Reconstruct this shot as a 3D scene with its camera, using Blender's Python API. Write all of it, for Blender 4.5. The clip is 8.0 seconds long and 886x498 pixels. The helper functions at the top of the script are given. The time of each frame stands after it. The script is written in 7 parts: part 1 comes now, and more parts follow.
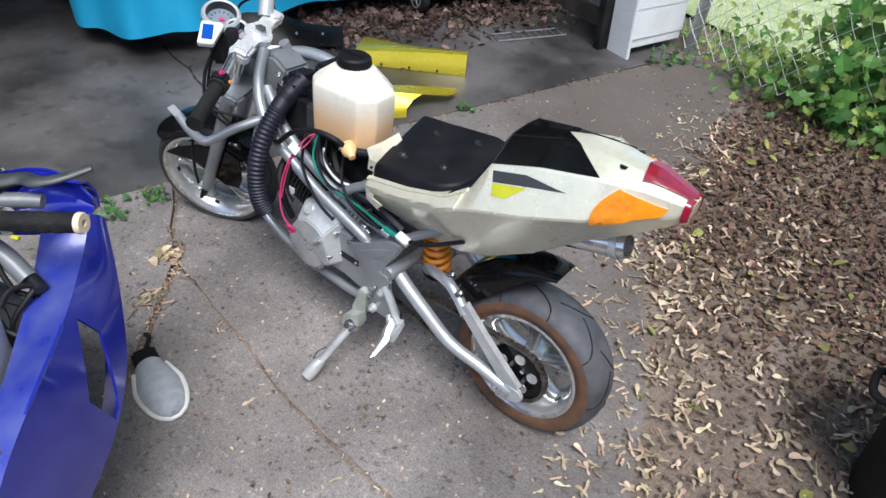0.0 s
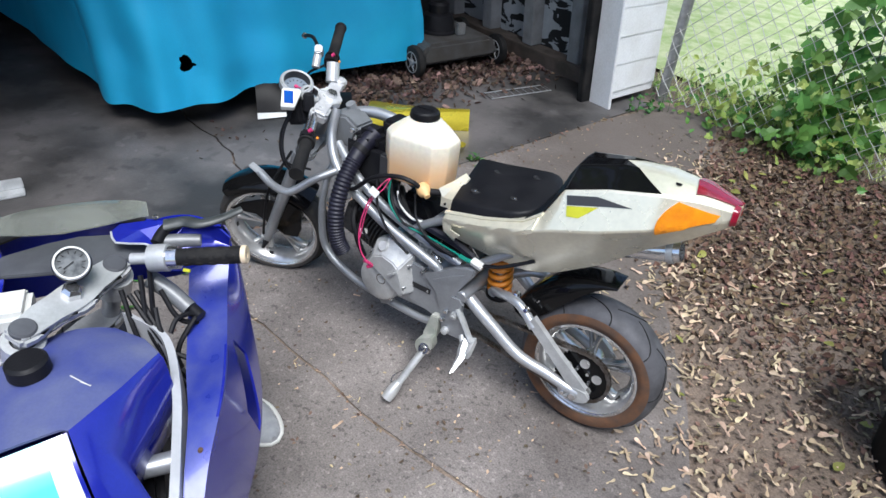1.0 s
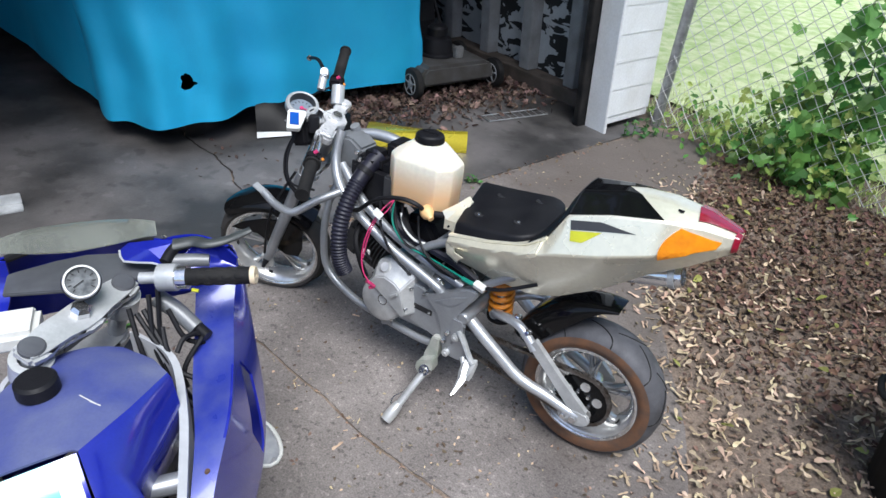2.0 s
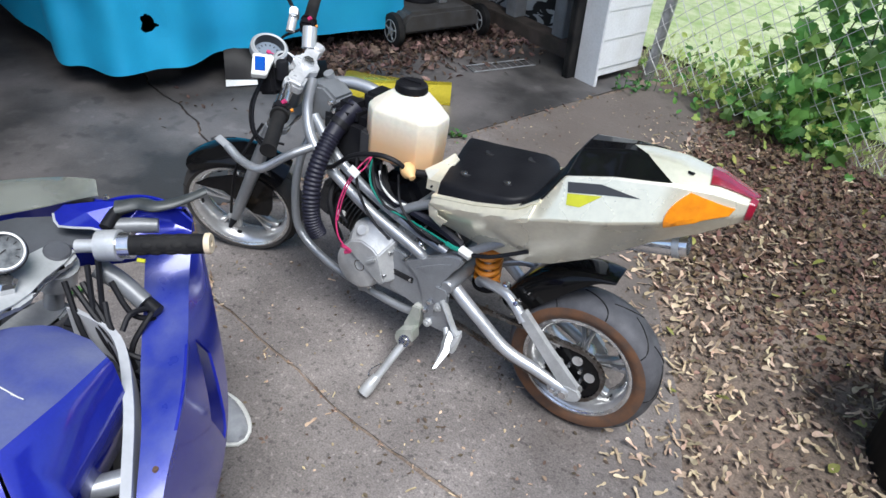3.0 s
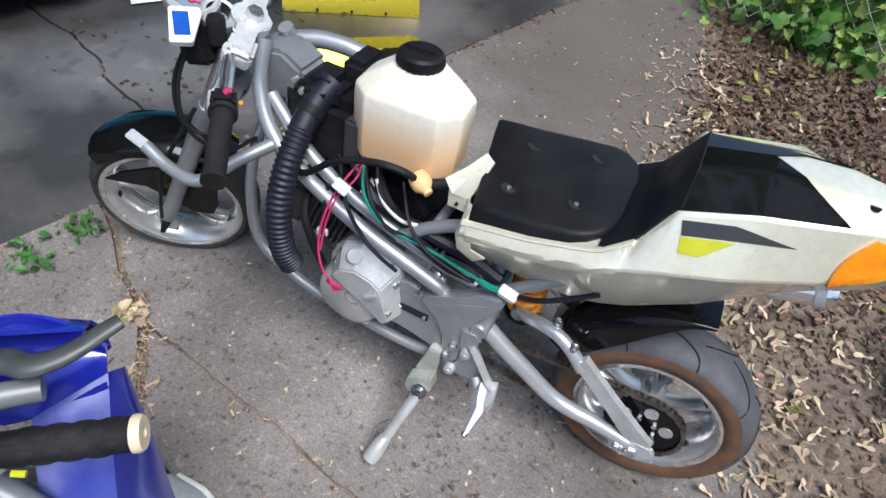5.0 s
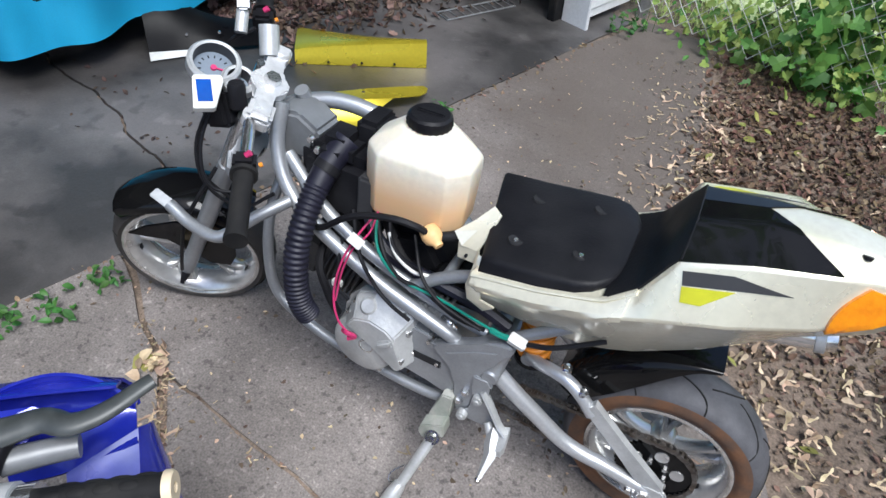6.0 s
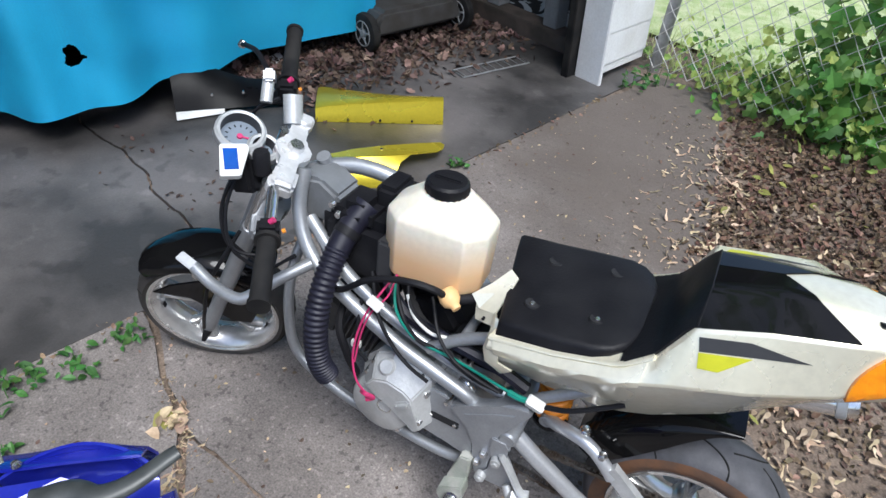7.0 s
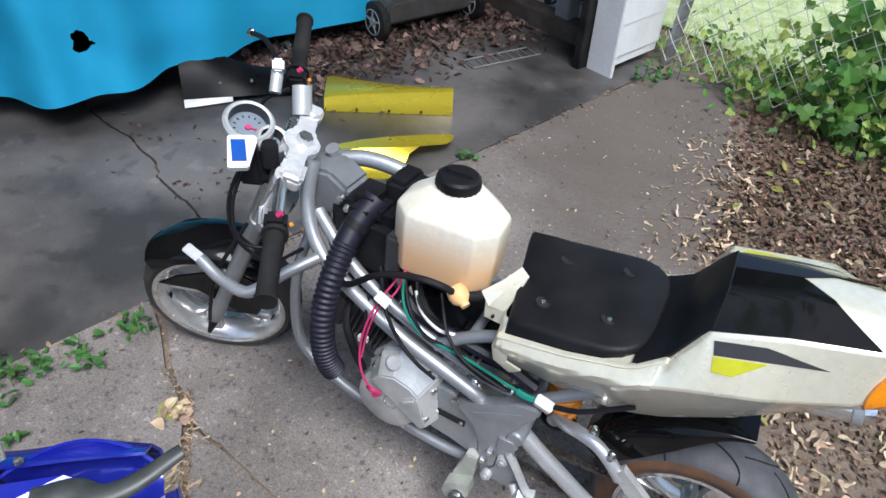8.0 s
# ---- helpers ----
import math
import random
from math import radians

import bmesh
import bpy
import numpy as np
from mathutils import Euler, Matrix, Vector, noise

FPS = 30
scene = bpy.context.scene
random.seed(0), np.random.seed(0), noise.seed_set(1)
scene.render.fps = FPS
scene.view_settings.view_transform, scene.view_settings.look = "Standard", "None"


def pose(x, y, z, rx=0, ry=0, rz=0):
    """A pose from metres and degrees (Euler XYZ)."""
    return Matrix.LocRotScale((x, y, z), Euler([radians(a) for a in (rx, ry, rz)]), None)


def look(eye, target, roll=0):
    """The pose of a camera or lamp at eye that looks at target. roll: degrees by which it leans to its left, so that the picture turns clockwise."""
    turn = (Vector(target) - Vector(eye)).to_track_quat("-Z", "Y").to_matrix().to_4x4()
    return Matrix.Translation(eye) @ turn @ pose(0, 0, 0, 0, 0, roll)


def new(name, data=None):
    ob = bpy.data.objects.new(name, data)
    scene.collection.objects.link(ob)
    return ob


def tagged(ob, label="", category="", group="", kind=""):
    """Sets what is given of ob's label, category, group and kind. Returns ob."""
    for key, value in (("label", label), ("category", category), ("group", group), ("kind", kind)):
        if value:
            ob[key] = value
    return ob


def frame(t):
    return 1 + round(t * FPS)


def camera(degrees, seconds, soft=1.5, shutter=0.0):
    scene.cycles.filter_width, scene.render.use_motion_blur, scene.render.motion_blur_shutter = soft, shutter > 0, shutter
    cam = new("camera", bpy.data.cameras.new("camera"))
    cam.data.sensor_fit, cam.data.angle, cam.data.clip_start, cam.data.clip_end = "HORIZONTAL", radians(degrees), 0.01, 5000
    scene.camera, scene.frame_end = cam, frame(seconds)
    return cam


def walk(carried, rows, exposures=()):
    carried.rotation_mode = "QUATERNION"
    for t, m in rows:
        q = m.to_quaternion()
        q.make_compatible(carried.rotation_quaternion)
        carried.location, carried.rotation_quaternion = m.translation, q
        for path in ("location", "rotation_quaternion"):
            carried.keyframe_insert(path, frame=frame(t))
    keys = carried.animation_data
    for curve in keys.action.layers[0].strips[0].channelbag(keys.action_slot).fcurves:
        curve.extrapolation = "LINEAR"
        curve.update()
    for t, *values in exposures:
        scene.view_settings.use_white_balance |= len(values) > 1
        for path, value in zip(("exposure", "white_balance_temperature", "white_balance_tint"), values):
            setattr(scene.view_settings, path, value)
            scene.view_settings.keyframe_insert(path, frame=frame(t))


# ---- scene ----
cam = camera(68.5, 8.0)
PATH = [
    (0, (0.431, -1.005, 1.383), (-0.437, 0.249, 0.088), 5.9),
    (0.3, (0.436, -1.108, 1.415), (-0.401, 0.257, 0.217), 5.6),
    (0.5, (0.402, -1.204, 1.423), (-0.453, 0.193, 0.275), 3.6),
    (0.8, (0.352, -1.309, 1.416), (-0.500, 0.090, 0.262), 3.4),
    (1, (0.339, -1.344, 1.428), (-0.507, 0.065, 0.288), 4.4),
    (1.2, (0.326, -1.395, 1.446), (-0.504, 0.056, 0.347), 5.5),
    (2.3, (0.314, -1.336, 1.431), (-0.531, 0.113, 0.342), 5.7),
    (2.5, (0.311, -1.31, 1.423), (-0.512, 0.13, 0.306), 6.1),
    (3, (0.242, -1.255, 1.375), (-0.498, 0.165, 0.177), 7.5),
    (3.2, (0.204, -1.168, 1.333), (-0.482, 0.233, 0.075), 9.7),
    (3.5, (0.12, -1.004, 1.297), (-0.581, 0.298, -0.05), 9.1),
    (3.7, (0.093, -0.927, 1.292), (-0.646, 0.281, -0.103), 7.9),
    (4, (0.01, -0.876, 1.285), (-0.661, 0.313, -0.176), 9.1),
    (4.2, (-0.043, -0.859, 1.287), (-0.606, 0.375, -0.183), 10.1),
    (5.3, (-0.172, -0.865, 1.293), (-0.616, 0.456, -0.141), 10.2),
    (5.5, (-0.161, -0.881, 1.32), (-0.631, 0.445, -0.102), 9.5),
    (6, (-0.163, -0.876, 1.338), (-0.676, 0.485, -0.035), 7.9),
    (6.5, (-0.166, -0.872, 1.36), (-0.739, 0.525, 0.048), 6.8),
    (7, (-0.171, -0.874, 1.374), (-0.778, 0.544, 0.1), 6.1),
    (7.5, (-0.178, -0.869, 1.374), (-0.769, 0.552, 0.096), 6.8),
    (8, (-0.186, -0.858, 1.37), (-0.798, 0.534, 0.071), 6.6),
]
walk(cam, [(t, look(e, g, r)) for t, e, g, r in PATH])

# ---- world, sun, exposure ----
SUN_EL, SUN_AZ = radians(63), radians(131)
world = bpy.data.worlds.new("sky")
scene.world = world
world.use_nodes = True
wn = world.node_tree
sky = wn.nodes.new("ShaderNodeTexSky")
sky.sky_type, sky.sun_disc = "NISHITA", False
sky.sun_elevation, sky.sun_rotation = SUN_EL, SUN_AZ
sky.air_density, sky.dust_density = 1.0, 3.0
wn.links.new(sky.outputs[0], wn.nodes["Background"].inputs[0])
wn.nodes["Background"].inputs[1].default_value = 0.12
sun = new("sun", bpy.data.lights.new("sun", "SUN"))
sun.data.energy, sun.data.angle, sun.data.color = 2.25, radians(32), (1.0, 0.97, 0.93)
sun.matrix_basis = look((math.sin(SUN_AZ) * 8, math.cos(SUN_AZ) * 8, 8 * math.tan(SUN_EL)), (0, 0, 0))
scene.view_settings.exposure = 0.88
scene.view_settings.use_white_balance = True
scene.view_settings.white_balance_temperature, scene.view_settings.white_balance_tint = 5920, 8


# ---- materials ----
def mat(name, color, rough=0.5, metal=0.0, color2=None, scale=8.0, fine=90.0, bump=0.15, bump_scale=60.0,
        coat=0.0, island=0.0, spread=0.0, detail=6.0, lo=0.35, hi=0.65, rough_var=0.12, trans=0.0, sss=0.0, dist=0.002, grain=0.05, through_light=0.0, spec=0.5, fleck=0.0, fleck_scale=120.0):
    """A surface with large stains (color2), fine grain, roughness wear and a fine relief."""
    m = bpy.data.materials.new(name)
    m.use_nodes = True
    nt, b = m.node_tree, m.node_tree.nodes["Principled BSDF"]
    nn, ln = nt.nodes.new, nt.links.new
    co = nn("ShaderNodeTexCoord").outputs["Object"]
    b.inputs["Metallic"].default_value = metal
    b.inputs["Specular IOR Level"].default_value = spec
    b.inputs["Coat Weight"].default_value = coat
    b.inputs["Coat Roughness"].default_value = 0.08
    b.inputs["Transmission Weight"].default_value = trans
    if sss:
        b.inputs["Subsurface Weight"].default_value = sss
        b.inputs["Subsurface Radius"].default_value = (0.03, 0.02, 0.012)
        b.inputs["Subsurface Scale"].default_value = 0.6
    big = nn("ShaderNodeTexNoise")
    big.inputs["Scale"].default_value, big.inputs["Detail"].default_value = scale, detail
    ln(co, big.inputs["Vector"])
    ramp = nn("ShaderNodeMapRange")
    ramp.inputs["From Min"].default_value, ramp.inputs["From Max"].default_value = lo, hi
    ln(big.outputs["Fac"], ramp.inputs["Value"])
    mix = nn("ShaderNodeMix")
    mix.data_type = "RGBA"
    c2 = color2 or tuple(c * 0.75 for c in color)
    mix.inputs["A"].default_value, mix.inputs["B"].default_value = (*color, 1), (*c2, 1)
    ln(ramp.outputs["Result"], mix.inputs["Factor"])
    gr = nn("ShaderNodeTexNoise")
    gr.inputs["Scale"].default_value, gr.inputs["Detail"].default_value = fine, 3
    ln(co, gr.inputs["Vector"])
    hsv = nn("ShaderNodeHueSaturation")
    val = nn("ShaderNodeMapRange")
    val.inputs["From Min"].default_value, val.inputs["From Max"].default_value = 0.3, 0.7
    val.inputs["To Min"].default_value, val.inputs["To Max"].default_value = 1 - grain, 1 + grain
    ln(gr.outputs["Fac"], val.inputs["Value"])
    last = val.outputs["Result"]
    if island or spread:
        rnd = nn("ShaderNodeNewGeometry").outputs["Random Per Island"] if island else nn("ShaderNodeObjectInfo").outputs["Random"]
        k = island or spread
        mr = nn("ShaderNodeMapRange")
        mr.inputs["To Min"].default_value, mr.inputs["To Max"].default_value = 1 - k, 1 + k
        ln(rnd, mr.inputs["Value"])
        mul = nn("ShaderNodeMath")
        mul.operation = "MULTIPLY"
        ln(last, mul.inputs[0])
        ln(mr.outputs["Result"], mul.inputs[1])
        last = mul.outputs[0]
        if island:
            mh = nn("ShaderNodeMapRange")
            mh.inputs["To Min"].default_value, mh.inputs["To Max"].default_value = 0.5 - 0.06 * k, 0.5 + 0.06 * k
            wn_ = nn("ShaderNodeTexWhiteNoise")
            wn_.noise_dimensions = "1D"
            ln(rnd, wn_.inputs["W"])
            ln(wn_.outputs["Value"], mh.inputs["Value"])
            ln(mh.outputs["Result"], hsv.inputs["Hue"])
    if fleck:
        fl = nn("ShaderNodeTexNoise")
        fl.inputs["Scale"].default_value, fl.inputs["Detail"].default_value = fleck_scale, 7
        ln(co, fl.inputs["Vector"])
        cr = nn("ShaderNodeFloatCurve")
        for x_, y_ in ((0.0, 0.5 - fleck / 2), (0.33, 0.5 - fleck / 2), (0.42, 0.5), (0.60, 0.5), (0.68, 0.5 + fleck / 2)):
            p_ = cr.mapping.curves[0].points
            if x_ == 0.0:
                p_[0].location = (x_, y_)
            else:
                p_.new(x_, y_)
        cr.mapping.curves[0].points[-1].location = (1.0, 0.5 + fleck / 2)
        cr.mapping.update()
        ln(fl.outputs["Fac"], cr.inputs["Value"])
        m2 = nn("ShaderNodeMath")
        m2.operation = "MULTIPLY_ADD"
        ln(last, m2.inputs[0])
        ln(cr.outputs["Value"], m2.inputs[1])
        m3 = nn("ShaderNodeMath")
        m3.operation = "MULTIPLY"
        m3.inputs[1].default_value = 0.5
        ln(last, m3.inputs[0])
        ln(m3.outputs[0], m2.inputs[2])
        last = m2.outputs[0]
    ln(last, hsv.inputs["Value"])
    ln(mix.outputs["Result"], hsv.inputs["Color"])
    ln(hsv.outputs["Color"], b.inputs["Base Color"])
    rr = nn("ShaderNodeMapRange")
    rr.inputs["To Min"].default_value = max(0.02, rough - rough_var)
    rr.inputs["To Max"].default_value = min(1, rough + rough_var)
    ln(big.outputs["Fac"], rr.inputs["Value"])
    ln(rr.outputs["Result"], b.inputs["Roughness"])
    if bump:
        bn = nn("ShaderNodeTexNoise")
        bn.inputs["Scale"].default_value, bn.inputs["Detail"].default_value = bump_scale, 5
        ln(co, bn.inputs["Vector"])
        bp = nn("ShaderNodeBump")
        bp.inputs["Strength"].default_value, bp.inputs["Distance"].default_value = bump, dist
        ln(bn.outputs["Fac"], bp.inputs["Height"])
        ln(bp.outputs["Normal"], b.inputs["Normal"])
    if through_light:
        tr = nn("ShaderNodeBsdfTranslucent")
        ln(hsv.outputs["Color"], tr.inputs["Color"])
        ms = nn("ShaderNodeMixShader")
        ms.inputs[0].default_value = through_light
        ln(b.outputs[0], ms.inputs[1])
        ln(tr.outputs[0], ms.inputs[2])
        ln(ms.outputs[0], nt.nodes["Material Output"].inputs["Surface"])
    return m


M_CONC = mat("concrete", (0.242, 0.216, 0.202), 0.80, color2=(0.118, 0.104, 0.097), scale=2.6, fine=210, bump=0.9, bump_scale=90, detail=12, grain=0.28, fleck=0.80, fleck_scale=64, dist=0.004)
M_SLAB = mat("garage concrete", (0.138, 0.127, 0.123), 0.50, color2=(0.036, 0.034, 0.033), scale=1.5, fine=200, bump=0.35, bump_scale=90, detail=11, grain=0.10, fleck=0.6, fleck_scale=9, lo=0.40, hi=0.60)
M_DIRT = mat("dirt", (0.215, 0.165, 0.128), 0.95, color2=(0.130, 0.098, 0.075), scale=5, fine=160, bump=1.0, bump_scale=45, dist=0.01, grain=0.3)
# the lawn's sunlight is put into its pale base colour
M_SUNLAWN = mat("lawn", (0.64, 0.68, 0.40), 0.9, color2=(0.40, 0.52, 0.20), scale=9, fine=60, bump=1.0, bump_scale=80, dist=0.02)
M_WHITE = mat("white paint", (0.80, 0.81, 0.82), 0.45, color2=(0.72, 0.72, 0.71), scale=6, bump=0.15, bump_scale=40)
M_STUD = mat("grey weathered wood", (0.30, 0.31, 0.32), 0.8, color2=(0.2, 0.2, 0.2), scale=7, bump=0.3, bump_scale=40)
M_SHADEWOOD = mat("shade-darkened wood", (0.07, 0.06, 0.055), 0.85, color2=(0.04, 0.035, 0.03), scale=5, bump=0.3)
M_SILL = mat("dirty sill wood", (0.11, 0.085, 0.07), 0.85, color2=(0.06, 0.05, 0.04), scale=9, bump=0.4)
M_TARP = mat("cyan tarp", (0.030, 0.40, 0.66), 0.55, color2=(0.024, 0.34, 0.60), scale=3, fine=240, bump=0.25, bump_scale=300, rough_var=0.06)
# near-black that stands in for shade in openings and under the cover
M_SHADEBLACK = mat("shade black", (0.01, 0.01, 0.012), 0.9, bump=0)
M_RUBBER = mat("black rubber", (0.009, 0.009, 0.010), 0.7, spec=0.16, color2=(0.024, 0.023, 0.022), scale=14, bump=0.2, bump_scale=120)
M_GALV = mat("galvanised steel", (0.42, 0.43, 0.43), 0.5, 0.7, color2=(0.3, 0.3, 0.3), scale=20, bump=0.1)
M_LEAFDRY = mat("dry leaf", (0.50, 0.385, 0.26), 0.8, color2=(0.34, 0.25, 0.16), scale=30, island=0.45, bump=0.2)
M_LEAFBROWN = mat("brown leaf", (0.225, 0.152, 0.100), 0.8, color2=(0.140, 0.094, 0.063), scale=30, island=0.5, bump=0.2)
M_LEAF = mat("green leaf", (0.17, 0.35, 0.08), 0.45, color2=(0.12, 0.27, 0.055), scale=12, island=0.35, bump=0.15, through_light=0.4)
# lightened so that the foliage's sunlit brightness sits in the colour
M_LEAFLT = mat("sun-lightened green leaf", (0.42, 0.52, 0.14), 0.5, color2=(0.28, 0.40, 0.09), scale=12, island=0.35, bump=0.15, through_light=0.4)
M_WEED = mat("weed leaf", (0.070, 0.190, 0.040), 0.5, color2=(0.048, 0.135, 0.030), scale=30, island=0.35, bump=0.2, through_light=0.3)
M_STEM = mat("green stem", (0.12, 0.13, 0.05), 0.7, bump=0.1)


def dirt_and_shade(m, color, lo, hi):
    """Trodden soil and painted shade, deeper towards fence and bare ground, broken up by noise."""
    nt = m.node_tree
    b = nt.nodes["Principled BSDF"]
    old = b.inputs["Base Color"].links[0].from_socket
    nn, ln = nt.nodes.new, nt.links.new
    co = nn("ShaderNodeTexCoord").outputs["Object"]
    dot = nn("ShaderNodeVectorMath")
    dot.operation = "DOT_PRODUCT"
    dot.inputs[1].default_value = (0.6, 0.75, 0.0)
    ln(co, dot.inputs[0])
    ns = nn("ShaderNodeTexNoise")
    ns.inputs["Scale"].default_value, ns.inputs["Detail"].default_value = 5.0, 9
    ln(co, ns.inputs["Vector"])
    ad = nn("ShaderNodeMath")
    ad.operation = "MULTIPLY_ADD"
    ad.inputs[1].default_value = 1.1
    ln(ns.outputs["Fac"], ad.inputs[0])
    ln(dot.outputs["Value"], ad.inputs[2])
    mr = nn("ShaderNodeMapRange")
    mr.inputs["From Min"].default_value, mr.inputs["From Max"].default_value = lo + 0.55, hi + 0.55
    mr.inputs["To Max"].default_value = 0.85
    ln(ad.outputs[0], mr.inputs["Value"])
    mx = nn("ShaderNodeMix")
    mx.data_type = "RGBA"
    mx.inputs["B"].default_value = (*color, 1)
    ln(mr.outputs["Result"], mx.inputs["Factor"])
    ln(old, mx.inputs["A"])
    ln(mx.outputs["Result"], b.inputs["Base Color"])


dirt_and_shade(M_CONC, (0.112, 0.091, 0.076), -0.15, 0.75)


# ---- mesh tools ----
def finish(bm, smooth=True, angle=40):
    bmesh.ops.recalc_face_normals(bm, faces=bm.faces)
    if smooth:
        lim = radians(angle)
        for f in bm.faces:
            f.smooth = True
        for e in bm.edges:
            if len(e.link_faces) == 2 and e.calc_face_angle(0) > lim:
                e.smooth = False
    return bm


def mesh_of(name, bm, material, smooth=True, angle=40):
    finish(bm, smooth, angle)
    me = bpy.data.meshes.new(name)
    bm.to_mesh(me)
    bm.free()
    for m in material if isinstance(material, (list, tuple)) else (material,):
        me.materials.append(m)
    return me


def part(name, bm, material, parent, label="", smooth=True, angle=40, m=None):
    """Links a bmesh as one mesh object under a thing or under a part."""
    ob = new(name, mesh_of(name, bm, material, smooth, angle))
    ob.parent = parent
    if m is not None:
        ob.matrix_basis = m
    return tagged(ob, label) if label else ob


def thing(name, label, category, m=None, group="", kind=""):
    ob = new(name)
    ob.empty_display_size = 0.1
    ob.matrix_basis = m or Matrix()
    return tagged(ob, label, category, group, kind)


def solo(name, bm, material, label, category, kind="", smooth=True, angle=40, group="", m=None):
    ob = new(name, mesh_of(name, bm, material, smooth, angle))
    if m is not None:
        ob.matrix_basis = m
    return tagged(ob, label, category, group, kind)


def box(bm, x0, x1, y0, y1, z0, z1, bevel=0.0, m=None, seg=2):
    r = bmesh.ops.create_cube(bm, size=1)
    vs = r["verts"]
    for v in vs:
        v.co = Vector((x0 + (v.co.x + 0.5) * (x1 - x0), y0 + (v.co.y + 0.5) * (y1 - y0), z0 + (v.co.z + 0.5) * (z1 - z0)))
    if bevel:
        es = list({e for v in vs for e in v.link_edges})
        r = bmesh.ops.bevel(bm, geom=es, offset=bevel, segments=seg, affect="EDGES")
        vs = list({v for f in r["faces"] for v in f.verts} | {v for v in vs if v.is_valid})
    if m is not None:
        bmesh.ops.transform(bm, matrix=m, verts=vs)
    return vs


def smooth_path(pts, n=6):
    """Catmull-Rom through the points."""
    P = [Vector(p) for p in pts]
    if len(P) < 3 or n < 2:
        return P
    Q = [2 * P[0] - P[1], *P, 2 * P[-1] - P[-2]]
    out = []
    for i in range(1, len(Q) - 2):
        a, b, c, d = Q[i - 1:i + 3]
        for k in range(n):
            t = k / n
            out.append(0.5 * (2 * b + (c - a) * t + (2 * a - 5 * b + 4 * c - d) * t * t + (3 * b - a - 3 * c + d) * t ** 3))
    return [*out, P[-1]]


def tube(bm, pts, r, seg=12, n=6, caps=True, flat=1.0, up=None):
    """A tube along a smooth path. r: one radius, or a function of 0 to 1. flat: the section's height over its width."""
    P = smooth_path(pts, n)
    rad = r if callable(r) else (lambda t: r)
    T = [(P[min(i + 1, len(P) - 1)] - P[max(i - 1, 0)]).normalized() for i in range(len(P))]
    side = T[0].cross(Vector(up or (0, 0, 1)))
    if side.length < 0.05:
        side = T[0].cross(Vector((0, 1, 0)))
    side.normalize()
    rings = []
    for i, p in enumerate(P):
        side = (side - T[i] * side.dot(T[i])).normalized()
        upv = T[i].cross(side)
        k = rad(i / max(1, len(P) - 1))
        rings.append([bm.verts.new(p + side * (math.cos(2 * math.pi * j / seg) * k) + upv * (math.sin(2 * math.pi * j / seg) * k * flat)) for j in range(seg)])
    for a, b in zip(rings, rings[1:]):
        for j in range(seg):
            bm.faces.new((a[j], a[(j + 1) % seg], b[(j + 1) % seg], b[j]))
    if caps:
        bm.faces.new(rings[0][::-1])
        bm.faces.new(rings[-1])
    return [v for r_ in rings for v in r_]


def tubes(*specs, **kw):
    bm = bmesh.new()
    for pts, r in specs:
        tube(bm, pts, r, **kw)
    return bm


def lathe(bm, profile, m=None, seg=32, closed=False):
    """Turns a profile of (radius, height) about the local y axis."""
    m = m or Matrix()
    rings = []
    for j in range(seg):
        a = 2 * math.pi * j / seg
        rings.append([bm.verts.new(m @ Vector((r * math.cos(a), h, r * math.sin(a)))) for r, h in profile])
    k = len(profile)
    for j in range(seg):
        a, b = rings[j], rings[(j + 1) % seg]
        for i in range(k if closed else k - 1):
            bm.faces.new((a[i], a[(i + 1) % k], b[(i + 1) % k], b[i]))
    if not closed:
        if profile[0][0] > 1e-6:
            bm.faces.new([r[0] for r in rings])
        if profile[-1][0] > 1e-6:
            bm.faces.new([r[-1] for r in rings][::-1])
    bmesh.ops.remove_doubles(bm, verts=[v for r in rings for v in r], dist=1e-6)
    return bm


def lathed(profile, m=None, seg=32, closed=False):
    return lathe(bmesh.new(), profile, m, seg, closed)


def slab(bm, poly, z0, z1, bevel=0.0, axis="z"):
    """A polygon given in two coordinates, thickened from z0 to z1 along an axis."""
    put = {"z": lambda a, b, c: (a, b, c), "y": lambda a, b, c: (a, c, b), "x": lambda a, b, c: (c, a, b)}[axis]
    lo = [bm.verts.new(put(a, b, z0)) for a, b in poly]
    hi = [bm.verts.new(put(a, b, z1)) for a, b in poly]
    n = len(poly)
    fs = [bm.faces.new(lo[::-1]), bm.faces.new(hi)]
    fs += [bm.faces.new((lo[i], lo[(i + 1) % n], hi[(i + 1) % n], hi[i])) for i in range(n)]
    if bevel:
        es = list({e for f in fs for e in f.edges})
        bmesh.ops.bevel(bm, geom=es, offset=bevel, segments=2, affect="EDGES", clamp_overlap=True)
    return bm


def slabbed(poly, z0, z1, bevel=0.0, axis="z"):
    return slab(bmesh.new(), poly, z0, z1, bevel, axis)


def loft(bm, sections, closed=True, caps=True):
    """Skins rings of points, all with the same count."""
    rings = [[bm.verts.new(p) for p in s] for s in sections]
    n = len(rings[0])
    for a, b in zip(rings, rings[1:]):
        for j in range(n if closed else n - 1):
            bm.faces.new((a[j], a[(j + 1) % n], b[(j + 1) % n], b[j]))
    if caps and closed:
        bm.faces.new(rings[0][::-1])
        bm.faces.new(rings[-1])
    return bm


def lofted(sections, closed=True, caps=True):
    return loft(bmesh.new(), sections, closed, caps)


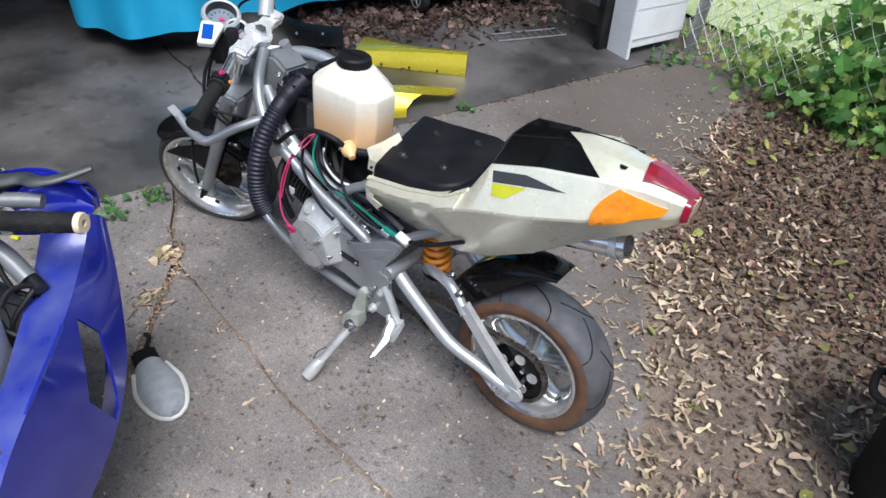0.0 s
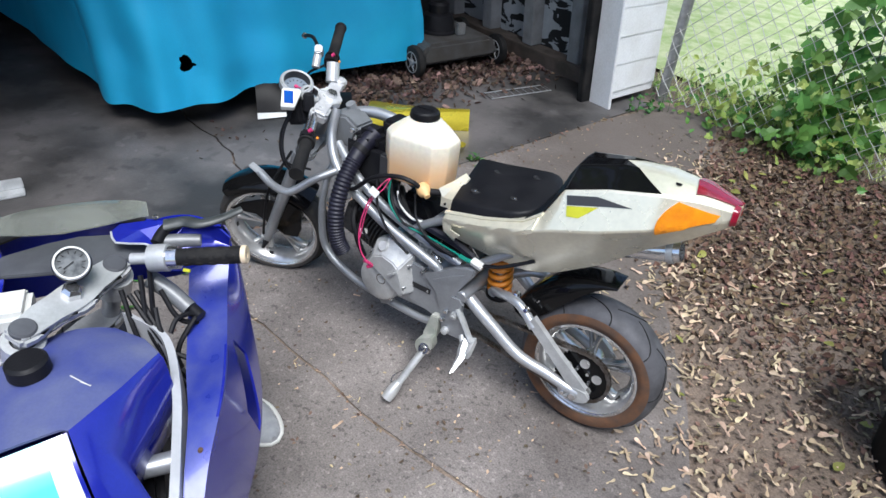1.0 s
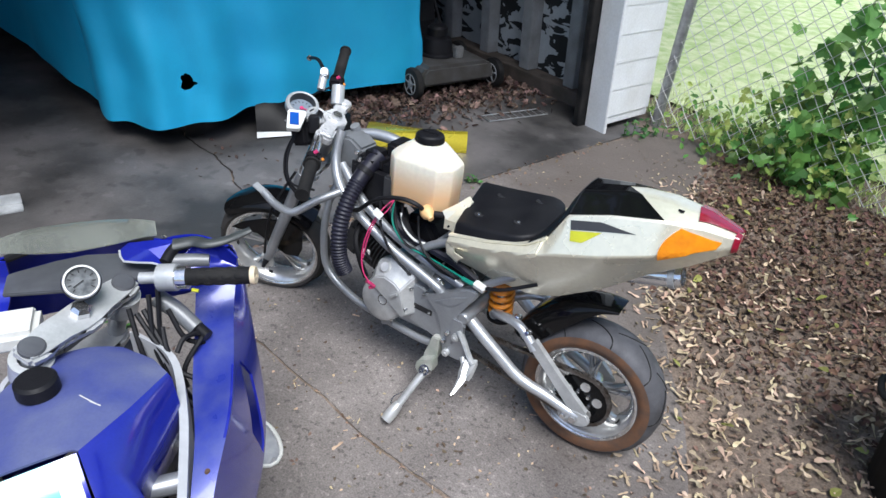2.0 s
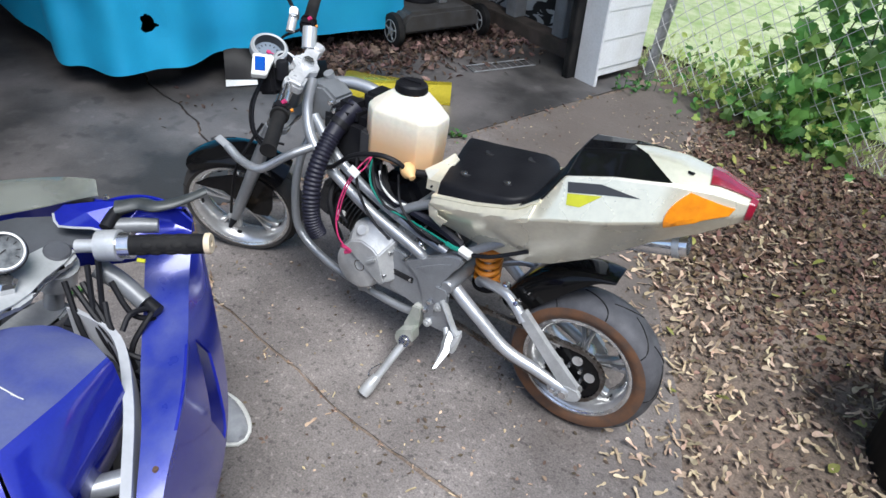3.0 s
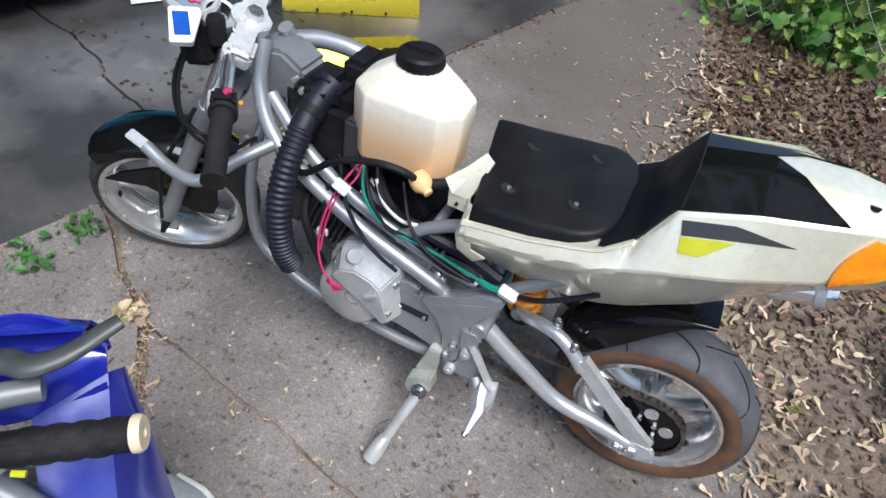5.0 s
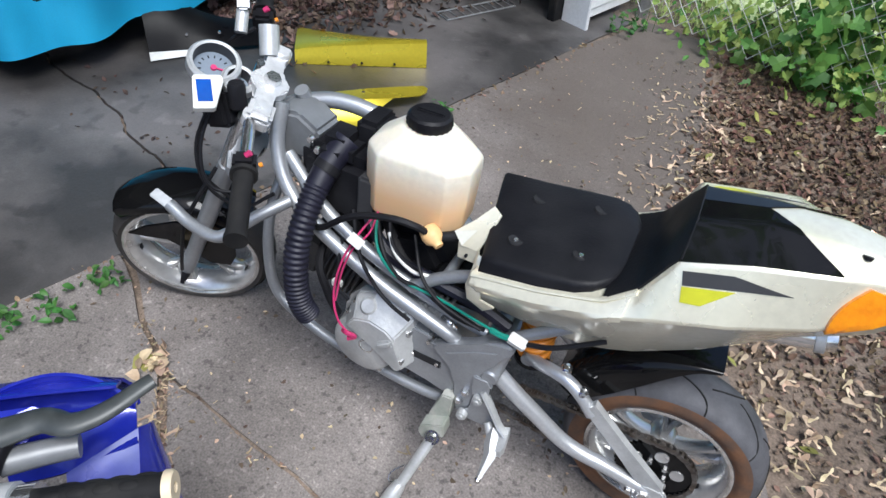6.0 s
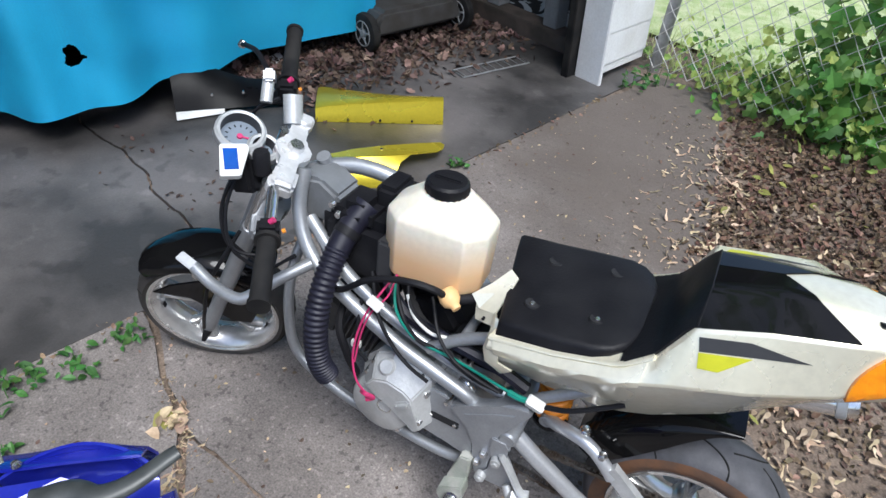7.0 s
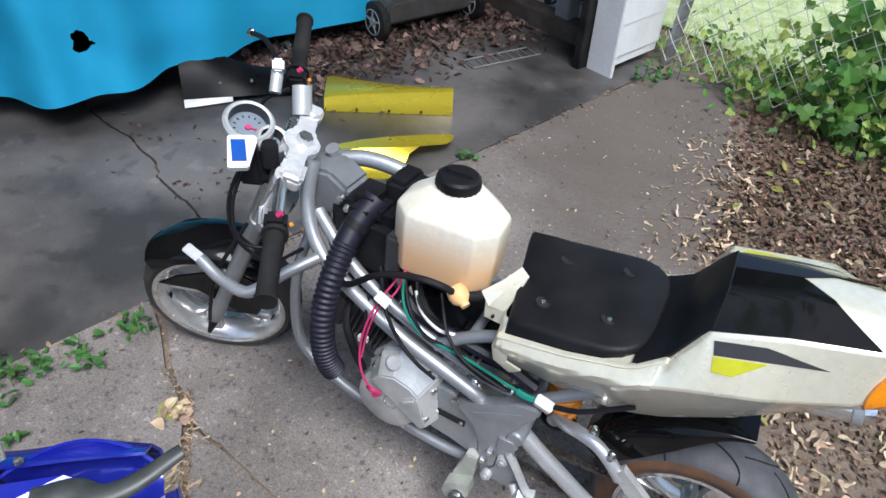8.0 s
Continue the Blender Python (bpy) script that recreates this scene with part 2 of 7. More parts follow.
def shell(bm, thick):
    """Gives an open sheet a thickness."""
    bmesh.ops.recalc_face_normals(bm, faces=bm.faces)
    bmesh.ops.solidify(bm, geom=bm.faces[:], thickness=thick)
    return bm


# ---- ground ----
def in_garage_line(y):
    return -1.395 + 0.337 * y


bm = bmesh.new()
bmesh.ops.create_grid(bm, x_segments=120, y_segments=120, size=1)
for v in bm.verts:
    r = max(abs(v.co.x), abs(v.co.y))
    v.co *= 2.6 + 120 * r ** 5
    v.co.x += 0.8
    v.co.y += 1.0
    if -3.5 < v.co.x < 4 and -1.5 < v.co.y < 4:
        if v.co.x < -0.16 and v.co.y < 1.9:
            v.co.z = -0.015
            continue
        v.co.z = 0.008 * noise.noise(v.co * 3) + 0.004 * noise.noise(v.co * 9) - 0.002
solo("ground", bm, M_DIRT, "bare brown dirt ground beside the driveway", "ground", "structure")

SLABS = {
    "apron": [(-1.40, -0.03), (-1.16, 0.70), (-0.90, 1.46), (-0.70, 2.06), (-0.62, 2.20), (-0.52, 2.50), (-0.20, 2.46), (-0.10, 2.05),
              (-0.06, 1.5), (-0.07, 1.1), (0.03, 0.75), (0.17, 0.45), (0.29, 0.20), (0.37, -0.05), (0.47, -0.41), (0.25, -0.418), (-0.02, -0.425), (-0.276, -0.41),
              (-0.47, -0.392), (-0.62, -0.35), (-0.79, -0.325), (-0.93, -0.30), (-1.035, -0.285), (-1.10, -0.24), (-1.18, -0.20), (-1.30, -0.10)],
    "front": [(0.47, -0.421), (0.25, -0.429), (-0.02, -0.436), (-0.276, -0.419), (-0.47, -0.401), (-0.62, -0.359), (-0.79, -0.334), (-0.93, -0.309), (-1.02, -0.297),
              (-0.93, -0.40), (-0.83, -0.52), (-0.62, -0.78), (-0.35, -1.25), (-0.2, -2.0), (0.1, -5.0), (1.6, -5.0), (1.0, -2.2), (0.66, -1.1)],
    "side": [(-1.42, -0.05), (-1.31, -0.115), (-1.19, -0.212), (-1.11, -0.252), (-1.05, -0.30), (-0.95, -0.41), (-0.85, -0.53), (-0.64, -0.79), (-0.37, -1.26),
             (-0.22, -2.0), (0.08, -5.0), (-3.1, -5.0), (-2.1, -2.05), (-1.60, -0.58)],
}
for n_slab, (key, poly) in enumerate(SLABS.items()):
    P = []
    for i, (x, y) in enumerate(poly):
        x2, y2 = poly[(i + 1) % len(poly)]
        n = max(1, int(math.hypot(x2 - x, y2 - y) / 0.022))
        if n > 40:
            n = 40
        for k in range(n):
            px, py = x + (x2 - x) * k / n, y + (y2 - y) * k / n
            j = 0.008 * noise.noise(Vector((px * 14, py * 14, 3))) + 0.005 * noise.noise(Vector((px * 34, py * 34, 7 + 5 * n_slab)))
            P.append((px + j, py - j))
    solo("driveway_slab", slabbed(P, -0.03, 0.006, 0.004), M_CONC, "weathered brown-grey concrete driveway slab with cracked edges", "pavement", "structure")

# soil and fines that fill the driveway's long crack almost to the top
bm = bmesh.new()
for run in ([(-0.98, -0.304), (-0.79, -0.331), (-0.62, -0.356), (-0.47, -0.398), (-0.276, -0.416), (0.0, -0.432), (0.25, -0.424), (0.46, -0.416)], [(-1.00, -0.33), (-0.94, -0.405), (-0.84, -0.525), (-0.63, -0.785), (-0.36, -1.255)]):
    rows = []
    for p in smooth_path([(x, y, 0) for x, y in run], 8):
        h = 0.0015 + 0.0025 * noise.noise(Vector((p.x * 22, p.y * 22, 1)))
        rows.append([p + Vector((0.012, 0.016, -0.02)), p + Vector((0.011, 0.015, h)), p + Vector((-0.011, -0.015, h)), p + Vector((-0.012, -0.016, -0.02))])
    loft(bm, rows, closed=False, caps=False)
solo("crack_soil", bm, M_DIRT, "brown soil filling the crack in the driveway", "soil", "stuff")

# ---- garage: u along the opening, w into the garage ----
GA = math.atan2(0.947, 0.32)
GM = pose(-0.765, 2.19, 0, 0, 0, math.degrees(GA))
LEAN = (-0.055, -0.03)


def gp(p):
    q = GM @ Vector(p)
    return Vector((q.x + LEAN[0] * max(0, q.z), q.y + LEAN[1] * max(0, q.z), q.z))


def to_garage(bm):
    for v in bm.verts:
        v.co = gp(v.co)
    return bm


def gbox(*a, bevel=0.004):
    bm = bmesh.new()
    box(bm, *a, bevel=bevel)
    return to_garage(bm)


# the floor is split by a long jagged crack
CRACK = []
for x, y in [(v.x, v.y) for v in smooth_path([(-1.345, 0.14, 0), (-1.56, 0.300, 0), (-1.80, 0.375, 0), (-2.05, 0.50, 0), (-2.33, 0.55, 0), (-3.0, 0.80, 0), (-4.2, 1.1, 0), (-6.6, 2.35, 0)], 14)]:
    j = 0.012 * noise.noise(Vector((x * 9, y * 9, 1))) + 0.005 * noise.noise(Vector((x * 31, y * 31, 2)))
    q = GM.inverted() @ Vector((x + j, y + 1.5 * j, 0))
    CRACK.append((q.x, q.y))
CRACK[0] = (CRACK[0][0], -0.103)
CRACK[-1] = (CRACK[-1][0], 6.0)
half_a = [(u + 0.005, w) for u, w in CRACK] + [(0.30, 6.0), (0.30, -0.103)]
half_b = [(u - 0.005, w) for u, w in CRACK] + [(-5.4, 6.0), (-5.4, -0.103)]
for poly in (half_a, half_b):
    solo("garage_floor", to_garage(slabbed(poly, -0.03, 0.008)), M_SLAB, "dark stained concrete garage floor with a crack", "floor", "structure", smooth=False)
# right hand front wall with its casing and clapboards
fw = solo("wall_front", gbox(0.02, 0.42, 0.0, 0.14, 0.05, 2.6), M_WHITE, "white painted garage front wall beside the opening", "wall", "structure")
for k in range(16):
    b = bmesh.new()
    z = 0.10 + k * 0.155
    slab(b, [(-0.007, z), (-0.003, z + 0.158), (0.0, z + 0.158), (0.0, z)], 0.022, 0.42, axis="x")
    part("clapboard", to_garage(b), M_WHITE, fw, smooth=False)
casing = solo("trim", gbox(0.0, 0.022, -0.024, 0.125, 0.0, 2.2), M_WHITE, "white painted wooden door casing board", "trim", "structure")
solo("trim", gbox(-0.06, 0.02, 0.13, 0.17, 0.0, 2.2), M_RUBBER, "black door track strip behind the casing", "trim", "structure")
# left part, header, gable, roof and the other walls
solo("wall_front", gbox(-5.4, -4.9, 0.0, 0.14, 0.0, 2.6), M_WHITE, "white painted garage front wall at the far jamb", "wall", "structure")
solo("wall_front", gbox(-4.9, 0.02, 0.0, 0.14, 2.2, 2.6), M_WHITE, "white painted header over the garage opening", "wall", "structure")
# the interior's shade is put into these surfaces' dark wood colour
solo("wall_back", gbox(-5.4, 0.42, 6.0, 6.1, 0.0, 2.6), M_SHADEWOOD, "wooden back wall of the garage, shade put into its dark colour", "wall", "structure")
solo("wall_left", gbox(-5.5, -5.4, 0.0, 6.1, 0.0, 2.6), M_SHADEWOOD, "wooden side wall of the garage, shade put into its dark colour", "wall", "structure")
solo("ceiling", gbox(-5.5, 0.5, -0.25, 6.1, 2.6, 2.7), M_SHADEWOOD, "wooden garage ceiling, shade put into its dark colour", "ceiling", "structure")


def torn_paper():
    """White backing torn off black tar paper."""
    m = mat("torn paper", (0.42, 0.44, 0.45), 0.7, color2=(0.36, 0.38, 0.39), scale=9, bump=0.2)
    nt = m.node_tree
    b = nt.nodes["Principled BSDF"]
    old = b.inputs["Base Color"].links[0].from_socket
    nn, ln = nt.nodes.new, nt.links.new
    mp = nn("ShaderNodeMapping")
    mp.inputs["Scale"].default_value = (6.5, 6.5, 13)
    mp.inputs["Rotation"].default_value = (0.35, 0.35, 0)
    ln(nn("ShaderNodeTexCoord").outputs["Object"], mp.inputs["Vector"])
    t = nn("ShaderNodeTexNoise")
    t.inputs["Scale"].default_value, t.inputs["Detail"].default_value, t.inputs["Distortion"].default_value = 1.0, 3.0, 0.9
    ln(mp.outputs[0], t.inputs["Vector"])
    th = nn("ShaderNodeMapRange")
    th.inputs["From Min"].default_value, th.inputs["From Max"].default_value = 0.50, 0.515
    ln(t.outputs["Fac"], th.inputs["Value"])
    mx = nn("ShaderNodeMix")
    mx.data_type = "RGBA"
    mx.inputs["B"].default_value = (0.012, 0.013, 0.014, 1)
    ln(th.outputs["Result"], mx.inputs["Factor"])
    ln(old, mx.inputs["A"])
    ln(mx.outputs["Result"], b.inputs["Base Color"])
    return m


wr = solo("wall_right", gbox(0.30, 0.42, 0.142, 6.0, 0.0, 2.6), torn_paper(), "garage side wall lined with torn black and white paper", "wall", "structure")
for w in (0.42, 0.83, 1.24, 1.65, 2.06, 2.5):
    part("stud", gbox(0.20, 0.30, w, w + 0.09, 0.10, 2.6), M_STUD, wr, "weathered grey wooden wall stud")
part("sill", gbox(0.17, 0.30, 0.175, 6.0, 0.0, 0.098), M_SILL, wr, "dirty wooden sill plate along the floor")


# ---- the tarp over a car ----
def tarp():
    """A cover draped over a car's end: rings of the outline from the hem to the top."""
    outline = [(-0.52, 3.2), (-0.53, 2.2), (-0.54, 1.40), (-0.57, 1.06), (-0.66, 0.955), (-1.058, 0.99), (-1.505, 0.908), (-1.757, 0.87), (-1.998, 0.836), (-2.161, 0.881), (-2.304, 1.023), (-2.375, 1.231), (-2.353, 1.45), (-2.62, 3.2)]
    base = smooth_path([(u, w, 0) for u, w in outline], 14)
    levels = 26
    cx, cw = -1.45, 2.8
    rings = []
    for k in range(levels):
        h = k / (levels - 1)
        ring = []
        for i, p in enumerate(base):
            s = i * 0.105
            low = 0.125 + 0.016 * math.sin(i * 0.075 + 0.6) + 0.005 * math.sin(i * 0.41)
            z = low + (1.22 - low) * h
            fold = (1 - h) ** 0.6 * (0.028 * math.sin(s * 2.9 + 0.5 * math.sin(z * 5)) + 0.02 * noise.noise(Vector((p.x * 3.1, p.y * 3.1, z * 1.6))))
            fold += 0.016 * noise.noise(Vector((p.x * 5 + z * 2, p.y * 5, z * 6)))
            if h > 0.86:
                pull = 1 - 0.55 * ((h - 0.86) / 0.14) ** 2
            else:
                pull = 1 - 0.03 * h
            out = Vector((p.x - cx, p.y - cw, 0))
            d = out.normalized()
            q = Vector((cx, cw, 0)) + out * pull + d * fold
            ring.append(Vector((q.x, q.y, z)))
        rings.append(ring)
    bm = bmesh.new()
    loft(bm, rings, closed=False)
    mid = bm.verts.new((cx, cw + 0.4, 1.35))
    return bm, mid


bm, mid = tarp()
# the top is closed with a fan
edge = [e for e in bm.edges if len(e.link_faces) == 1 and all(abs(v.co.z - 1.22) < 1e-4 for v in e.verts)]
for e in edge:
    bm.faces.new((*e.verts, mid))
# the ragged hole near the hem is cut by dropping the faces round it
hole_at = GM.inverted() @ Vector((-2.283, 0.575, 0.345))
hole_at = min((f.calc_center_median() for f in bm.faces), key=lambda p: (p - hole_at).length)
near = [f for f in bm.faces if (f.calc_center_median() - hole_at).length < 0.13]
bmesh.ops.subdivide_edges(bm, edges=list({e for f in near for e in f.edges}), cuts=7, use_grid_fill=True)
kill = []
for f in bm.faces:
    d = f.calc_center_median() - hole_at
    a = math.atan2(d.z, d.x + d.y)
    if d.length < 0.035 + 0.008 * math.cos(3 * a + 0.6) + 0.006 * noise.noise(Vector((a * 3, 2, 0))):
        kill.append(f)
bmesh.ops.delete(bm, geom=kill, context="FACES")
shell(to_garage(bm), 0.003)
tarped = thing("covered_car", "car under a bright cyan cloth cover with a torn hole", "covered car")
part("cover", bm, M_TARP, tarped, "bright cyan draped cloth cover")
bm = bmesh.new()
box(bm, -2.22, -0.66, 1.40, 4.4, 0.26, 1.05, bevel=0.12, seg=3)
# black colour supplies the shade below the cover's hem
part("body", to_garage(bm), M_SHADEBLACK, tarped, "car body under the cover, black for the shade there")
for u in (-2.2, -0.72):
    for w in (1.75, 3.7):
        part("tyre", to_garage(lathed([(0.16, -0.09), (0.27, -0.09), (0.30, -0.05), (0.30, 0.05), (0.27, 0.09), (0.16, 0.09)],
                                      Matrix.Translation((u, w, 0.308)) @ pose(0, 0, 0, 0, 0, 90), 28)), M_RUBBER, tarped)

# ---- fence, lawn and bushes beyond the driveway ----
FENCE0 = Vector((-0.555, 2.575, 0))
FDIR = Vector((0.945, -0.327, 0))
FNORM = Vector((0.327, 0.945, 0))


def on_fence(s, z, off=0.0):
    return FENCE0 + FDIR * s + FNORM * off + Vector((0, 0, z))


bm = bmesh.new()
lo = [on_fence(-3, 0.004, 0.30), on_fence(9, 0.004, 0.75), on_fence(9, 0.004, 30), on_fence(-3, 0.004, 30)]
rows = []
for i in range(41):
    rows.append([lo[0].lerp(lo[1], i / 40).lerp(lo[3].lerp(lo[2], i / 40), (j / 30) ** 2) + Vector((0, 0, 0.02 * noise.noise(Vector((i * 0.7, j * 0.9, 0))) + 0.02 + 0.25 * (j / 30))) for j in range(31)])
solo("lawn", loft(bm, rows, closed=False), M_SUNLAWN, "green lawn beyond the wire fence, sunlight put into its colour", "lawn", "structure")

M_WIRE = mat("weathered zinc wire", (0.62, 0.61, 0.59), 0.55, 0.2, bump=0)
fence = thing("wire_fence", "sagging galvanised chain-link fence with a leaning grey post", "fence")
part("post", tubes(([on_fence(0.0, -0.02), on_fence(0.02, 1.35)], 0.030), n=1, seg=18), M_GALV, fence, "grey steel fence post")
part("post_cap", lathed([(0, 0.04), (0.02, 0.035), (0.033, 0.015), (0.034, -0.01), (0, -0.01)], Matrix.Translation(on_fence(0.02, 1.35)) @ Matrix.Rotation(radians(90), 4, "X"), 18), M_GALV, fence)
part("post", tubes(([on_fence(2.9, -0.02), on_fence(2.9, 1.35)], 0.024), n=1, seg=14), M_GALV, fence, "grey steel fence post")
part("top_rail", tubes(([on_fence(0.0, 1.28), on_fence(5.6, 1.28)], 0.018), n=1), M_GALV, fence)
random.seed(4)
CELL = 0.094


def wire(k, direction):
    """One zigzag strand from hem to top, bellied near the ground."""
    pts = []
    for j in range(27):
        z = 0.05 + j * CELL / 2
        s = 0.03 + k * CELL + direction * (CELL / 2 if j % 2 else 0)
        belly = -0.09 * math.exp(-((z - 0.05) / 0.35) ** 2) * (0.5 + 0.5 * math.sin(s * 2.2 + 1))
        sag = 0.03 * noise.noise(Vector((s * 2, z, 0)))
        pts.append(on_fence(s + 0.07 * noise.noise(Vector((s, z * 2, 5))), z + sag * 0.4, belly + 0.004 * (1 if j % 2 else -1)))
    return pts


for k in range(36):
    bm = bmesh.new()
    tube(bm, wire(k, 1), 0.0025, seg=5, n=1)
    part("wire_strand", bm, M_WIRE, fence)
    bm = bmesh.new()
    tube(bm, wire(k, -1), 0.0025, seg=5, n=1)
    part("wire_strand", bm, M_WIRE, fence)


# leaves
def leaf_shape(kind):
    if kind == "ivy":
        return [(0, 0), (0.30, -0.05), (0.46, 0.22), (0.30, 0.34), (0.34, 0.62), (0.14, 0.62), (0, 1.0), (-0.14, 0.62), (-0.34, 0.62), (-0.30, 0.34), (-0.46, 0.22), (-0.30, -0.05)]
    if kind == "oval":
        return [(0, 0), (0.18, 0.15), (0.30, 0.42), (0.22, 0.72), (0, 1.0), (-0.22, 0.72), (-0.30, 0.42), (-0.18, 0.15)]
    if kind == "wing":
        return [(0, 0), (0.10, 0.02), (0.13, 0.14), (0.05, 0.24), (0.10, 0.42), (0.24, 0.60), (0.27, 0.82), (0.16, 0.97), (0.02, 1.0), (-0.06, 0.84), (-0.02, 0.55), (-0.03, 0.28), (-0.08, 0.12)]
    return [(0, 0), (0.09, 0.12), (0.11, 0.30), (0.07, 0.5), (0.17, 0.72), (0.14, 0.92), (0.0, 1.0), (-0.06, 0.86), (-0.05, 0.6), (-0.07, 0.3), (-0.06, 0.1)]


def add_leaf(bm, at, size, normal, spin, kind, curl=0.25):
    m = Matrix.Translation(at) @ normal.to_track_quat("Z", "Y").to_matrix().to_4x4() @ Matrix.Rotation(spin, 4, "Z")
    sh = leaf_shape(kind)
    mid = [bm.verts.new(m @ Vector((0, t * size, -curl * size * t * t))) for t in (0.35, 0.7)]
    ring = [bm.verts.new(m @ Vector((x * size, y * size, (abs(x) * 0.35 - curl * y * y) * size))) for x, y in sh]
    n = len(ring)
    for i in range(n):
        a, b = ring[i], ring[(i + 1) % n]
        c = mid[0] if (sh[i][1] + sh[(i + 1) % n][1]) / 2 < 0.52 else mid[1]
        bm.faces.new((a, b, c))
    # the seam between the two fans
    for i in range(n):
        y0, y1, y2 = sh[i - 1][1], sh[i][1], sh[(i + 1) % n][1]
        if ((y0 + y1) / 2 < 0.52) != ((y1 + y2) / 2 < 0.52):
            bm.faces.new((ring[i], mid[0], mid[1]))


def bush(name, label, s0, s1, h0, h1, count, size, mats, kind, out=(-0.18, 0.25), dens=1.0, seed=1):
    """Stems along the fence with many separate leaves, thinner towards the top."""
    rnd = random.Random(seed)
    th = thing(name, label, "shrub")
    stems = []
    for k in range(max(5, int((s1 - s0) * 9))):
        s = s0 + (s1 - s0) * rnd.random()
        off = rnd.uniform(*out)
        top = h0 + (h1 - h0) * rnd.random() ** 1.3
        b = on_fence(s, 0, off)
        pts = [b, b + Vector((rnd.uniform(-0.06, 0.06), rnd.uniform(-0.06, 0.06), top * 0.5)), b + Vector((rnd.uniform(-0.16, 0.16), rnd.uniform(-0.14, 0.14), top))]
        stems.append(smooth_path(pts, 6))
        part("stem", tubes((pts, lambda t: 0.005 - 0.003 * t), seg=5, n=6), M_STEM, th)
    for mi, m_ in enumerate(mats):
        bm = bmesh.new()
        for k in range(count // len(mats)):
            st = rnd.choice(stems)
            p = rnd.choice(st)
            if p.z < 0.03:
                p = st[2]
            r = 0.09 + 0.05 * rnd.random()
            at = p + Vector((rnd.gauss(0, r), rnd.gauss(0, r), rnd.gauss(0, r * 0.6)))
            at.z = max(0.02, at.z)
            nrm = Vector((rnd.gauss(0.1, 0.5), rnd.gauss(-0.5, 0.5), rnd.uniform(0.2, 1.0))).normalized()
            add_leaf(bm, at, size * rnd.uniform(0.55, 1.25), nrm, rnd.uniform(0, 6.28), kind, rnd.uniform(0.05, 0.45))
        lv_ = part("leaves", bm, m_, th, smooth=False)
        tagged(lv_, kind="stuff")
    return th


bush("ivy_bush", "dense green vine with lobed leaves climbing the wire fence", 0.55, 1.00, 0.12, 0.62, 620, 0.052, (M_LEAF, M_LEAFLT, M_LEAFLT), "ivy", (-0.06, 0.20), seed=3)
bush("tall_weed", "tall dark green broadleaf weed growing through the fence", 0.78, 1.12, 0.5, 1.05, 380, 0.098, (M_LEAF,), "ivy", (0.0, 0.2), seed=5)
bush("fence_shrub", "light green leafy shrub tangled in the wire fence", 1.10, 3.4, 0.2, 0.9, 1000, 0.050, (M_LEAF, M_LEAFLT), "oval", (0.35, 1.1), seed=7)
bush("fence_shrub", "pale green low weeds at the foot of the fence", 0.05, 0.7, 0.05, 0.30, 300, 0.045, (M_LEAFLT, M_LEAF), "oval", (0.0, 0.5), seed=9)
bush("far_shrub", "green bushes behind the fence, sunlight put into their pale colour", 0.9, 4.5, 0.4, 1.7, 2600, 0.085, (M_LEAFLT,), "oval", (1.1, 2.6), seed=11)


def weed(name, label, spots, size, seed, height=0.05):
    rnd = random.Random(seed)
    th = thing(name, label, "weed")
    bm = bmesh.new()
    for x, y in spots:
        for k in range(9):
            a = rnd.uniform(0, 6.28)
            at = Vector((x + rnd.gauss(0, 0.022), y + rnd.gauss(0, 0.022), 0.006 + rnd.random() * height))
            add_leaf(bm, at, size * rnd.uniform(0.6, 1.2), Vector((math.cos(a) * 0.6, math.sin(a) * 0.6, 1)).normalized(), rnd.uniform(0, 6.28), "oval", 0.3)
        tube(bm, [(x, y, 0.0), (x + rnd.gauss(0, 0.01), y + rnd.gauss(0, 0.01), height)], 0.0015, seg=4, n=1)
    part("leaves", bm, M_WEED, th, smooth=False)
    return th


for k, pts in enumerate(([(-1.38, -0.14), (-1.35, -0.14), (-1.39, -0.17)], [(-1.4, -0.28), (-1.37, -0.28), (-1.43, -0.27)], [(-1.45, -0.36), (-1.48, -0.36), (-1.48, -0.42), (-1.46, -0.43), (-1.51, -0.42), (-1.33, -0.54)], [(-1.02, 1.10), (-1.00, 1.14)], [(-0.60, 2.28), (-0.56, 2.34), (-0.50, 2.36), (-0.55, 2.30), (-0.46, 2.40), (-0.64, 2.24)])):
    weed("weed", "small green weed sprouting from the concrete joint", pts, 0.029 if k < 4 else 0.035, 20 + k, 0.04 if k < 4 else 0.10)

# grass blades on the lawn near the fence
bm = bmesh.new()
rnd = random.Random(8)
for k in range(14000):
    s, o = rnd.uniform(-0.3, 6.0), 0.05 + 4.0 * rnd.random() ** 1.6
    p = on_fence(s, 0.015, o)
    a, h = rnd.uniform(0, 6.28), rnd.uniform(0.03, 0.09)
    w = Vector((math.cos(a), math.sin(a), 0)) * 0.004
    tip = p + Vector((rnd.gauss(0, 0.025), rnd.gauss(0, 0.025), h))
    bm.faces.new([bm.verts.new(p - w), bm.verts.new(p + w), bm.verts.new(tip)])
# pale blades carry the same painted sunlight as the lawn
M_SUNGRASS = mat("sun-lightened grass blade", (0.46, 0.56, 0.20), 0.6, color2=(0.58, 0.62, 0.30), scale=6, island=0.3, bump=0)
solo("grass", bm, M_SUNGRASS, "green lawn grass behind the fence, sunlight put into its colour", "grass", "stuff", smooth=False)


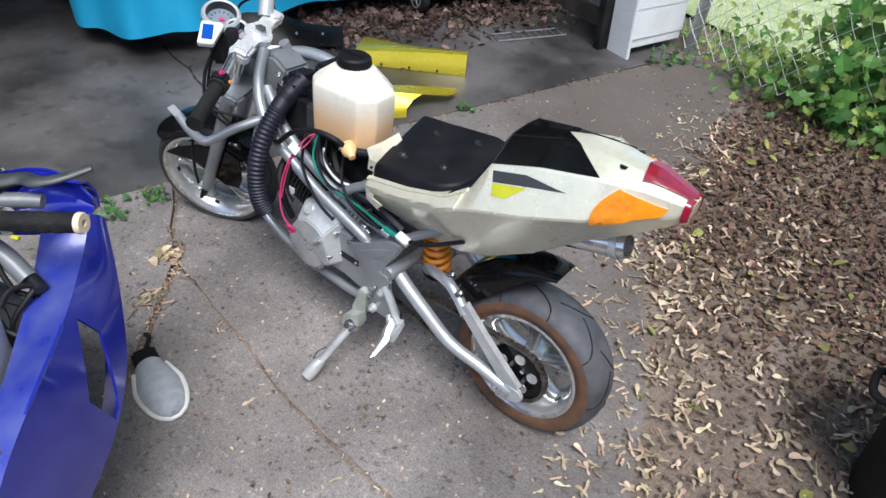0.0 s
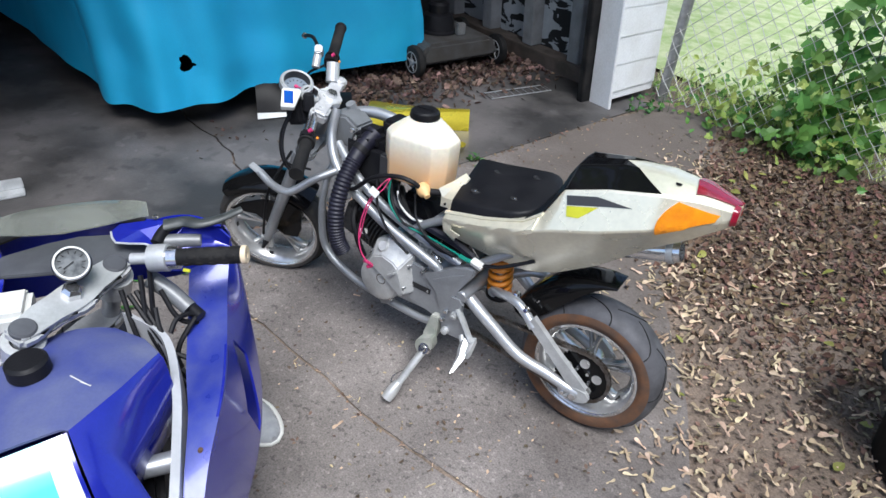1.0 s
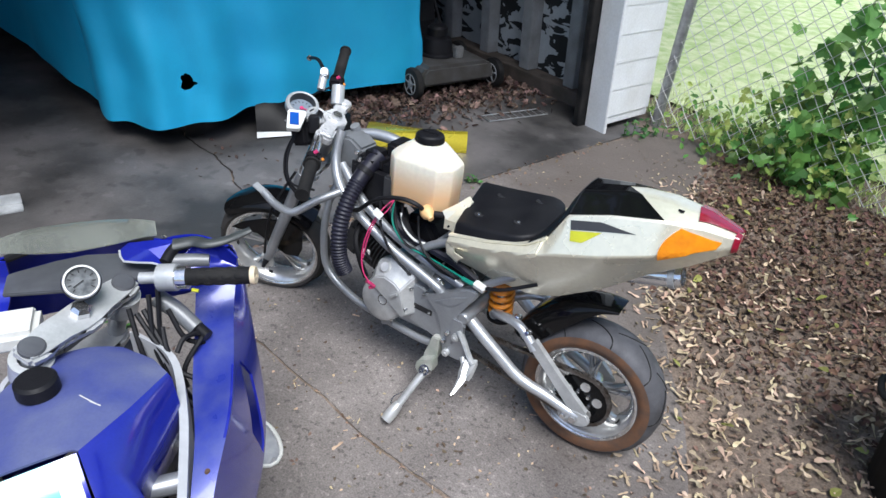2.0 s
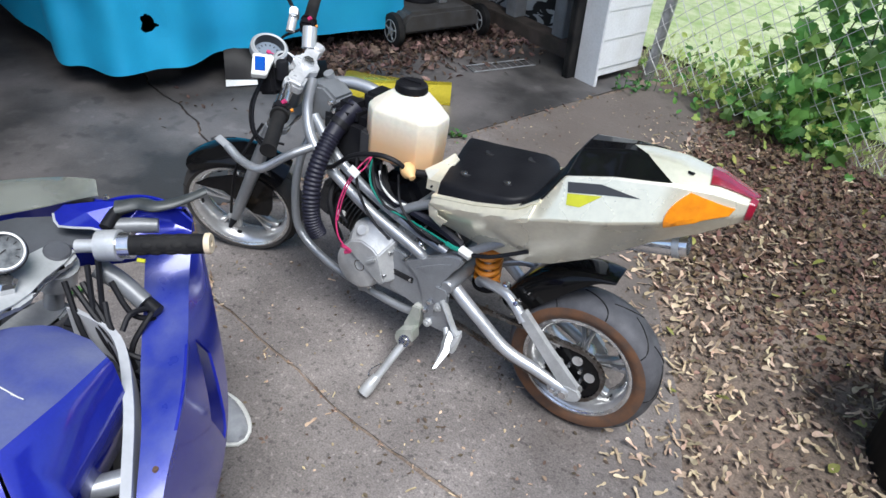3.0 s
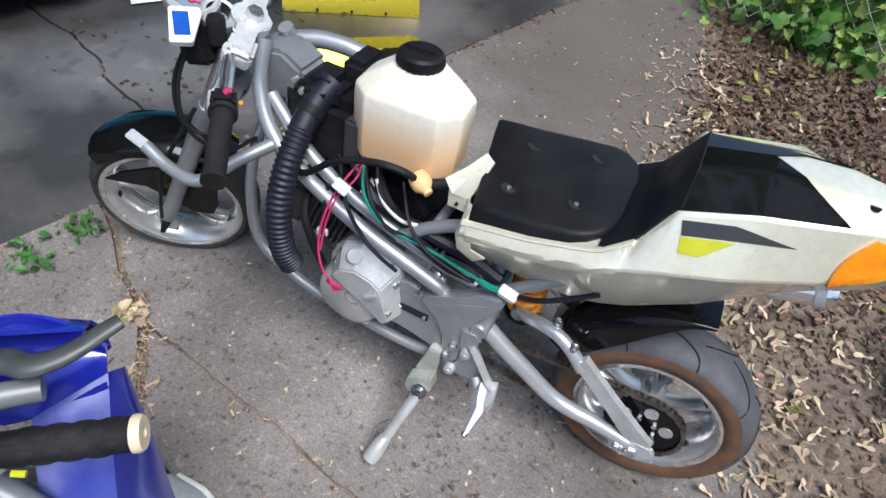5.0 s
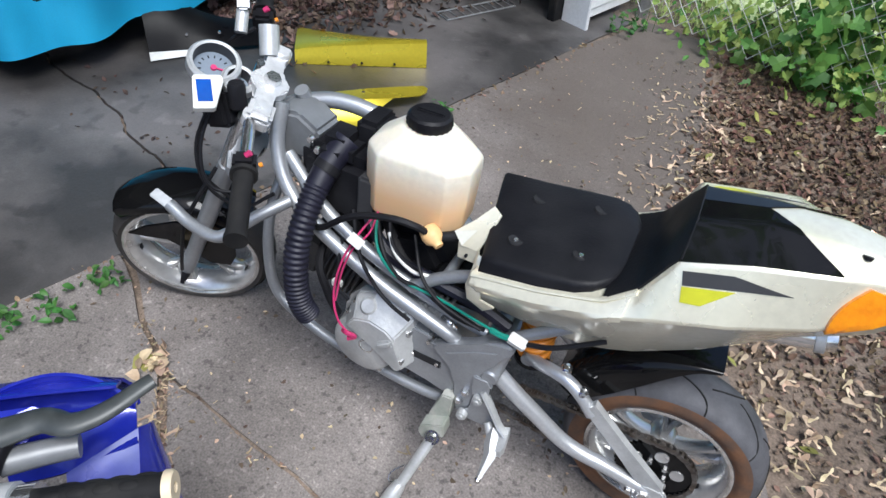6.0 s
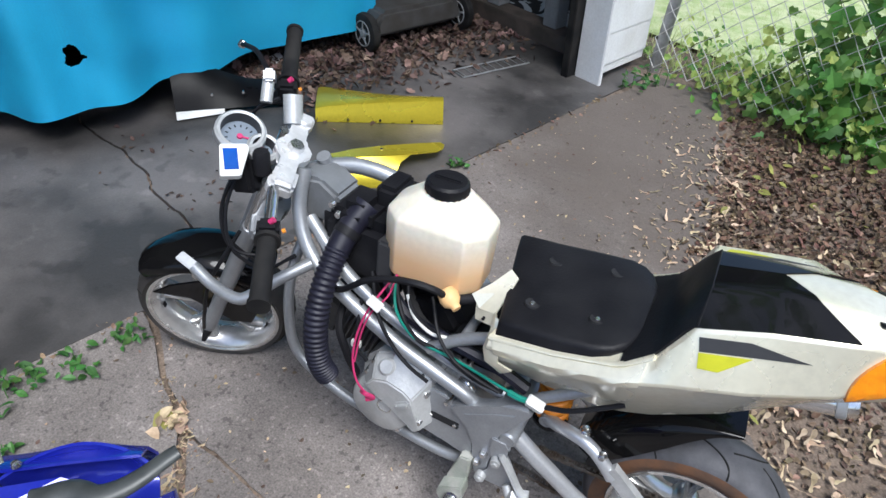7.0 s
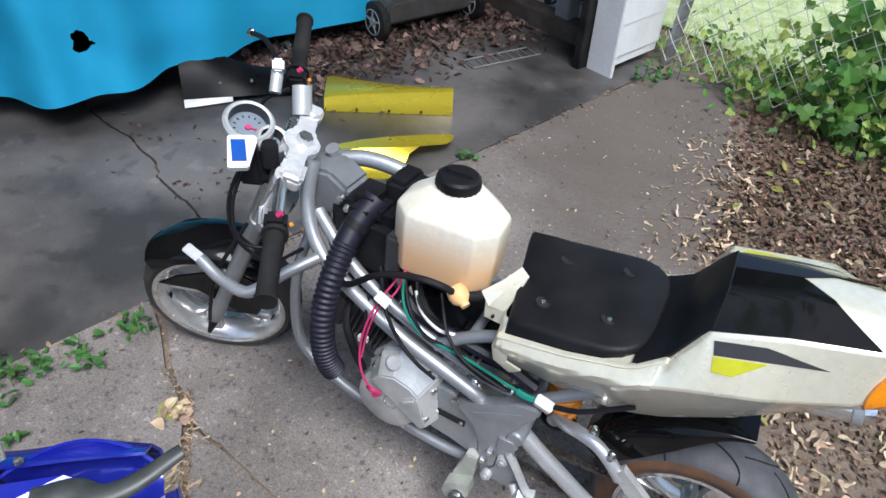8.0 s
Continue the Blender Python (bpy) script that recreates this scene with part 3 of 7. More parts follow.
# added wall, out of view, that blocks light from the far side of the dirt
side = solo("wall_unseen", slabbed([(2.40, -7.0), (2.70, -7.0), (2.70, 1.35), (2.40, 1.35)], -0.02, 3.2, 0.01), M_SILL, "unseen dark brown wall added beside the dirt strip to block light", "wall", "structure")


# the maple behind the garage that drops its seeds and is mirrored in the paint
def tree(base, crown, radius, count, seed):
    rnd = random.Random(seed)
    th = thing("maple_tree", "large leafy maple tree behind the garage", "tree", Matrix.Translation(base))
    B, C = Vector((0, 0, -0.1)), Vector(crown) - Vector(base)
    part("trunk", tubes(([B, B + Vector((0.1, 0.05, 1.6)), Vector((C.x * 0.15, C.y * 0.15, 3.2)), Vector((C.x * 0.6, C.y * 0.6, C.z))], lambda t: 0.26 - 0.20 * t), seg=14), M_SILL, th, "brown maple trunk")
    tips = []
    for k in range(16):
        a = 2.4 * k
        r = radius[0] * (0.45 + 0.5 * rnd.random())
        e = C + Vector((r * math.cos(a), r * math.sin(a), rnd.uniform(-0.6, 0.7) * radius[1]))
        st = Vector((C.x * 0.2, C.y * 0.2, 3.0 + 0.6 * rnd.random()))
        pts = [st, st.lerp(e, 0.5) + Vector((0, 0, 0.4)), e]
        part("limb", tubes((pts, lambda t: 0.075 - 0.06 * t), seg=7), M_SILL, th)
        tips += smooth_path(pts, 8)[5:]
    bm = bmesh.new()
    for k in range(count):
        p = rnd.choice(tips)
        at = p + Vector((rnd.gauss(0, 0.55), rnd.gauss(0, 0.55), rnd.gauss(0, 0.32)))
        add_leaf(bm, at, rnd.uniform(0.22, 0.42), Vector((rnd.gauss(0, 0.6), rnd.gauss(0, 0.6), 1)).normalized(), rnd.uniform(0, 6.28), "ivy", 0.2)
    tagged(part("crown", bm, M_LEAF, th, smooth=False), kind="stuff")


tree((-2.4, 8.9, 0), (-2.4, 2.2, 7.4), (4.8, 1.3), 2700, 31)

# ---- paints and metals of the motorcycles ----
M_SILVER = mat("silver paint", (0.385, 0.40, 0.42), 0.38, 0.55, color2=(0.30, 0.312, 0.328), scale=12, fine=200, bump=0.12, bump_scale=120)
M_ARM = mat("bright silver paint", (0.56, 0.575, 0.595), 0.33, 0.62, color2=(0.50, 0.51, 0.525), scale=14, fine=200, bump=0.12, bump_scale=120)
M_ALU = mat("cast aluminium", (0.58, 0.59, 0.59), 0.36, 0.38, color2=(0.42, 0.43, 0.43), scale=18, fine=180, bump=0.25, bump_scale=140)
M_CHROME = mat("bright metal", (0.78, 0.78, 0.78), 0.18, 0.95, color2=(0.66, 0.66, 0.66), scale=20, bump=0.3, bump_scale=45, dist=0.004)
M_RIM = mat("silver wheel paint", (0.70, 0.705, 0.70), 0.25, 0.68, color2=(0.52, 0.515, 0.505), scale=14, bump=0.12)
M_GLOSSBLACK = mat("gloss black plastic", (0.004, 0.004, 0.005), 0.07, color2=(0.007, 0.007, 0.007), scale=9, bump=0.10, bump_scale=22, spec=0.24, rough_var=0.04, dist=0.003)
M_SATIN = mat("satin black plastic", (0.009, 0.009, 0.011), 0.46, color2=(0.014, 0.014, 0.016), scale=14, bump=0.25, bump_scale=200, spec=0.16)
M_TYRE = mat("dusty tyre rubber", (0.098, 0.098, 0.108), 0.7, color2=(0.052, 0.052, 0.057), scale=16, fine=240, bump=0.3, bump_scale=180)
M_TYREDARK = mat("dark tyre rubber", (0.030, 0.029, 0.030), 0.7, color2=(0.050, 0.045, 0.040), scale=16, fine=240, bump=0.3, bump_scale=180, spec=0.3)
M_LIP = mat("bright worn metal lip", (0.80, 0.80, 0.80), 0.22, 0.85, color2=(0.58, 0.56, 0.53), scale=60, bump=0.15, bump_scale=160)
M_STANDPAINT = mat("worn pale grey-green paint", (0.34, 0.37, 0.32), 0.5, 0.15, color2=(0.46, 0.46, 0.42), scale=40, fine=220, bump=0.3, bump_scale=150)
M_RUST = mat("rusty brown rubber", (0.16, 0.075, 0.035), 0.85, color2=(0.09, 0.055, 0.038), scale=22, fine=160, bump=0.5, bump_scale=130)
M_PEARL = mat("pearl white paint", (0.84, 0.805, 0.645), 0.27, 0.46, color2=(0.78, 0.74, 0.585), scale=5, bump=0.06, bump_scale=30, coat=0.5, rough_var=0.06)
M_YELLOW = mat("yellow decal", (0.62, 0.62, 0.02), 0.35, bump=0.05)
M_GREYDEC = mat("grey decal", (0.045, 0.045, 0.048), 0.4, bump=0.05)
M_ORANGE = mat("orange lens", (0.85, 0.30, 0.01), 0.15, color2=(0.75, 0.22, 0.01), scale=40, bump=0.8, bump_scale=70, coat=0.8, sss=0.3)
M_RED = mat("red lens", (0.27, 0.010, 0.03), 0.15, color2=(0.19, 0.008, 0.02), scale=40, bump=0.6, bump_scale=80, coat=0.8)
M_SPRING = mat("orange spring paint", (0.80, 0.30, 0.03), 0.35, color2=(0.7, 0.24, 0.02), bump=0.05)
M_HOSE = mat("black hose rubber", (0.008, 0.008, 0.016), 0.48, color2=(0.014, 0.014, 0.026), scale=24, bump=0.15, bump_scale=120, spec=0.4)
M_CHAIN = mat("oily chain steel", (0.20, 0.19, 0.18), 0.36, 0.8, color2=(0.09, 0.07, 0.055), scale=40, bump=0.2)
M_JUG = mat("translucent white plastic", (0.76, 0.72, 0.61), 0.38, color2=(0.72, 0.67, 0.56), scale=4, bump=0.08, bump_scale=25, sss=0.5, rough_var=0.05)
M_REDWIRE = mat("red wire", (0.56, 0.035, 0.15), 0.45, bump=0)
M_GREENWIRE = mat("green wire", (0.01, 0.22, 0.16), 0.45, bump=0)
M_CREAM = mat("cream rubber", (0.78, 0.50, 0.22), 0.5, color2=(0.7, 0.42, 0.18), scale=20, bump=0.1)
M_WHITEPL = mat("white plastic", (0.78, 0.78, 0.74), 0.4, bump=0.05)
M_LCD = mat("blue screen", (0.006, 0.07, 0.36), 0.2, bump=0, coat=0.5)
M_DIAL = mat("grey dial face", (0.20, 0.24, 0.29), 0.55, bump=0, spec=0.2)
M_GREYPAINT = mat("grey paint", (0.20, 0.21, 0.22), 0.4, 0.2, color2=(0.15, 0.155, 0.16), scale=12, bump=0.1)
M_DARKCAST = mat("dark casting", (0.040, 0.040, 0.042), 0.6, 0.3, color2=(0.09, 0.085, 0.08), scale=30, fine=200, bump=0.3, bump_scale=120)
M_FOIL = mat("crinkled bright metal", (0.80, 0.80, 0.80), 0.30, 0.45, color2=(0.66, 0.66, 0.66), scale=30, bump=0.9, bump_scale=55, dist=0.004)


def liquid_line(m, level, tint):
    """The fuel behind the plastic darkens the jug below its level."""
    nt = m.node_tree
    b = nt.nodes["Principled BSDF"]
    old = b.inputs["Base Color"].links[0].from_socket
    nn, ln = nt.nodes.new, nt.links.new
    sp = nn("ShaderNodeSeparateXYZ")
    ln(nn("ShaderNodeTexCoord").outputs["Object"], sp.inputs[0])
    mr = nn("ShaderNodeMapRange")
    mr.inputs["From Min"].default_value, mr.inputs["From Max"].default_value = level + 0.006, level - 0.06
    ln(sp.outputs["Z"], mr.inputs["Value"])
    mx = nn("ShaderNodeMix")
    mx.data_type = "RGBA"
    mx.inputs["B"].default_value = (*tint, 1)
    ln(mr.outputs["Result"], mx.inputs["Factor"])
    ln(old, mx.inputs["A"])
    ln(mx.outputs["Result"], b.inputs["Base Color"])


# ---- the silver motorcycle: x to its rear, y to its right, z up ----
BIKE = pose(0, -0.05, 0, -3, 0, 0)
bike = thing("motorcycle", "stripped silver naked motorcycle with pearl white tail on its stand", "motorcycle", BIKE)
REAR = Vector((0.0355, 0.028, 0.197))
FRONT = Vector((-1.126, 0.004, 0.187))
RAKE, STEER = radians(24), radians(27)
AXIS = Vector((math.sin(RAKE), 0, math.cos(RAKE)))
STR = Matrix.Rotation(STEER, 4, AXIS)
WHEEL_F = Matrix.Translation(FRONT) @ STR
YOKE = Matrix.Translation((-0.862, -0.02, 0.697)) @ STR @ Matrix.Rotation(RAKE, 4, "Y")


def both(f):
    """Left and right: f(side) with side -1 for the left."""
    return [f(-1), f(1)]


def sided(pts, s):
    return [(x, -s * y if s > 0 else y, z) for x, y, z in pts]


def wheel(parent, name, m, R, rim, half, spokes, rusty, label, rubber=None):
    w = new(name)
    w.parent = parent
    w.matrix_basis = m
    w.empty_display_size = 0.05
    tagged(w, label)
    p = [(rim - 0.004, -half * 0.80), (rim + 0.010, -half * 0.95), (rim + 0.4 * (R - rim), -half), (R - 0.022, -half * 0.95), (R - 0.010, -half * 0.74), (R - 0.003, -half * 0.42), (R, 0)]
    prof = p + [(r, -h) for r, h in p[-2::-1]]
    part("tyre", lathed(prof, seg=72, closed=True), rubber or M_TYRE, w, "dusty black rubber tyre")
    # sweeping grooves, each from the crown to the shoulder
    for k in range(9):
        a = 2 * math.pi * k / 9
        for s in (-1, 1):
            bm = bmesh.new()
            pts = []
            for t in np.linspace(0, 1, 9):
                h = s * half * (-0.10 + 1.05 * t)
                q = abs(h) / half
                rr = R - 0.0006 - (0.003 * min(1, q / 0.42) ** 2 + 0.019 * max(0, (q - 0.42) / 0.53) ** 1.7)
                b = a + (0.30 if s > 0 else 0) + 0.42 * (1 - t) ** 2
                pts.append((rr * math.cos(b), h, rr * math.sin(b)))
            tube(bm, pts, 0.0019, seg=5, n=2)
            part("tread_groove", bm, M_RUBBER, w)
    if rusty:
        for s in (-1, 1):
            ring = [(rim + 0.003, s * half * 0.86), (rim + 0.010, s * (half * 0.95 + 0.0010)), (rim + 0.4 * (R - rim), s * (half + 0.0010)), (R - 0.023, s * (half * 0.955 + 0.0006)), (R - 0.030, s * half * 0.9)]
            part("sidewall", lathed(ring, seg=72, closed=True), M_RUST, w, "rust-stained brown tyre sidewall")
    e = half * 0.93
    barrel = [(rim - 0.001, -e + 0.004), (rim - 0.010, -e + 0.009), (rim - 0.017, -e * 0.55), (rim - 0.026, -e * 0.2), (rim - 0.028, e * 0.2), (rim - 0.017, e * 0.55), (rim - 0.010, e - 0.009), (rim - 0.001, e - 0.004),
              (rim + 0.001, e * 0.5), (rim - 0.012, 0), (rim + 0.001, -e * 0.5)]
    part("rim", lathed(barrel, seg=72, closed=True), M_RIM, w, "silver painted cast rim")
    for s in (-1, 1):
        lip = [(rim - 0.004, s * (e - 0.006)), (rim - 0.005, s * (e - 0.001)), (rim - 0.001, s * (e + 0.002)), (rim + 0.005, s * (e + 0.001)), (rim + 0.006, s * (e - 0.004))]
        part("rim_lip", lathed(lip, seg=72, closed=True), M_LIP, w, "bright worn rim lip")
    part("hub", lathed([(0.0, -0.040), (0.016, -0.040), (0.020, -0.034), (0.030, -0.016), (0.032, 0.02), (0.022, 0.040), (0, 0.040)], seg=28), M_RIM, w)
    for k in range(spokes):
        a = 2 * math.pi * (k + 0.3) / spokes
        b = bmesh.new()
        for s in (-1, 1):
            r0, r1 = 0.026, rim - 0.018
            sec = []
            for t in np.linspace(0, 1, 7):
                r = r0 + (r1 - r0) * t
                aa = a + s * 0.155 * (0.30 + 0.70 * t)
                cw = 0.0085 - 0.003 * math.sin(math.pi * t) + 0.006 * max(0, t - 0.75) * 4
                th = 0.017 - 0.005 * t
                o = Vector((r * math.cos(aa), -0.010 * t * (1 - t), r * math.sin(aa)))
                tv = Vector((-math.sin(aa), 0, math.cos(aa)))
                yv = Vector((0, 1, 0))
                sec.append([o + tv * (cw * i) + yv * (th * j) for i, j in ((-1, -0.55), (-0.55, -1), (0.55, -1), (1, -0.55), (1, 0.55), (0.55, 1), (-0.55, 1), (-1, 0.55))])
            loft(b, sec)
        part("spoke", b, M_RIM, w)
        # dark drain pocket in the well beside each spoke pair
        bx_ = bmesh.new()
        box(bx_, -0.007, 0.007, -0.006, 0.006, -0.0015, 0.0015, bevel=0.001, m=Matrix.Rotation(-(a + 0.34), 4, "Y") @ Matrix.Translation((rim - 0.0235, -e * 0.42, 0)) @ Matrix.Rotation(radians(90), 4, "Y"))
        part("rim_pocket", bx_, M_SATIN, w)
    return w


rw = wheel(bike, "rear_wheel", Matrix.Translation(REAR), 0.199, 0.138, 0.058, 5, True, "rear wheel with rust-stained tyre and silver cast rim")
# rear sprocket
bm = bmesh.new()
T = 40
ringo = []
for k in range(T * 2):
    a = math.pi * k / T
    r = 0.076 if k % 2 else 0.070
    ringo.append((r * math.cos(a), r * math.sin(a)))
slab(bm, ringo, -0.074, -0.068, axis="y")
part("sprocket", bm, M_GLOSSBLACK, rw, "black rear sprocket")
for k in range(5):
    a = 2 * math.pi * k / 5 + 0.25
    part("sprocket_window", lathed([(0.0, -0.0765), (0.0135, -0.0765), (0.0145, -0.068), (0, -0.066)], Matrix.Translation((0.044 * math.cos(a), 0, 0.044 * math.sin(a))), 18), M_RIM, rw)
    part("bolt", lathed([(0.0, -0.083), (0.005, -0.083), (0.006, -0.072), (0, -0.072)], Matrix.Translation((0.026 * math.cos(a + 0.6), 0, 0.026 * math.sin(a + 0.6))), 6), M_CHROME, rw)

fw_ = wheel(bike, "front_wheel", WHEEL_F, 0.192, 0.156, 0.050, 5, False, "front wheel with black tyre and silver cast rim", M_TYREDARK)
part("brake_disc", lathed([(0.035, 0.058), (0.085, 0.058), (0.085, 0.062), (0.035, 0.062)], seg=48, closed=True), M_CHROME, fw_, "steel brake disc")
part("axle", lathed([(0.0, -0.092), (0.009, -0.092), (0.009, 0.092), (0, 0.092)], seg=12), M_CHROME, fw_)


# chain round both sprockets
def chain():
    bm = bmesh.new()
    y = -0.0445
    A, ra, B, rb = REAR, 0.077, Vector((-0.390, 0, 0.214)), 0.030
    d = (A - B)
    ang = math.atan2(d.z, d.x)
    off = math.asin((ra - rb) / d.length)
    pts = []
    for k in range(25):
        a = ang + math.pi / 2 + off - (math.pi + 2 * off) * k / 24
        pts.append((A.x + ra * math.cos(a), A.z + ra * math.sin(a)))
    for k in range(10):
        a = ang - math.pi / 2 - off - (math.pi - 2 * off) * k / 9
        pts.append((B.x + rb * math.cos(a), B.z + rb * math.sin(a)))
    pts.append(pts[0])
    s, step, out = 0.0, 0.0125, []
    carry = 0
    for (x0, z0), (x1, z1) in zip(pts, pts[1:]):
        L = math.hypot(x1 - x0, z1 - z0)
        while carry < L:
            t = carry / L
            out.append((x0 + (x1 - x0) * t, z0 + (z1 - z0) * t, math.atan2(z1 - z0, x1 - x0)))
            carry += step
        carry -= L
    for i, (x, z, a) in enumerate(out):
        m = Matrix.Translation((x, y, z)) @ Matrix.Rotation(-a, 4, "Y")
        w = 0.0065 if i % 2 else 0.0045
        for s_ in (-1, 1):
            box(bm, -0.0085, 0.0085, s_ * w - 0.001, s_ * w + 0.001, -0.0045, 0.0045, m=m)
        box(bm, -0.003, 0.003, -w, w, -0.003, 0.003, m=m)
    return bm


part("chain", chain(), M_CHAIN, bike, "oily dark steel roller chain", smooth=False)

# swingarm: lower S-bent arm, upper brace tube and a flat brace bar on each side of the wheel
for s in (-1, 1):
    def sw(pts):
        return [(x, y if s < 0 else 0.056 - y, z) for x, y, z in pts]

    arm = tubes((sw([(-0.300, -0.088, 0.314), (-0.258, -0.089, 0.285), (-0.215, -0.088, 0.256), (-0.150, -0.085, 0.211), (-0.105, -0.082, 0.193), (-0.055, -0.077, 0.182), (0.008, -0.070, 0.163), (0.045, -0.066, 0.158)]), lambda t: 0.0175 - 0.004 * t), seg=14, n=6)
    a_ = part("swingarm_arm", arm, M_ARM, bike, "bright silver painted swingarm tube")
    part("brace", tubes((sw([(-0.262, -0.020, 0.322), (-0.236, -0.036, 0.332), (-0.206, -0.047, 0.341), (-0.172, -0.056, 0.341), (-0.140, -0.063, 0.324), (-0.112, -0.068, 0.298)]), 0.0130), seg=12), M_ARM, a_)
    part("brace_bar", lofted([[Vector(p) for p in sw(q)] for q in (
        [(-0.129, -0.060, 0.309), (-0.113, -0.060, 0.333), (-0.113, -0.076, 0.333), (-0.129, -0.076, 0.309)],
        [(-0.050, -0.060, 0.238), (-0.032, -0.060, 0.262), (-0.032, -0.076, 0.262), (-0.050, -0.076, 0.238)],
        [(0.040, -0.060, 0.150), (0.064, -0.060, 0.184), (0.064, -0.075, 0.184), (0.040, -0.075, 0.150)])]), M_ALU, a_, "bright flat swingarm brace bar")
    plate_ = slabbed([(-0.012, 0.148), (-0.006, 0.166), (0.040, 0.180), (0.068, 0.178), (0.080, 0.162), (0.072, 0.140), (0.048, 0.128), (0.000, 0.128)], -0.077 if s < 0 else 0.121, -0.065 if s < 0 else 0.133, 0.004, axis="y")
    part("axle_plate", plate_, M_ALU, a_)
    for x, z, r in ((0.008, 0.150, 0.007), (0.036, 0.152, 0.011), (0.020, 0.140, 0.004)):
        part("axle_nut", lathed([(0, -0.088), (r, -0.088), (r * 1.2, -0.080), (r * 1.2, -0.070), (0, -0.070)] if s < 0 else [(0, 0.128), (r, 0.128), (r, 0.144), (0, 0.144)], Matrix.Translation((x, 0, z)), 6), M_CHROME, a_)
part("swingarm_pivot", lathed([(0, -0.122), (0.014, -0.122), (0.0175, -0.118), (0.0175, 0.150), (0, 0.150)], Matrix.Translation((-0.309, 0, 0.330)), 24), M_SILVER, bike)
part("swingarm_bridge", tubes(([(-0.262, -0.030, 0.318), (-0.262, 0.085, 0.318)], 0.014)), M_SILVER, bike)

# frame
FR = [
    ("main_tube", [(-0.825, -0.030, 0.690), (-0.815, -0.062, 0.620), (-0.775, -0.088, 0.555), (-0.700, -0.102, 0.505), (-0.570, -0.106, 0.440), (-0.425, -0.106, 0.390), (-0.388, -0.100, 0.366)], 0.0142),
    ("upper_tube", [(-0.80, -0.050, 0.600), (-0.700, -0.080, 0.535), (-0.600, -0.088, 0.485), (-0.470, -0.090, 0.440), (-0.345, -0.078, 0.398)], 0.0128),
    ("down_tube", [(-0.832, -0.018, 0.540), (-0.842, -0.055, 0.460), (-0.838, -0.080, 0.360), (-0.812, -0.088, 0.258), (-0.710, -0.092, 0.203), (-0.579, -0.098, 0.187), (-0.420, -0.102, 0.186), (-0.345, -0.104, 0.230)], 0.0112),
    ("seat_rail", [(-0.500, -0.100, 0.452), (-0.440, -0.085, 0.495), (-0.360, -0.080, 0.530), (-0.200, -0.075, 0.560), (-0.020, -0.050, 0.610)], 0.0120),
    ("seat_stay", [(-0.345, -0.098, 0.390), (-0.250, -0.085, 0.460), (-0.120, -0.065, 0.560)], 0.0110),
]
for name, pts, r in FR:
    for s in (-1, 1):
        part(name, tubes((sided(pts, s), r), seg=12, n=7), M_SILVER, bike, "silver painted steel frame tube")
part("top_tube", tubes(([(-0.870, 0.020, 0.640), (-0.835, 0.040, 0.656), (-0.770, 0.070, 0.668), (-0.690, 0.088, 0.656), (-0.620, 0.102, 0.612), (-0.540, 0.108, 0.520), (-0.440, 0.110, 0.430)], 0.0165), n=7), M_SILVER, bike, "silver painted steel frame tube")
part("head_tube", tubes(([tuple(Vector((-0.875, -0.005, 0.70)) - AXIS * 0.055), tuple(Vector((-0.875, -0.005, 0.70)) - AXIS * 0.17)], 0.027), seg=18), M_SILVER, bike)
b = bmesh.new()
slab(b, [(-0.845, 0.590), (-0.845, 0.672), (-0.790, 0.680), (-0.745, 0.655), (-0.765, 0.585)], -0.034, 0.046, 0.008, axis="y")
part("head_gusset", b, M_GREYPAINT, bike, "silver painted box gusset")
part("cross_tube", tubes(([(-0.335, -0.108, 0.355), (-0.335, 0.108, 0.355)], 0.016)), M_SILVER, bike)
part("cross_tube", tubes(([(-0.44, -0.085, 0.495), (-0.44, 0.085, 0.495)], 0.010)), M_SILVER, bike)

# side plates with foot controls
for s in (-1, 1):
    y0, y1 = (-0.119, -0.096) if s < 0 else (0.112, 0.134)
    poly = [(-0.437, 0.341), (-0.431, 0.351), (-0.418, 0.360), (-0.372, 0.387), (-0.335, 0.410), (-0.306, 0.427), (-0.284, 0.430), (-0.277, 0.422), (-0.282, 0.405), (-0.302, 0.376), (-0.326, 0.345), (-0.338, 0.312),
            (-0.333, 0.262), (-0.330, 0.222), (-0.344, 0.190), (-0.362, 0.192), (-0.368, 0.228), (-0.374, 0.272), (-0.384, 0.312), (-0.404, 0.330)]
    pl = part("side_plate", slabbed(poly, y0, y1, 0.007, axis="y"), M_SILVER, bike, "silver painted cast side plate")
    b = bmesh.new()
    slab(b, [(-0.404, 0.346), (-0.345, 0.383), (-0.304, 0.404), (-0.322, 0.374), (-0.350, 0.350)], y0 - 0.002 if s < 0 else y1 - 0.004, y0 + 0.004 if s < 0 else y1 + 0.002, 0.0015, axis="y")
    part("raised_web", b, M_SILVER, pl)
    for x, z in ((-0.347, 0.266), (-0.356, 0.235)):
        part("bolt", lathed([(0, -0.130), (0.006, -0.130), (0.009, -0.126), (0.009, -0.112), (0, -0.112)], Matrix.Translation((x, 0, z)) @ (Matrix.Rotation(math.pi, 4, "Z") if s > 0 else Matrix()), 6), M_CHROME, pl)
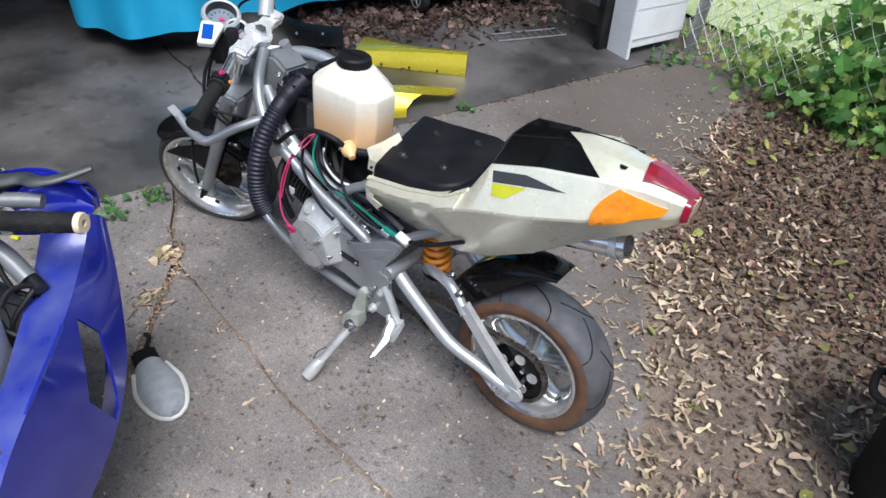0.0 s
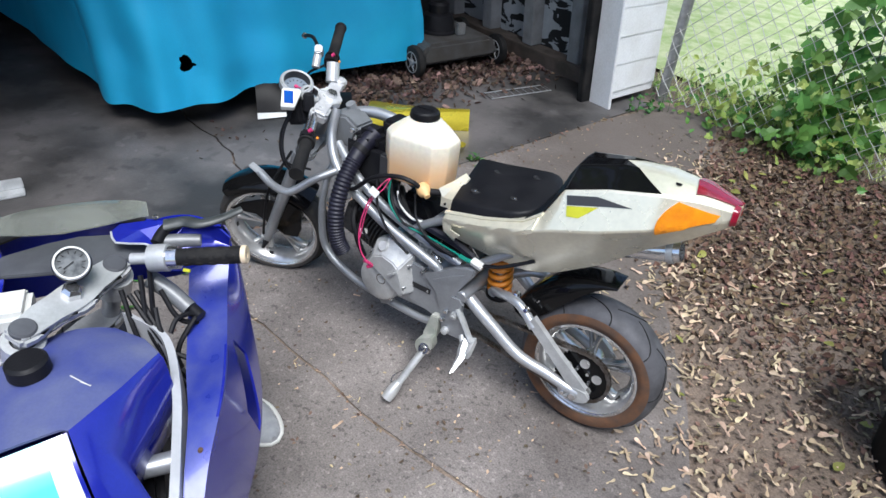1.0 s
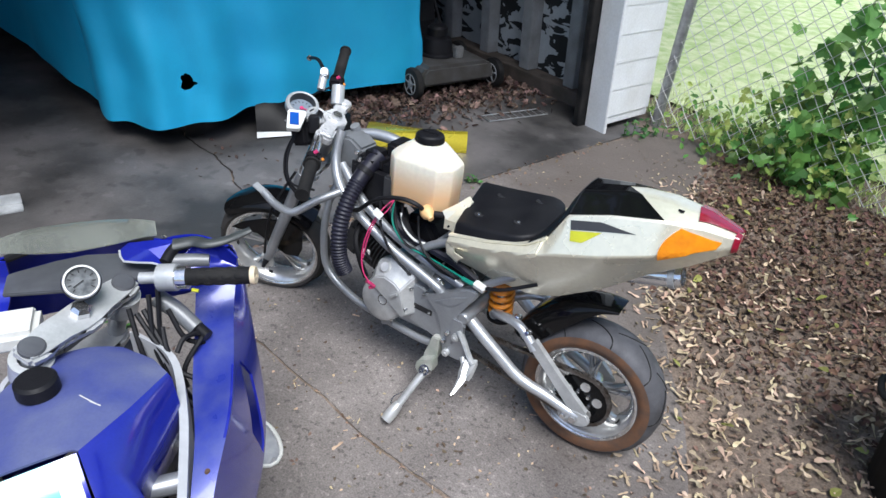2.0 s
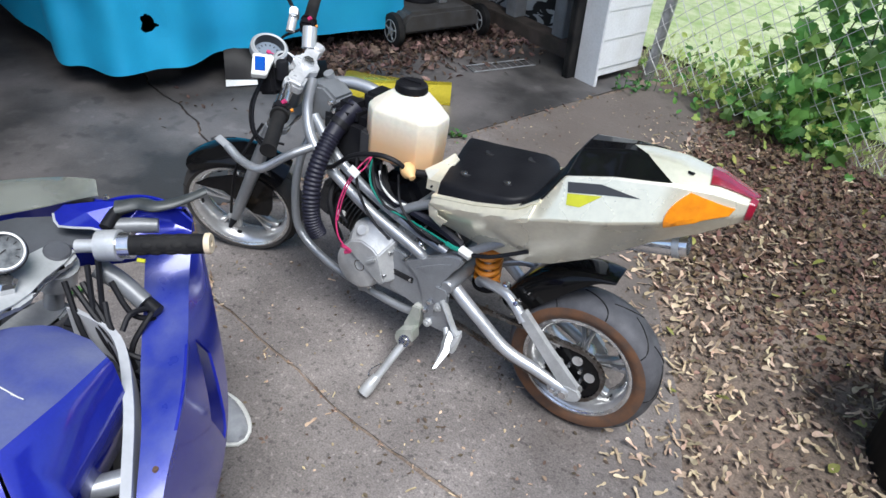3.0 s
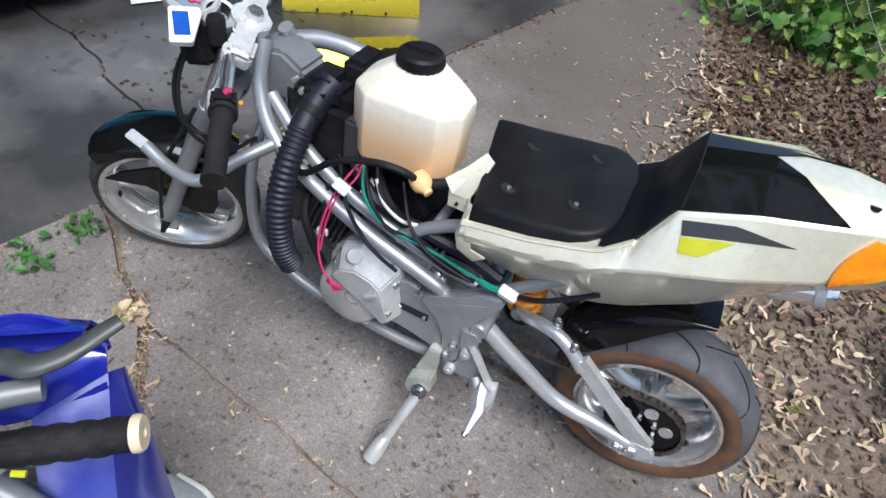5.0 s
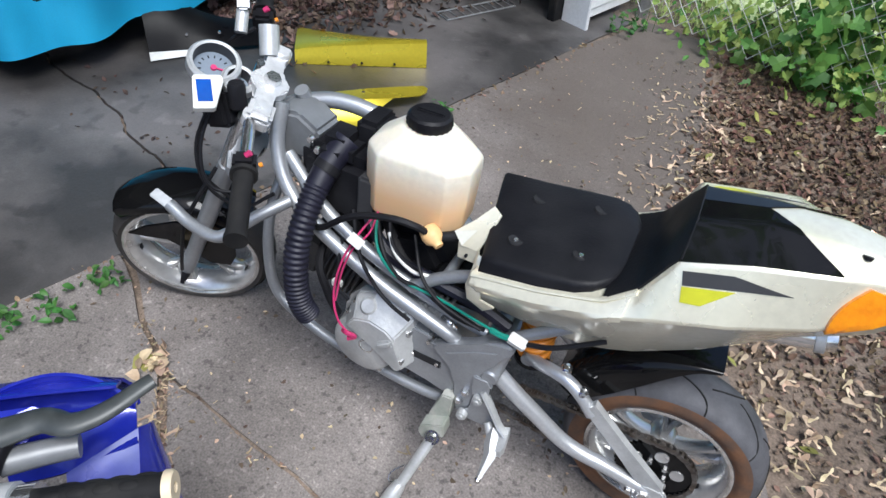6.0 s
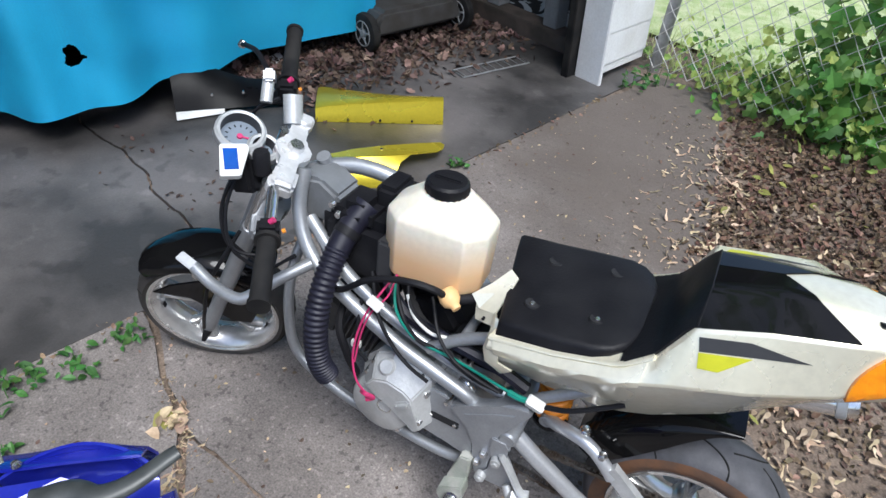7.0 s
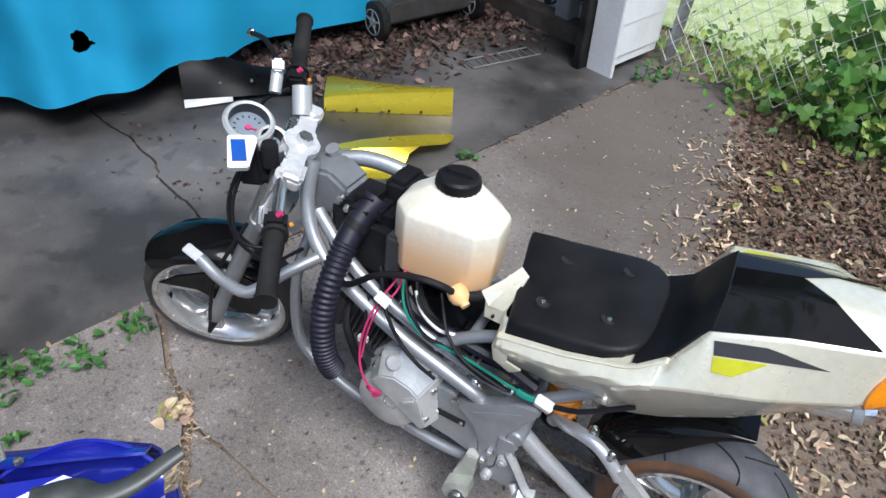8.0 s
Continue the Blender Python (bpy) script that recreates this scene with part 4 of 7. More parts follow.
# folded side stand: bracket channel, pivot and leg
b = bmesh.new()
slab(b, [(-0.390, 0.236), (-0.366, 0.240), (-0.366, 0.176), (-0.376, 0.150), (-0.412, 0.136), (-0.408, 0.168)], -0.132, -0.104, 0.003, axis="y")
st = part("side_stand", b, M_STANDPAINT, bike, "extended side stand with worn pale green-grey paint")
b = bmesh.new()
slab(b, [(-0.414, 0.152), (-0.366, 0.182), (-0.360, 0.150), (-0.372, 0.122), (-0.408, 0.112), (-0.418, 0.128)], -0.160, -0.126, 0.003, axis="y")
part("pivot_block", b, M_STANDPAINT, st)
part("leg", tubes(([(-0.381, -0.160, 0.138), (-0.392, -0.195, 0.102), (-0.404, -0.232, 0.060), (-0.410, -0.250, 0.040)], lambda t: 0.0125 - 0.002 * t), seg=12, flat=0.75), M_ALU, st, "bare bright metal stand leg")
part("foot", tubes(([(-0.407, -0.240, 0.052), (-0.411, -0.252, 0.040), (-0.416, -0.268, 0.024), (-0.420, -0.280, 0.012)], lambda t: 0.0125 + 0.0045 * math.sin(2.4 * t)), seg=16), M_ALU, st, "cast metal stand foot")
loop = [Vector((-0.398, -0.214, 0.086)), Vector((-0.418, -0.214, 0.070)), Vector((-0.436, -0.228, 0.050)), Vector((-0.432, -0.242, 0.040)), Vector((-0.414, -0.240, 0.052))]
part("spring_wire", tubes((loop, 0.0022), seg=6, n=8), M_CHROME, st)
pv = Matrix.Translation((-0.381, -0.160, 0.138)) @ Matrix.Rotation(radians(-32), 4, "X")
part("pivot_bolt", lathed([(0, -0.020), (0.007, -0.020), (0.009, -0.014), (0.010, -0.011), (0.016, -0.011), (0.017, -0.004), (0.017, 0.012), (0, 0.012)], pv, 24), M_CHROME, st)
# gear lever bracket, arm and folding peg
pg = part("gear_lever", slabbed([(-0.338, 0.322), (-0.308, 0.325), (-0.298, 0.308), (-0.304, 0.280), (-0.288, 0.258), (-0.266, 0.224), (-0.268, 0.204), (-0.290, 0.192), (-0.322, 0.196), (-0.347, 0.190), (-0.354, 0.206), (-0.330, 0.226), (-0.326, 0.262), (-0.340, 0.292)], -0.124, -0.112, 0.003, axis="y"), M_SILVER, bike, "silver foot lever bracket with a folding peg")
for x, z in ((-0.318, 0.268), (-0.342, 0.204)):
    part("bolt", lathed([(0, -0.140), (0.005, -0.140), (0.0055, -0.136), (0.0105, -0.135), (0.0115, -0.122), (0, -0.122)], Matrix.Translation((x, 0, z)), 18), M_ALU, pg)
part("arm", tubes(([(-0.312, -0.124, 0.292), (-0.286, -0.128, 0.258), (-0.262, -0.134, 0.228), (-0.244, -0.142, 0.222)], 0.0095), seg=8, flat=0.6), M_ALU, pg)
part("knuckle", lofted([[Vector((x + dx, y, z + dz)) for dx, dz in ((-0.010, -0.004), (0.008, 0.006), (0.011, -0.012), (-0.004, -0.016))] for x, y, z in ((-0.250, -0.128, 0.226), (-0.246, -0.160, 0.206), (-0.250, -0.168, 0.196))]), M_ALU, pg)
part("hinge", lathed([(0, -0.020), (0.008, -0.020), (0.009, -0.016), (0.009, 0.016), (0, 0.018)], Matrix.Translation((-0.278, -0.136, 0.206)) @ pose(0, 0, 0, 40, 0, 50), 14), M_ALU, pg)
part("peg", lofted([[Vector((x + dx * w, y, z + dz * w)) for dx, dz in ((-1, -0.2), (-0.2, 0.9), (1, 0.35), (0.75, -0.6), (-0.5, -0.8))] for x, y, z, w in ((-0.270, -0.138, 0.212, 0.012), (-0.264, -0.162, 0.196, 0.013), (-0.258, -0.176, 0.184, 0.012), (-0.260, -0.200, 0.166, 0.007), (-0.261, -0.216, 0.157, 0.005))]), M_ARM, pg, "bright worn folding peg", angle=20)
part("peg_tip", lathed([(0, -0.006), (0.005, -0.005), (0.0075, 0), (0.005, 0.005), (0, 0.006)], Matrix.Translation((-0.261, -0.217, 0.157)), 12), M_CHROME, pg)

# engine: crankcase, flat round cover, faceted starter housing, sprocket cover
eng = part("engine", slabbed([(-0.650, 0.250), (-0.645, 0.330), (-0.600, 0.385), (-0.520, 0.400), (-0.430, 0.372), (-0.385, 0.320), (-0.380, 0.240), (-0.430, 0.200), (-0.580, 0.196)], -0.090, 0.105, 0.012, axis="y"), M_ALU, bike, "grey cast engine block")
part("generator_cover", lathed([(0, -0.1475), (0.058, -0.1470), (0.064, -0.1430), (0.0675, -0.135), (0.070, -0.118), (0.072, -0.085), (0, -0.085)], Matrix.Translation((-0.576, 0.012, 0.270)), 48), M_ALU, eng, "flat round cast engine cover")
part("badge", lathed([(0.0135, -0.1486), (0.0165, -0.1486), (0.0170, -0.1470), (0.0130, -0.1470)], Matrix.Translation((-0.564, 0.012, 0.281)), 30, closed=True), M_CHROME, eng, "small round embossed mark")
outer = [(-0.628, 0.322), (-0.604, 0.388), (-0.560, 0.411), (-0.512, 0.403), (-0.478, 0.386), (-0.472, 0.330), (-0.464, 0.268), (-0.488, 0.246), (-0.528, 0.268), (-0.556, 0.292), (-0.592, 0.308)]
inner = [(-0.606, 0.330), (-0.588, 0.356), (-0.556, 0.368), (-0.520, 0.360), (-0.502, 0.346), (-0.498, 0.318), (-0.476, 0.276), (-0.490, 0.259), (-0.522, 0.284), (-0.548, 0.305), (-0.584, 0.320)]
b = lofted([[Vector((x, y, z)) for x, z in P] for P, y in ((outer, -0.080), (outer, -0.106), (inner, -0.147))])
bmesh.ops.bevel(b, geom=b.edges[:], offset=0.003, segments=2, affect="EDGES", clamp_overlap=True)
part("starter_housing", b, M_ALU, eng, "faceted cast starter housing", angle=25)
b = bmesh.new()
slab(b, [(-0.538, 0.322), (-0.506, 0.346), (-0.498, 0.330), (-0.528, 0.306)], -0.154, -0.120, 0.006, axis="y")
part("boss", b, M_ALU, eng)
part("oil_cap", lathed([(0, -0.030), (0.013, -0.030), (0.017, -0.026), (0.018, 0.0), (0.022, 0.004), (0.022, 0.030), (0, 0.030)], Matrix.Translation((-0.568, -0.108, 0.372)) @ Matrix.Rotation(radians(-38), 4, "X"), 24), M_ALU, eng)
sc = part("sprocket_cover", slabbed([(-0.492, 0.352), (-0.484, 0.366), (-0.442, 0.362), (-0.430, 0.340), (-0.396, 0.318), (-0.379, 0.298), (-0.371, 0.246), (-0.380, 0.216), (-0.436, 0.238), (-0.484, 0.236), (-0.478, 0.268), (-0.490, 0.290)], -0.112, -0.085, 0.004, axis="y"), M_SILVER, eng, "silver sprocket cover plate with a slot")
# flat black piece on the plate, painted shade of the slot
b = bmesh.new()
box(b, -0.036, 0.036, -0.1135, -0.110, -0.0095, 0.0095, bevel=0.0015, m=Matrix.Translation((-0.445, 0, 0.295)) @ Matrix.Rotation(radians(1), 4, "Y"))
part("slot", b, M_SHADEBLACK, sc)
for x in (-0.470, -0.418):
    part("slot_bolt", lathed([(0, -0.1160), (0.004, -0.1160), (0.005, -0.112), (0, -0.112)], Matrix.Translation((x, 0, 0.294)), 8), M_CHROME, sc)
b = bmesh.new()
box(b, -0.026, 0.014, -0.112, -0.088, -0.004, 0.024, bevel=0.002, m=Matrix.Translation((-0.555, 0, 0.186)) @ pose(0, 0, 0, 0, -20, 0))
part("bracket", b, M_SILVER, eng)
for x, z, y in ((-0.605, 0.368, -0.108), (-0.618, 0.335, -0.112), (-0.500, 0.386, -0.108), (-0.482, 0.290, -0.138), (-0.482, 0.350, -0.116), (-0.440, 0.350, -0.112), (-0.628, 0.262, -0.124), (-0.596, 0.222, -0.124), (-0.532, 0.222, -0.124)):
    part("bolt", lathed([(0, y - 0.008), (0.005, y - 0.008), (0.006, y), (0.006, -0.085), (0, -0.085)], Matrix.Translation((x, 0, z)), 10), M_CHROME, eng)
# ribbed castings between the frame tubes
for k in range(4):
    b = bmesh.new()
    box(b, -0.020, 0.020, -0.092, -0.030, -0.0025, 0.0025, bevel=0.001, m=Matrix.Translation((-0.475 + 0.016 * k, 0, 0.402 + 0.006 * k)) @ pose(0, 0, 0, 0, -62, 0))
    part("rib", b, M_ALU, eng)
b = bmesh.new()
slab(b, [(-0.500, 0.380), (-0.480, 0.430), (-0.440, 0.425), (-0.425, 0.395), (-0.445, 0.370)], -0.086, -0.020, 0.006, axis="y")
part("clutch_cable_bracket", b, M_ALU, eng)
part("neutral_switch", tubes(([(-0.430, -0.086, 0.400), (-0.412, -0.094, 0.400), (-0.402, -0.090, 0.386)], 0.007), seg=10), M_CHROME, eng)
cy = Matrix.Translation((-0.640, 0, 0.330)) @ Matrix.Rotation(radians(18), 4, "Y") @ Matrix.Rotation(radians(90), 4, "Z")
prof = []
for k in range(7):
    h = 0.012 * k + 0.002
    prof += [(0.046, h), (0.060, h + 0.003), (0.060, h + 0.006), (0.046, h + 0.009)]
part("cylinder", lathed([(0, 0), *prof, (0.05, 0.09), (0, 0.09)], cy, 28), M_DARKCAST, eng, "dark finned cylinder")
b = bmesh.new()
box(b, -0.050, 0.050, 0.088, 0.150, -0.055, 0.055, bevel=0.014, m=cy)
part("cylinder_head", b, M_DARKCAST, eng)
part("exhaust_header", tubes(([(-0.765, 0.010, 0.335), (-0.800, 0.050, 0.290), (-0.760, 0.100, 0.215), (-0.600, 0.125, 0.190), (-0.400, 0.130, 0.240), (-0.250, 0.115, 0.400), (-0.120, 0.060, 0.500), (0.0, 0.045, 0.545)], 0.014)), M_CHAIN, eng, "dark exhaust header pipe")
part("carburettor", slabbed([(-0.705, 0.430), (-0.700, 0.520), (-0.640, 0.530), (-0.610, 0.480), (-0.630, 0.430)], -0.050, 0.030, 0.012, axis="y"), M_SATIN, eng, "black carburettor")
part("intake_pipe", tubes(([(-0.66, -0.01, 0.45), (-0.72, -0.005, 0.43), (-0.74, 0, 0.38)], 0.016)), M_ALU, eng)
b = bmesh.new()
box(b, -0.775, -0.620, -0.060, 0.075, 0.500, 0.640, bevel=0.022)
box(b, -0.740, -0.665, -0.064, 0.020, 0.610, 0.668, bevel=0.018)
box(b, -0.690, -0.640, 0.000, 0.080, 0.630, 0.690, bevel=0.010, m=None)
part("air_box", b, M_SATIN, bike, "black plastic air box")
b = bmesh.new()
box(b, -0.69, -0.60, 0.030, 0.100, 0.60, 0.665, bevel=0.008, m=None)
part("battery_box", b, M_SATIN, bike)
b = bmesh.new()
box(b, -0.640, -0.598, -0.070, 0.02, 0.535, 0.625, bevel=0.006)
part("relay_box", b, M_GREYDEC, bike, "dark grey relay box")
b = bmesh.new()
box(b, -0.004, 0.004, -0.030, 0.030, -0.055, 0.055, bevel=0.002, m=Matrix.Translation((-0.632, -0.030, 0.610)) @ pose(0, 0, 0, 0, 14, 18))
part("splash_panel", b, M_GREYDEC, bike, "dark grey sheet panel beside the jug")
for x_, z_ in ((-0.742, 0.658), (-0.728, 0.640)):
    part("bolt", lathed([(0, -0.078), (0.006, -0.077), (0.008, -0.070), (0, -0.060)], Matrix.Translation((x_, 0.012, z_)), 12), M_CHROME, bike)
b = bmesh.new()
box(b, -0.47, -0.36, -0.06, 0.07, 0.405, 0.48, bevel=0.014)
part("tool_box", b, M_SATIN, bike)
part("black_tank_stub", slabbed([(-0.60, 0.43), (-0.59, 0.515), (-0.50, 0.53), (-0.45, 0.46), (-0.50, 0.42)], -0.04, 0.07, 0.02, axis="y"), M_SATIN, bike)

# corrugated breather hose with a smooth upper cuff
part("corrugated_hose", tubes(([(-0.690, -0.020, 0.655), (-0.702, -0.060, 0.622), (-0.706, -0.100, 0.585), (-0.704, -0.138, 0.545), (-0.702, -0.166, 0.490), (-0.694, -0.182, 0.430), (-0.682, -0.186, 0.385), (-0.668, -0.180, 0.352)],
     lambda t: 0.0255 - 0.003 * min(1, t * 3) + (0.0014 * math.sin(t * 2 * math.pi * 40) if t > 0.27 else 0.0)), seg=20, n=40), M_HOSE, bike, "thick corrugated black rubber hose", angle=75)
part("hose_clamp", tubes(([(-0.7010, -0.062, 0.6215), (-0.7035, -0.074, 0.6105)], 0.0258), seg=20, n=1), M_SATIN, bike)

# shock absorber
sh = part("shock_absorber", tubes(([(-0.262, -0.004, 0.452), (-0.262, 0.016, 0.285)], 0.014), seg=14), M_CHROME, bike, "rear shock absorber")
coil = []
a0, a1 = Vector((-0.262, -0.002, 0.425)), Vector((-0.262, 0.014, 0.300))
ax = (a1 - a0).normalized()
sx = Vector((1, 0, 0))
sy = ax.cross(sx)
for k in range(5 * 20 + 1):
    a = 2 * math.pi * k / 20
    coil.append(a0 + (a1 - a0) * (k / 100) + (sx * math.cos(a) + sy * math.sin(a)) * 0.0290)
part("spring", tubes((coil, 0.0072), seg=10, n=1), M_SPRING, sh, "orange coil spring")
part("spring_cup", lathed([(0, -0.006), (0.036, -0.006), (0.038, 0.004), (0.030, 0.012), (0, 0.012)], Matrix.Translation((-0.262, 0.015, 0.290)) @ Matrix.Rotation(radians(90), 4, "X"), 24), M_SATIN, sh)
part("reservoir", tubes(([(-0.258, 0.020, 0.448), (-0.225, 0.060, 0.462)], 0.019), seg=16), M_SPRING, sh)


# hugger over the rear wheel
def arc_fender(c, prof, a0, a1, n, taper):
    """A sheet of the (offset, radius) profile swept about c; taper(t) scales its width."""
    secs = []
    for k in range(n + 1):
        t = k / n
        a = a0 + (a1 - a0) * t
        w = taper(t)
        secs.append([Vector((c.x + (r + w[1]) * math.cos(a), c.y + h * w[0], c.z + (r + w[1]) * math.sin(a))) for h, r in prof])
    return lofted(secs, closed=False)


# crown radius and side depth change along the hugger, which ends in a lifted point
secs = []
for k in range(31):
    t = k / 30
    a = radians(156 - 71 * t)
    r = 0.258 + 0.018 * t
    half_w = 0.062 - 0.030 * max(0, t - 0.6) ** 1.2 * 2.4
    drop = 0.030 + 0.050 * math.sin(math.pi * min(1, 0.18 + t * 0.92)) * (1 - 0.3 * t) - 0.022 * t ** 4
    o = Vector((REAR.x, REAR.y, REAR.z))
    sec = []
    for h, d in ((-1.0, 1.0), (-1.04, 0.62), (-1.0, 0.30), (-0.86, 0.10), (-0.45, 0.015), (0, 0.0), (0.45, 0.015), (0.86, 0.10), (1.0, 0.30), (1.04, 0.62), (1.0, 1.0)):
        rr = r - drop * d
        sec.append(o + Vector((rr * math.cos(a), half_w * h, rr * math.sin(a))))
    secs.append(sec)
hg = part("rear_hugger", shell(lofted(secs, closed=False), 0.003), M_GLOSSBLACK, bike, "gloss black rear wheel hugger", angle=50)
for x, y, z in ((-0.186, -0.040, 0.352), (-0.142, -0.062, 0.336)):
    part("bolt", lathed([(0, -0.012), (0.006, -0.011), (0.009, -0.006), (0.011, -0.004), (0.011, 0.006), (0, 0.006)], Matrix.Translation((x, y, z)) @ Matrix.Rotation(radians(-20), 4, "X"), 16), M_CHROME, hg)

# exhaust silencer
ex = part("silencer", lathed([(0.012, -0.175), (0.026, -0.165), (0.027, -0.02), (0.024, 0.0), (0.020, 0.0), (0.018, -0.03), (0.0, -0.03)], Matrix.Translation((0.170, 0.000, 0.622)) @ Matrix.Rotation(radians(-18), 4, "Y") @ Matrix.Rotation(radians(-92), 4, "Z"), 28), M_CHROME, bike, "bright steel silencer with an open end")
part("clamp", lathed([(0.0275, -0.030), (0.0295, -0.029), (0.0295, -0.016), (0.0275, -0.015)], Matrix.Translation((0.170, 0.000, 0.622)) @ Matrix.Rotation(radians(-18), 4, "Y") @ Matrix.Rotation(radians(-92), 4, "Z"), 28, closed=True), M_ALU, ex)

# ---- tail fairing: sections along x of (y, z) from the ridge to the lower edge ----
TAIL = [
    (-0.385, [(0, 0.570), (0.090, 0.570), (0.122, 0.562), (0.133, 0.548), (0.092, 0.482), (0.040, 0.494)]),
    (-0.270, [(0, 0.596), (0.100, 0.596), (0.128, 0.590), (0.145, 0.575), (0.068, 0.452), (0.036, 0.464)]),
    (-0.170, [(0, 0.622), (0.100, 0.622), (0.128, 0.622), (0.150, 0.607), (0.054, 0.444), (0.032, 0.456)]),
    (-0.128, [(0, 0.665), (0.080, 0.662), (0.116, 0.655), (0.145, 0.620), (0.048, 0.454), (0.030, 0.466)]),
    (-0.094, [(0, 0.768), (0.048, 0.765), (0.108, 0.722), (0.140, 0.632), (0.044, 0.466), (0.030, 0.478)]),
    (0.000, [(0, 0.792), (0.030, 0.789), (0.096, 0.752), (0.128, 0.660), (0.040, 0.526), (0.028, 0.534)]),
    (0.100, [(0, 0.800), (0.030, 0.797), (0.080, 0.772), (0.106, 0.694), (0.038, 0.616), (0.026, 0.612)]),
    (0.180, [(0, 0.793), (0.026, 0.790), (0.052, 0.774), (0.070, 0.722), (0.046, 0.676), (0.028, 0.686)]),
    (0.255, [(0, 0.770), (0.014, 0.769), (0.025, 0.764), (0.028, 0.748), (0.022, 0.732), (0.010, 0.734)]),
]


def tail_at(x, s, side, lift=0.0):
    """A point of the tail's skin at x; s runs from 0 at the ridge to 5 at the inner lower edge."""
    for (xa, A), (xb, B) in zip(TAIL, TAIL[1:]):
        if x <= xb:
            break
    t = min(1, max(0, (x - xa) / (xb - xa)))
    i = min(4, int(s))
    f = s - i

    def pt(S):
        return Vector((S[i][0] + (S[i + 1][0] - S[i][0]) * f, S[i][1] + (S[i + 1][1] - S[i][1]) * f))

    p = pt(A).lerp(pt(B), t)
    y, z = p
    if side > 0:
        # the machine leans on its stand, so the far shoulder lies flatter
        k = min(1, max(0, s - 2)) * min(1, max(0, (x + 0.13) / 0.036)) * min(1, max(0, (0.20 - x) / 0.15))
        y, z = y + 0.022 * k, z + 0.076 * k
    q = Vector((x, side * y, z))
    if lift:
        d = 1e-3
        e1 = tail_at(x + d, s, side) - tail_at(x - d, s, side)
        e2 = tail_at(x, min(5, s + 0.01), side) - tail_at(x, max(0, s - 0.01), side)
        n = e1.cross(e2).normalized()
        if n.dot(Vector((0, side, 0.6))) < 0:
            n = -n
        q += n * lift
    return q


def tail_patch(corners, side, lift=0.0025, nx=14, ns=10, thick=0.0025, lead=0.0, straight=False):
    """A panel that follows the tail's skin between four (x, s) corners."""
    a, b, c, d = corners
    rows = []
    for i in range(nx + 1):
        u = i / nx
        row = []
        for j in range(ns + 1):
            v = j / ns
            s = (a[1] * (1 - u) + b[1] * u) * (1 - v) + (d[1] * (1 - u) + c[1] * u) * v
            # a straight rear edge runs evenly across the skin's width
            e = abs(tail_at(b[0] * (1 - v) + c[0] * v, s, side).y / tail_at(c[0], c[1], side).y) if straight else v
            x = (a[0] * (1 - v) + d[0] * v) * (1 - u) + (b[0] * (1 - e) + c[0] * e) * u - lead * (1 - u) * math.sin(math.pi * v)
            row.append(tail_at(x, s, side, lift))
        rows.append(row)
    return shell(lofted(rows, closed=False), thick)


secs = []
xs = []
for (xa, A), (xb, B) in zip(TAIL, TAIL[1:]):
    xs += [xa + (xb - xa) * k / 4 for k in range(4)]
xs.append(TAIL[-1][0])
steps = [0, 0.5, 1, 1.5, 2, 2.5, 3, 3.34, 3.67, 4, 5]
for x in xs:
    secs.append([tail_at(x, s, -1) for s in steps] + [tail_at(x, s, 1) for s in steps[:0:-1]])
tail = part("tail_fairing", lofted(secs), M_PEARL, bike, "pearl white angular tail fairing", angle=28)
bv = tail.modifiers.new("edges", "BEVEL")
bv.width, bv.segments, bv.limit_method, bv.angle_limit = 0.004, 2, "ANGLE", radians(20)
for s in (-1, 1):
    part("black_panel", tail_patch([(-0.092, 0.0), (-0.006, 0.02), (0.103, 1.95), (-0.094, 1.95)], s, ns=16, straight=True), M_GLOSSBLACK, tail, "gloss black tail panel")
    part("stripe", tail_patch([(-0.085, 2.10), (-0.02, 2.14), (0.060, 2.40), (-0.078, 2.34)], s, 0.0012, thick=0.001), M_GREYDEC, tail, "dark grey stripe")
    part("flash", tail_patch([(-0.078, 2.36), (-0.010, 2.40), (-0.045, 2.66), (-0.072, 2.62)], s, 0.0012, thick=0.001), M_YELLOW, tail, "yellow decal")
    part("turn_signal", tail_patch([(0.140, 2.10), (0.222, 2.46), (0.216, 2.90), (0.116, 3.12)], s, 0.005, thick=0.005, lead=0.013), M_ORANGE, tail, "orange turn signal lens")
    lens = part("tail_light", tail_patch([(0.155, 0.0), (0.2535, 0.0), (0.243, 1.10), (0.165, 1.52)], s, 0.004, thick=0.004), M_RED, tail, "dark red tail light lens")
    part("lens_tip", tail_patch([(0.241, 0.95), (0.2545, 0.95), (0.2545, 3.60), (0.243, 3.45)], s, 0.004, thick=0.004), M_RED, lens)
    part("screw", lathed([(0, -0.003), (0.006, -0.003), (0.007, 0.002), (0, 0.002)], Matrix.Translation(tail_at(0.125, 1.2, s, 0.001)) @ Matrix.Rotation(radians(70), 4, "X"), 14), M_SATIN, tail)
    # lip along the seat's edge and a stepped band under it
    part("side_lip", tail_patch([(-0.383, 1.80), (-0.128, 1.85), (-0.128, 2.12), (-0.383, 2.15)], s, 0.004, thick=0.005), M_PEARL, tail)
    part("side_band", tail_patch([(-0.374, 2.20), (-0.135, 2.20), (-0.137, 3.02), (-0.366, 3.45)], s, 0.0035, thick=0.005), M_PEARL, tail)
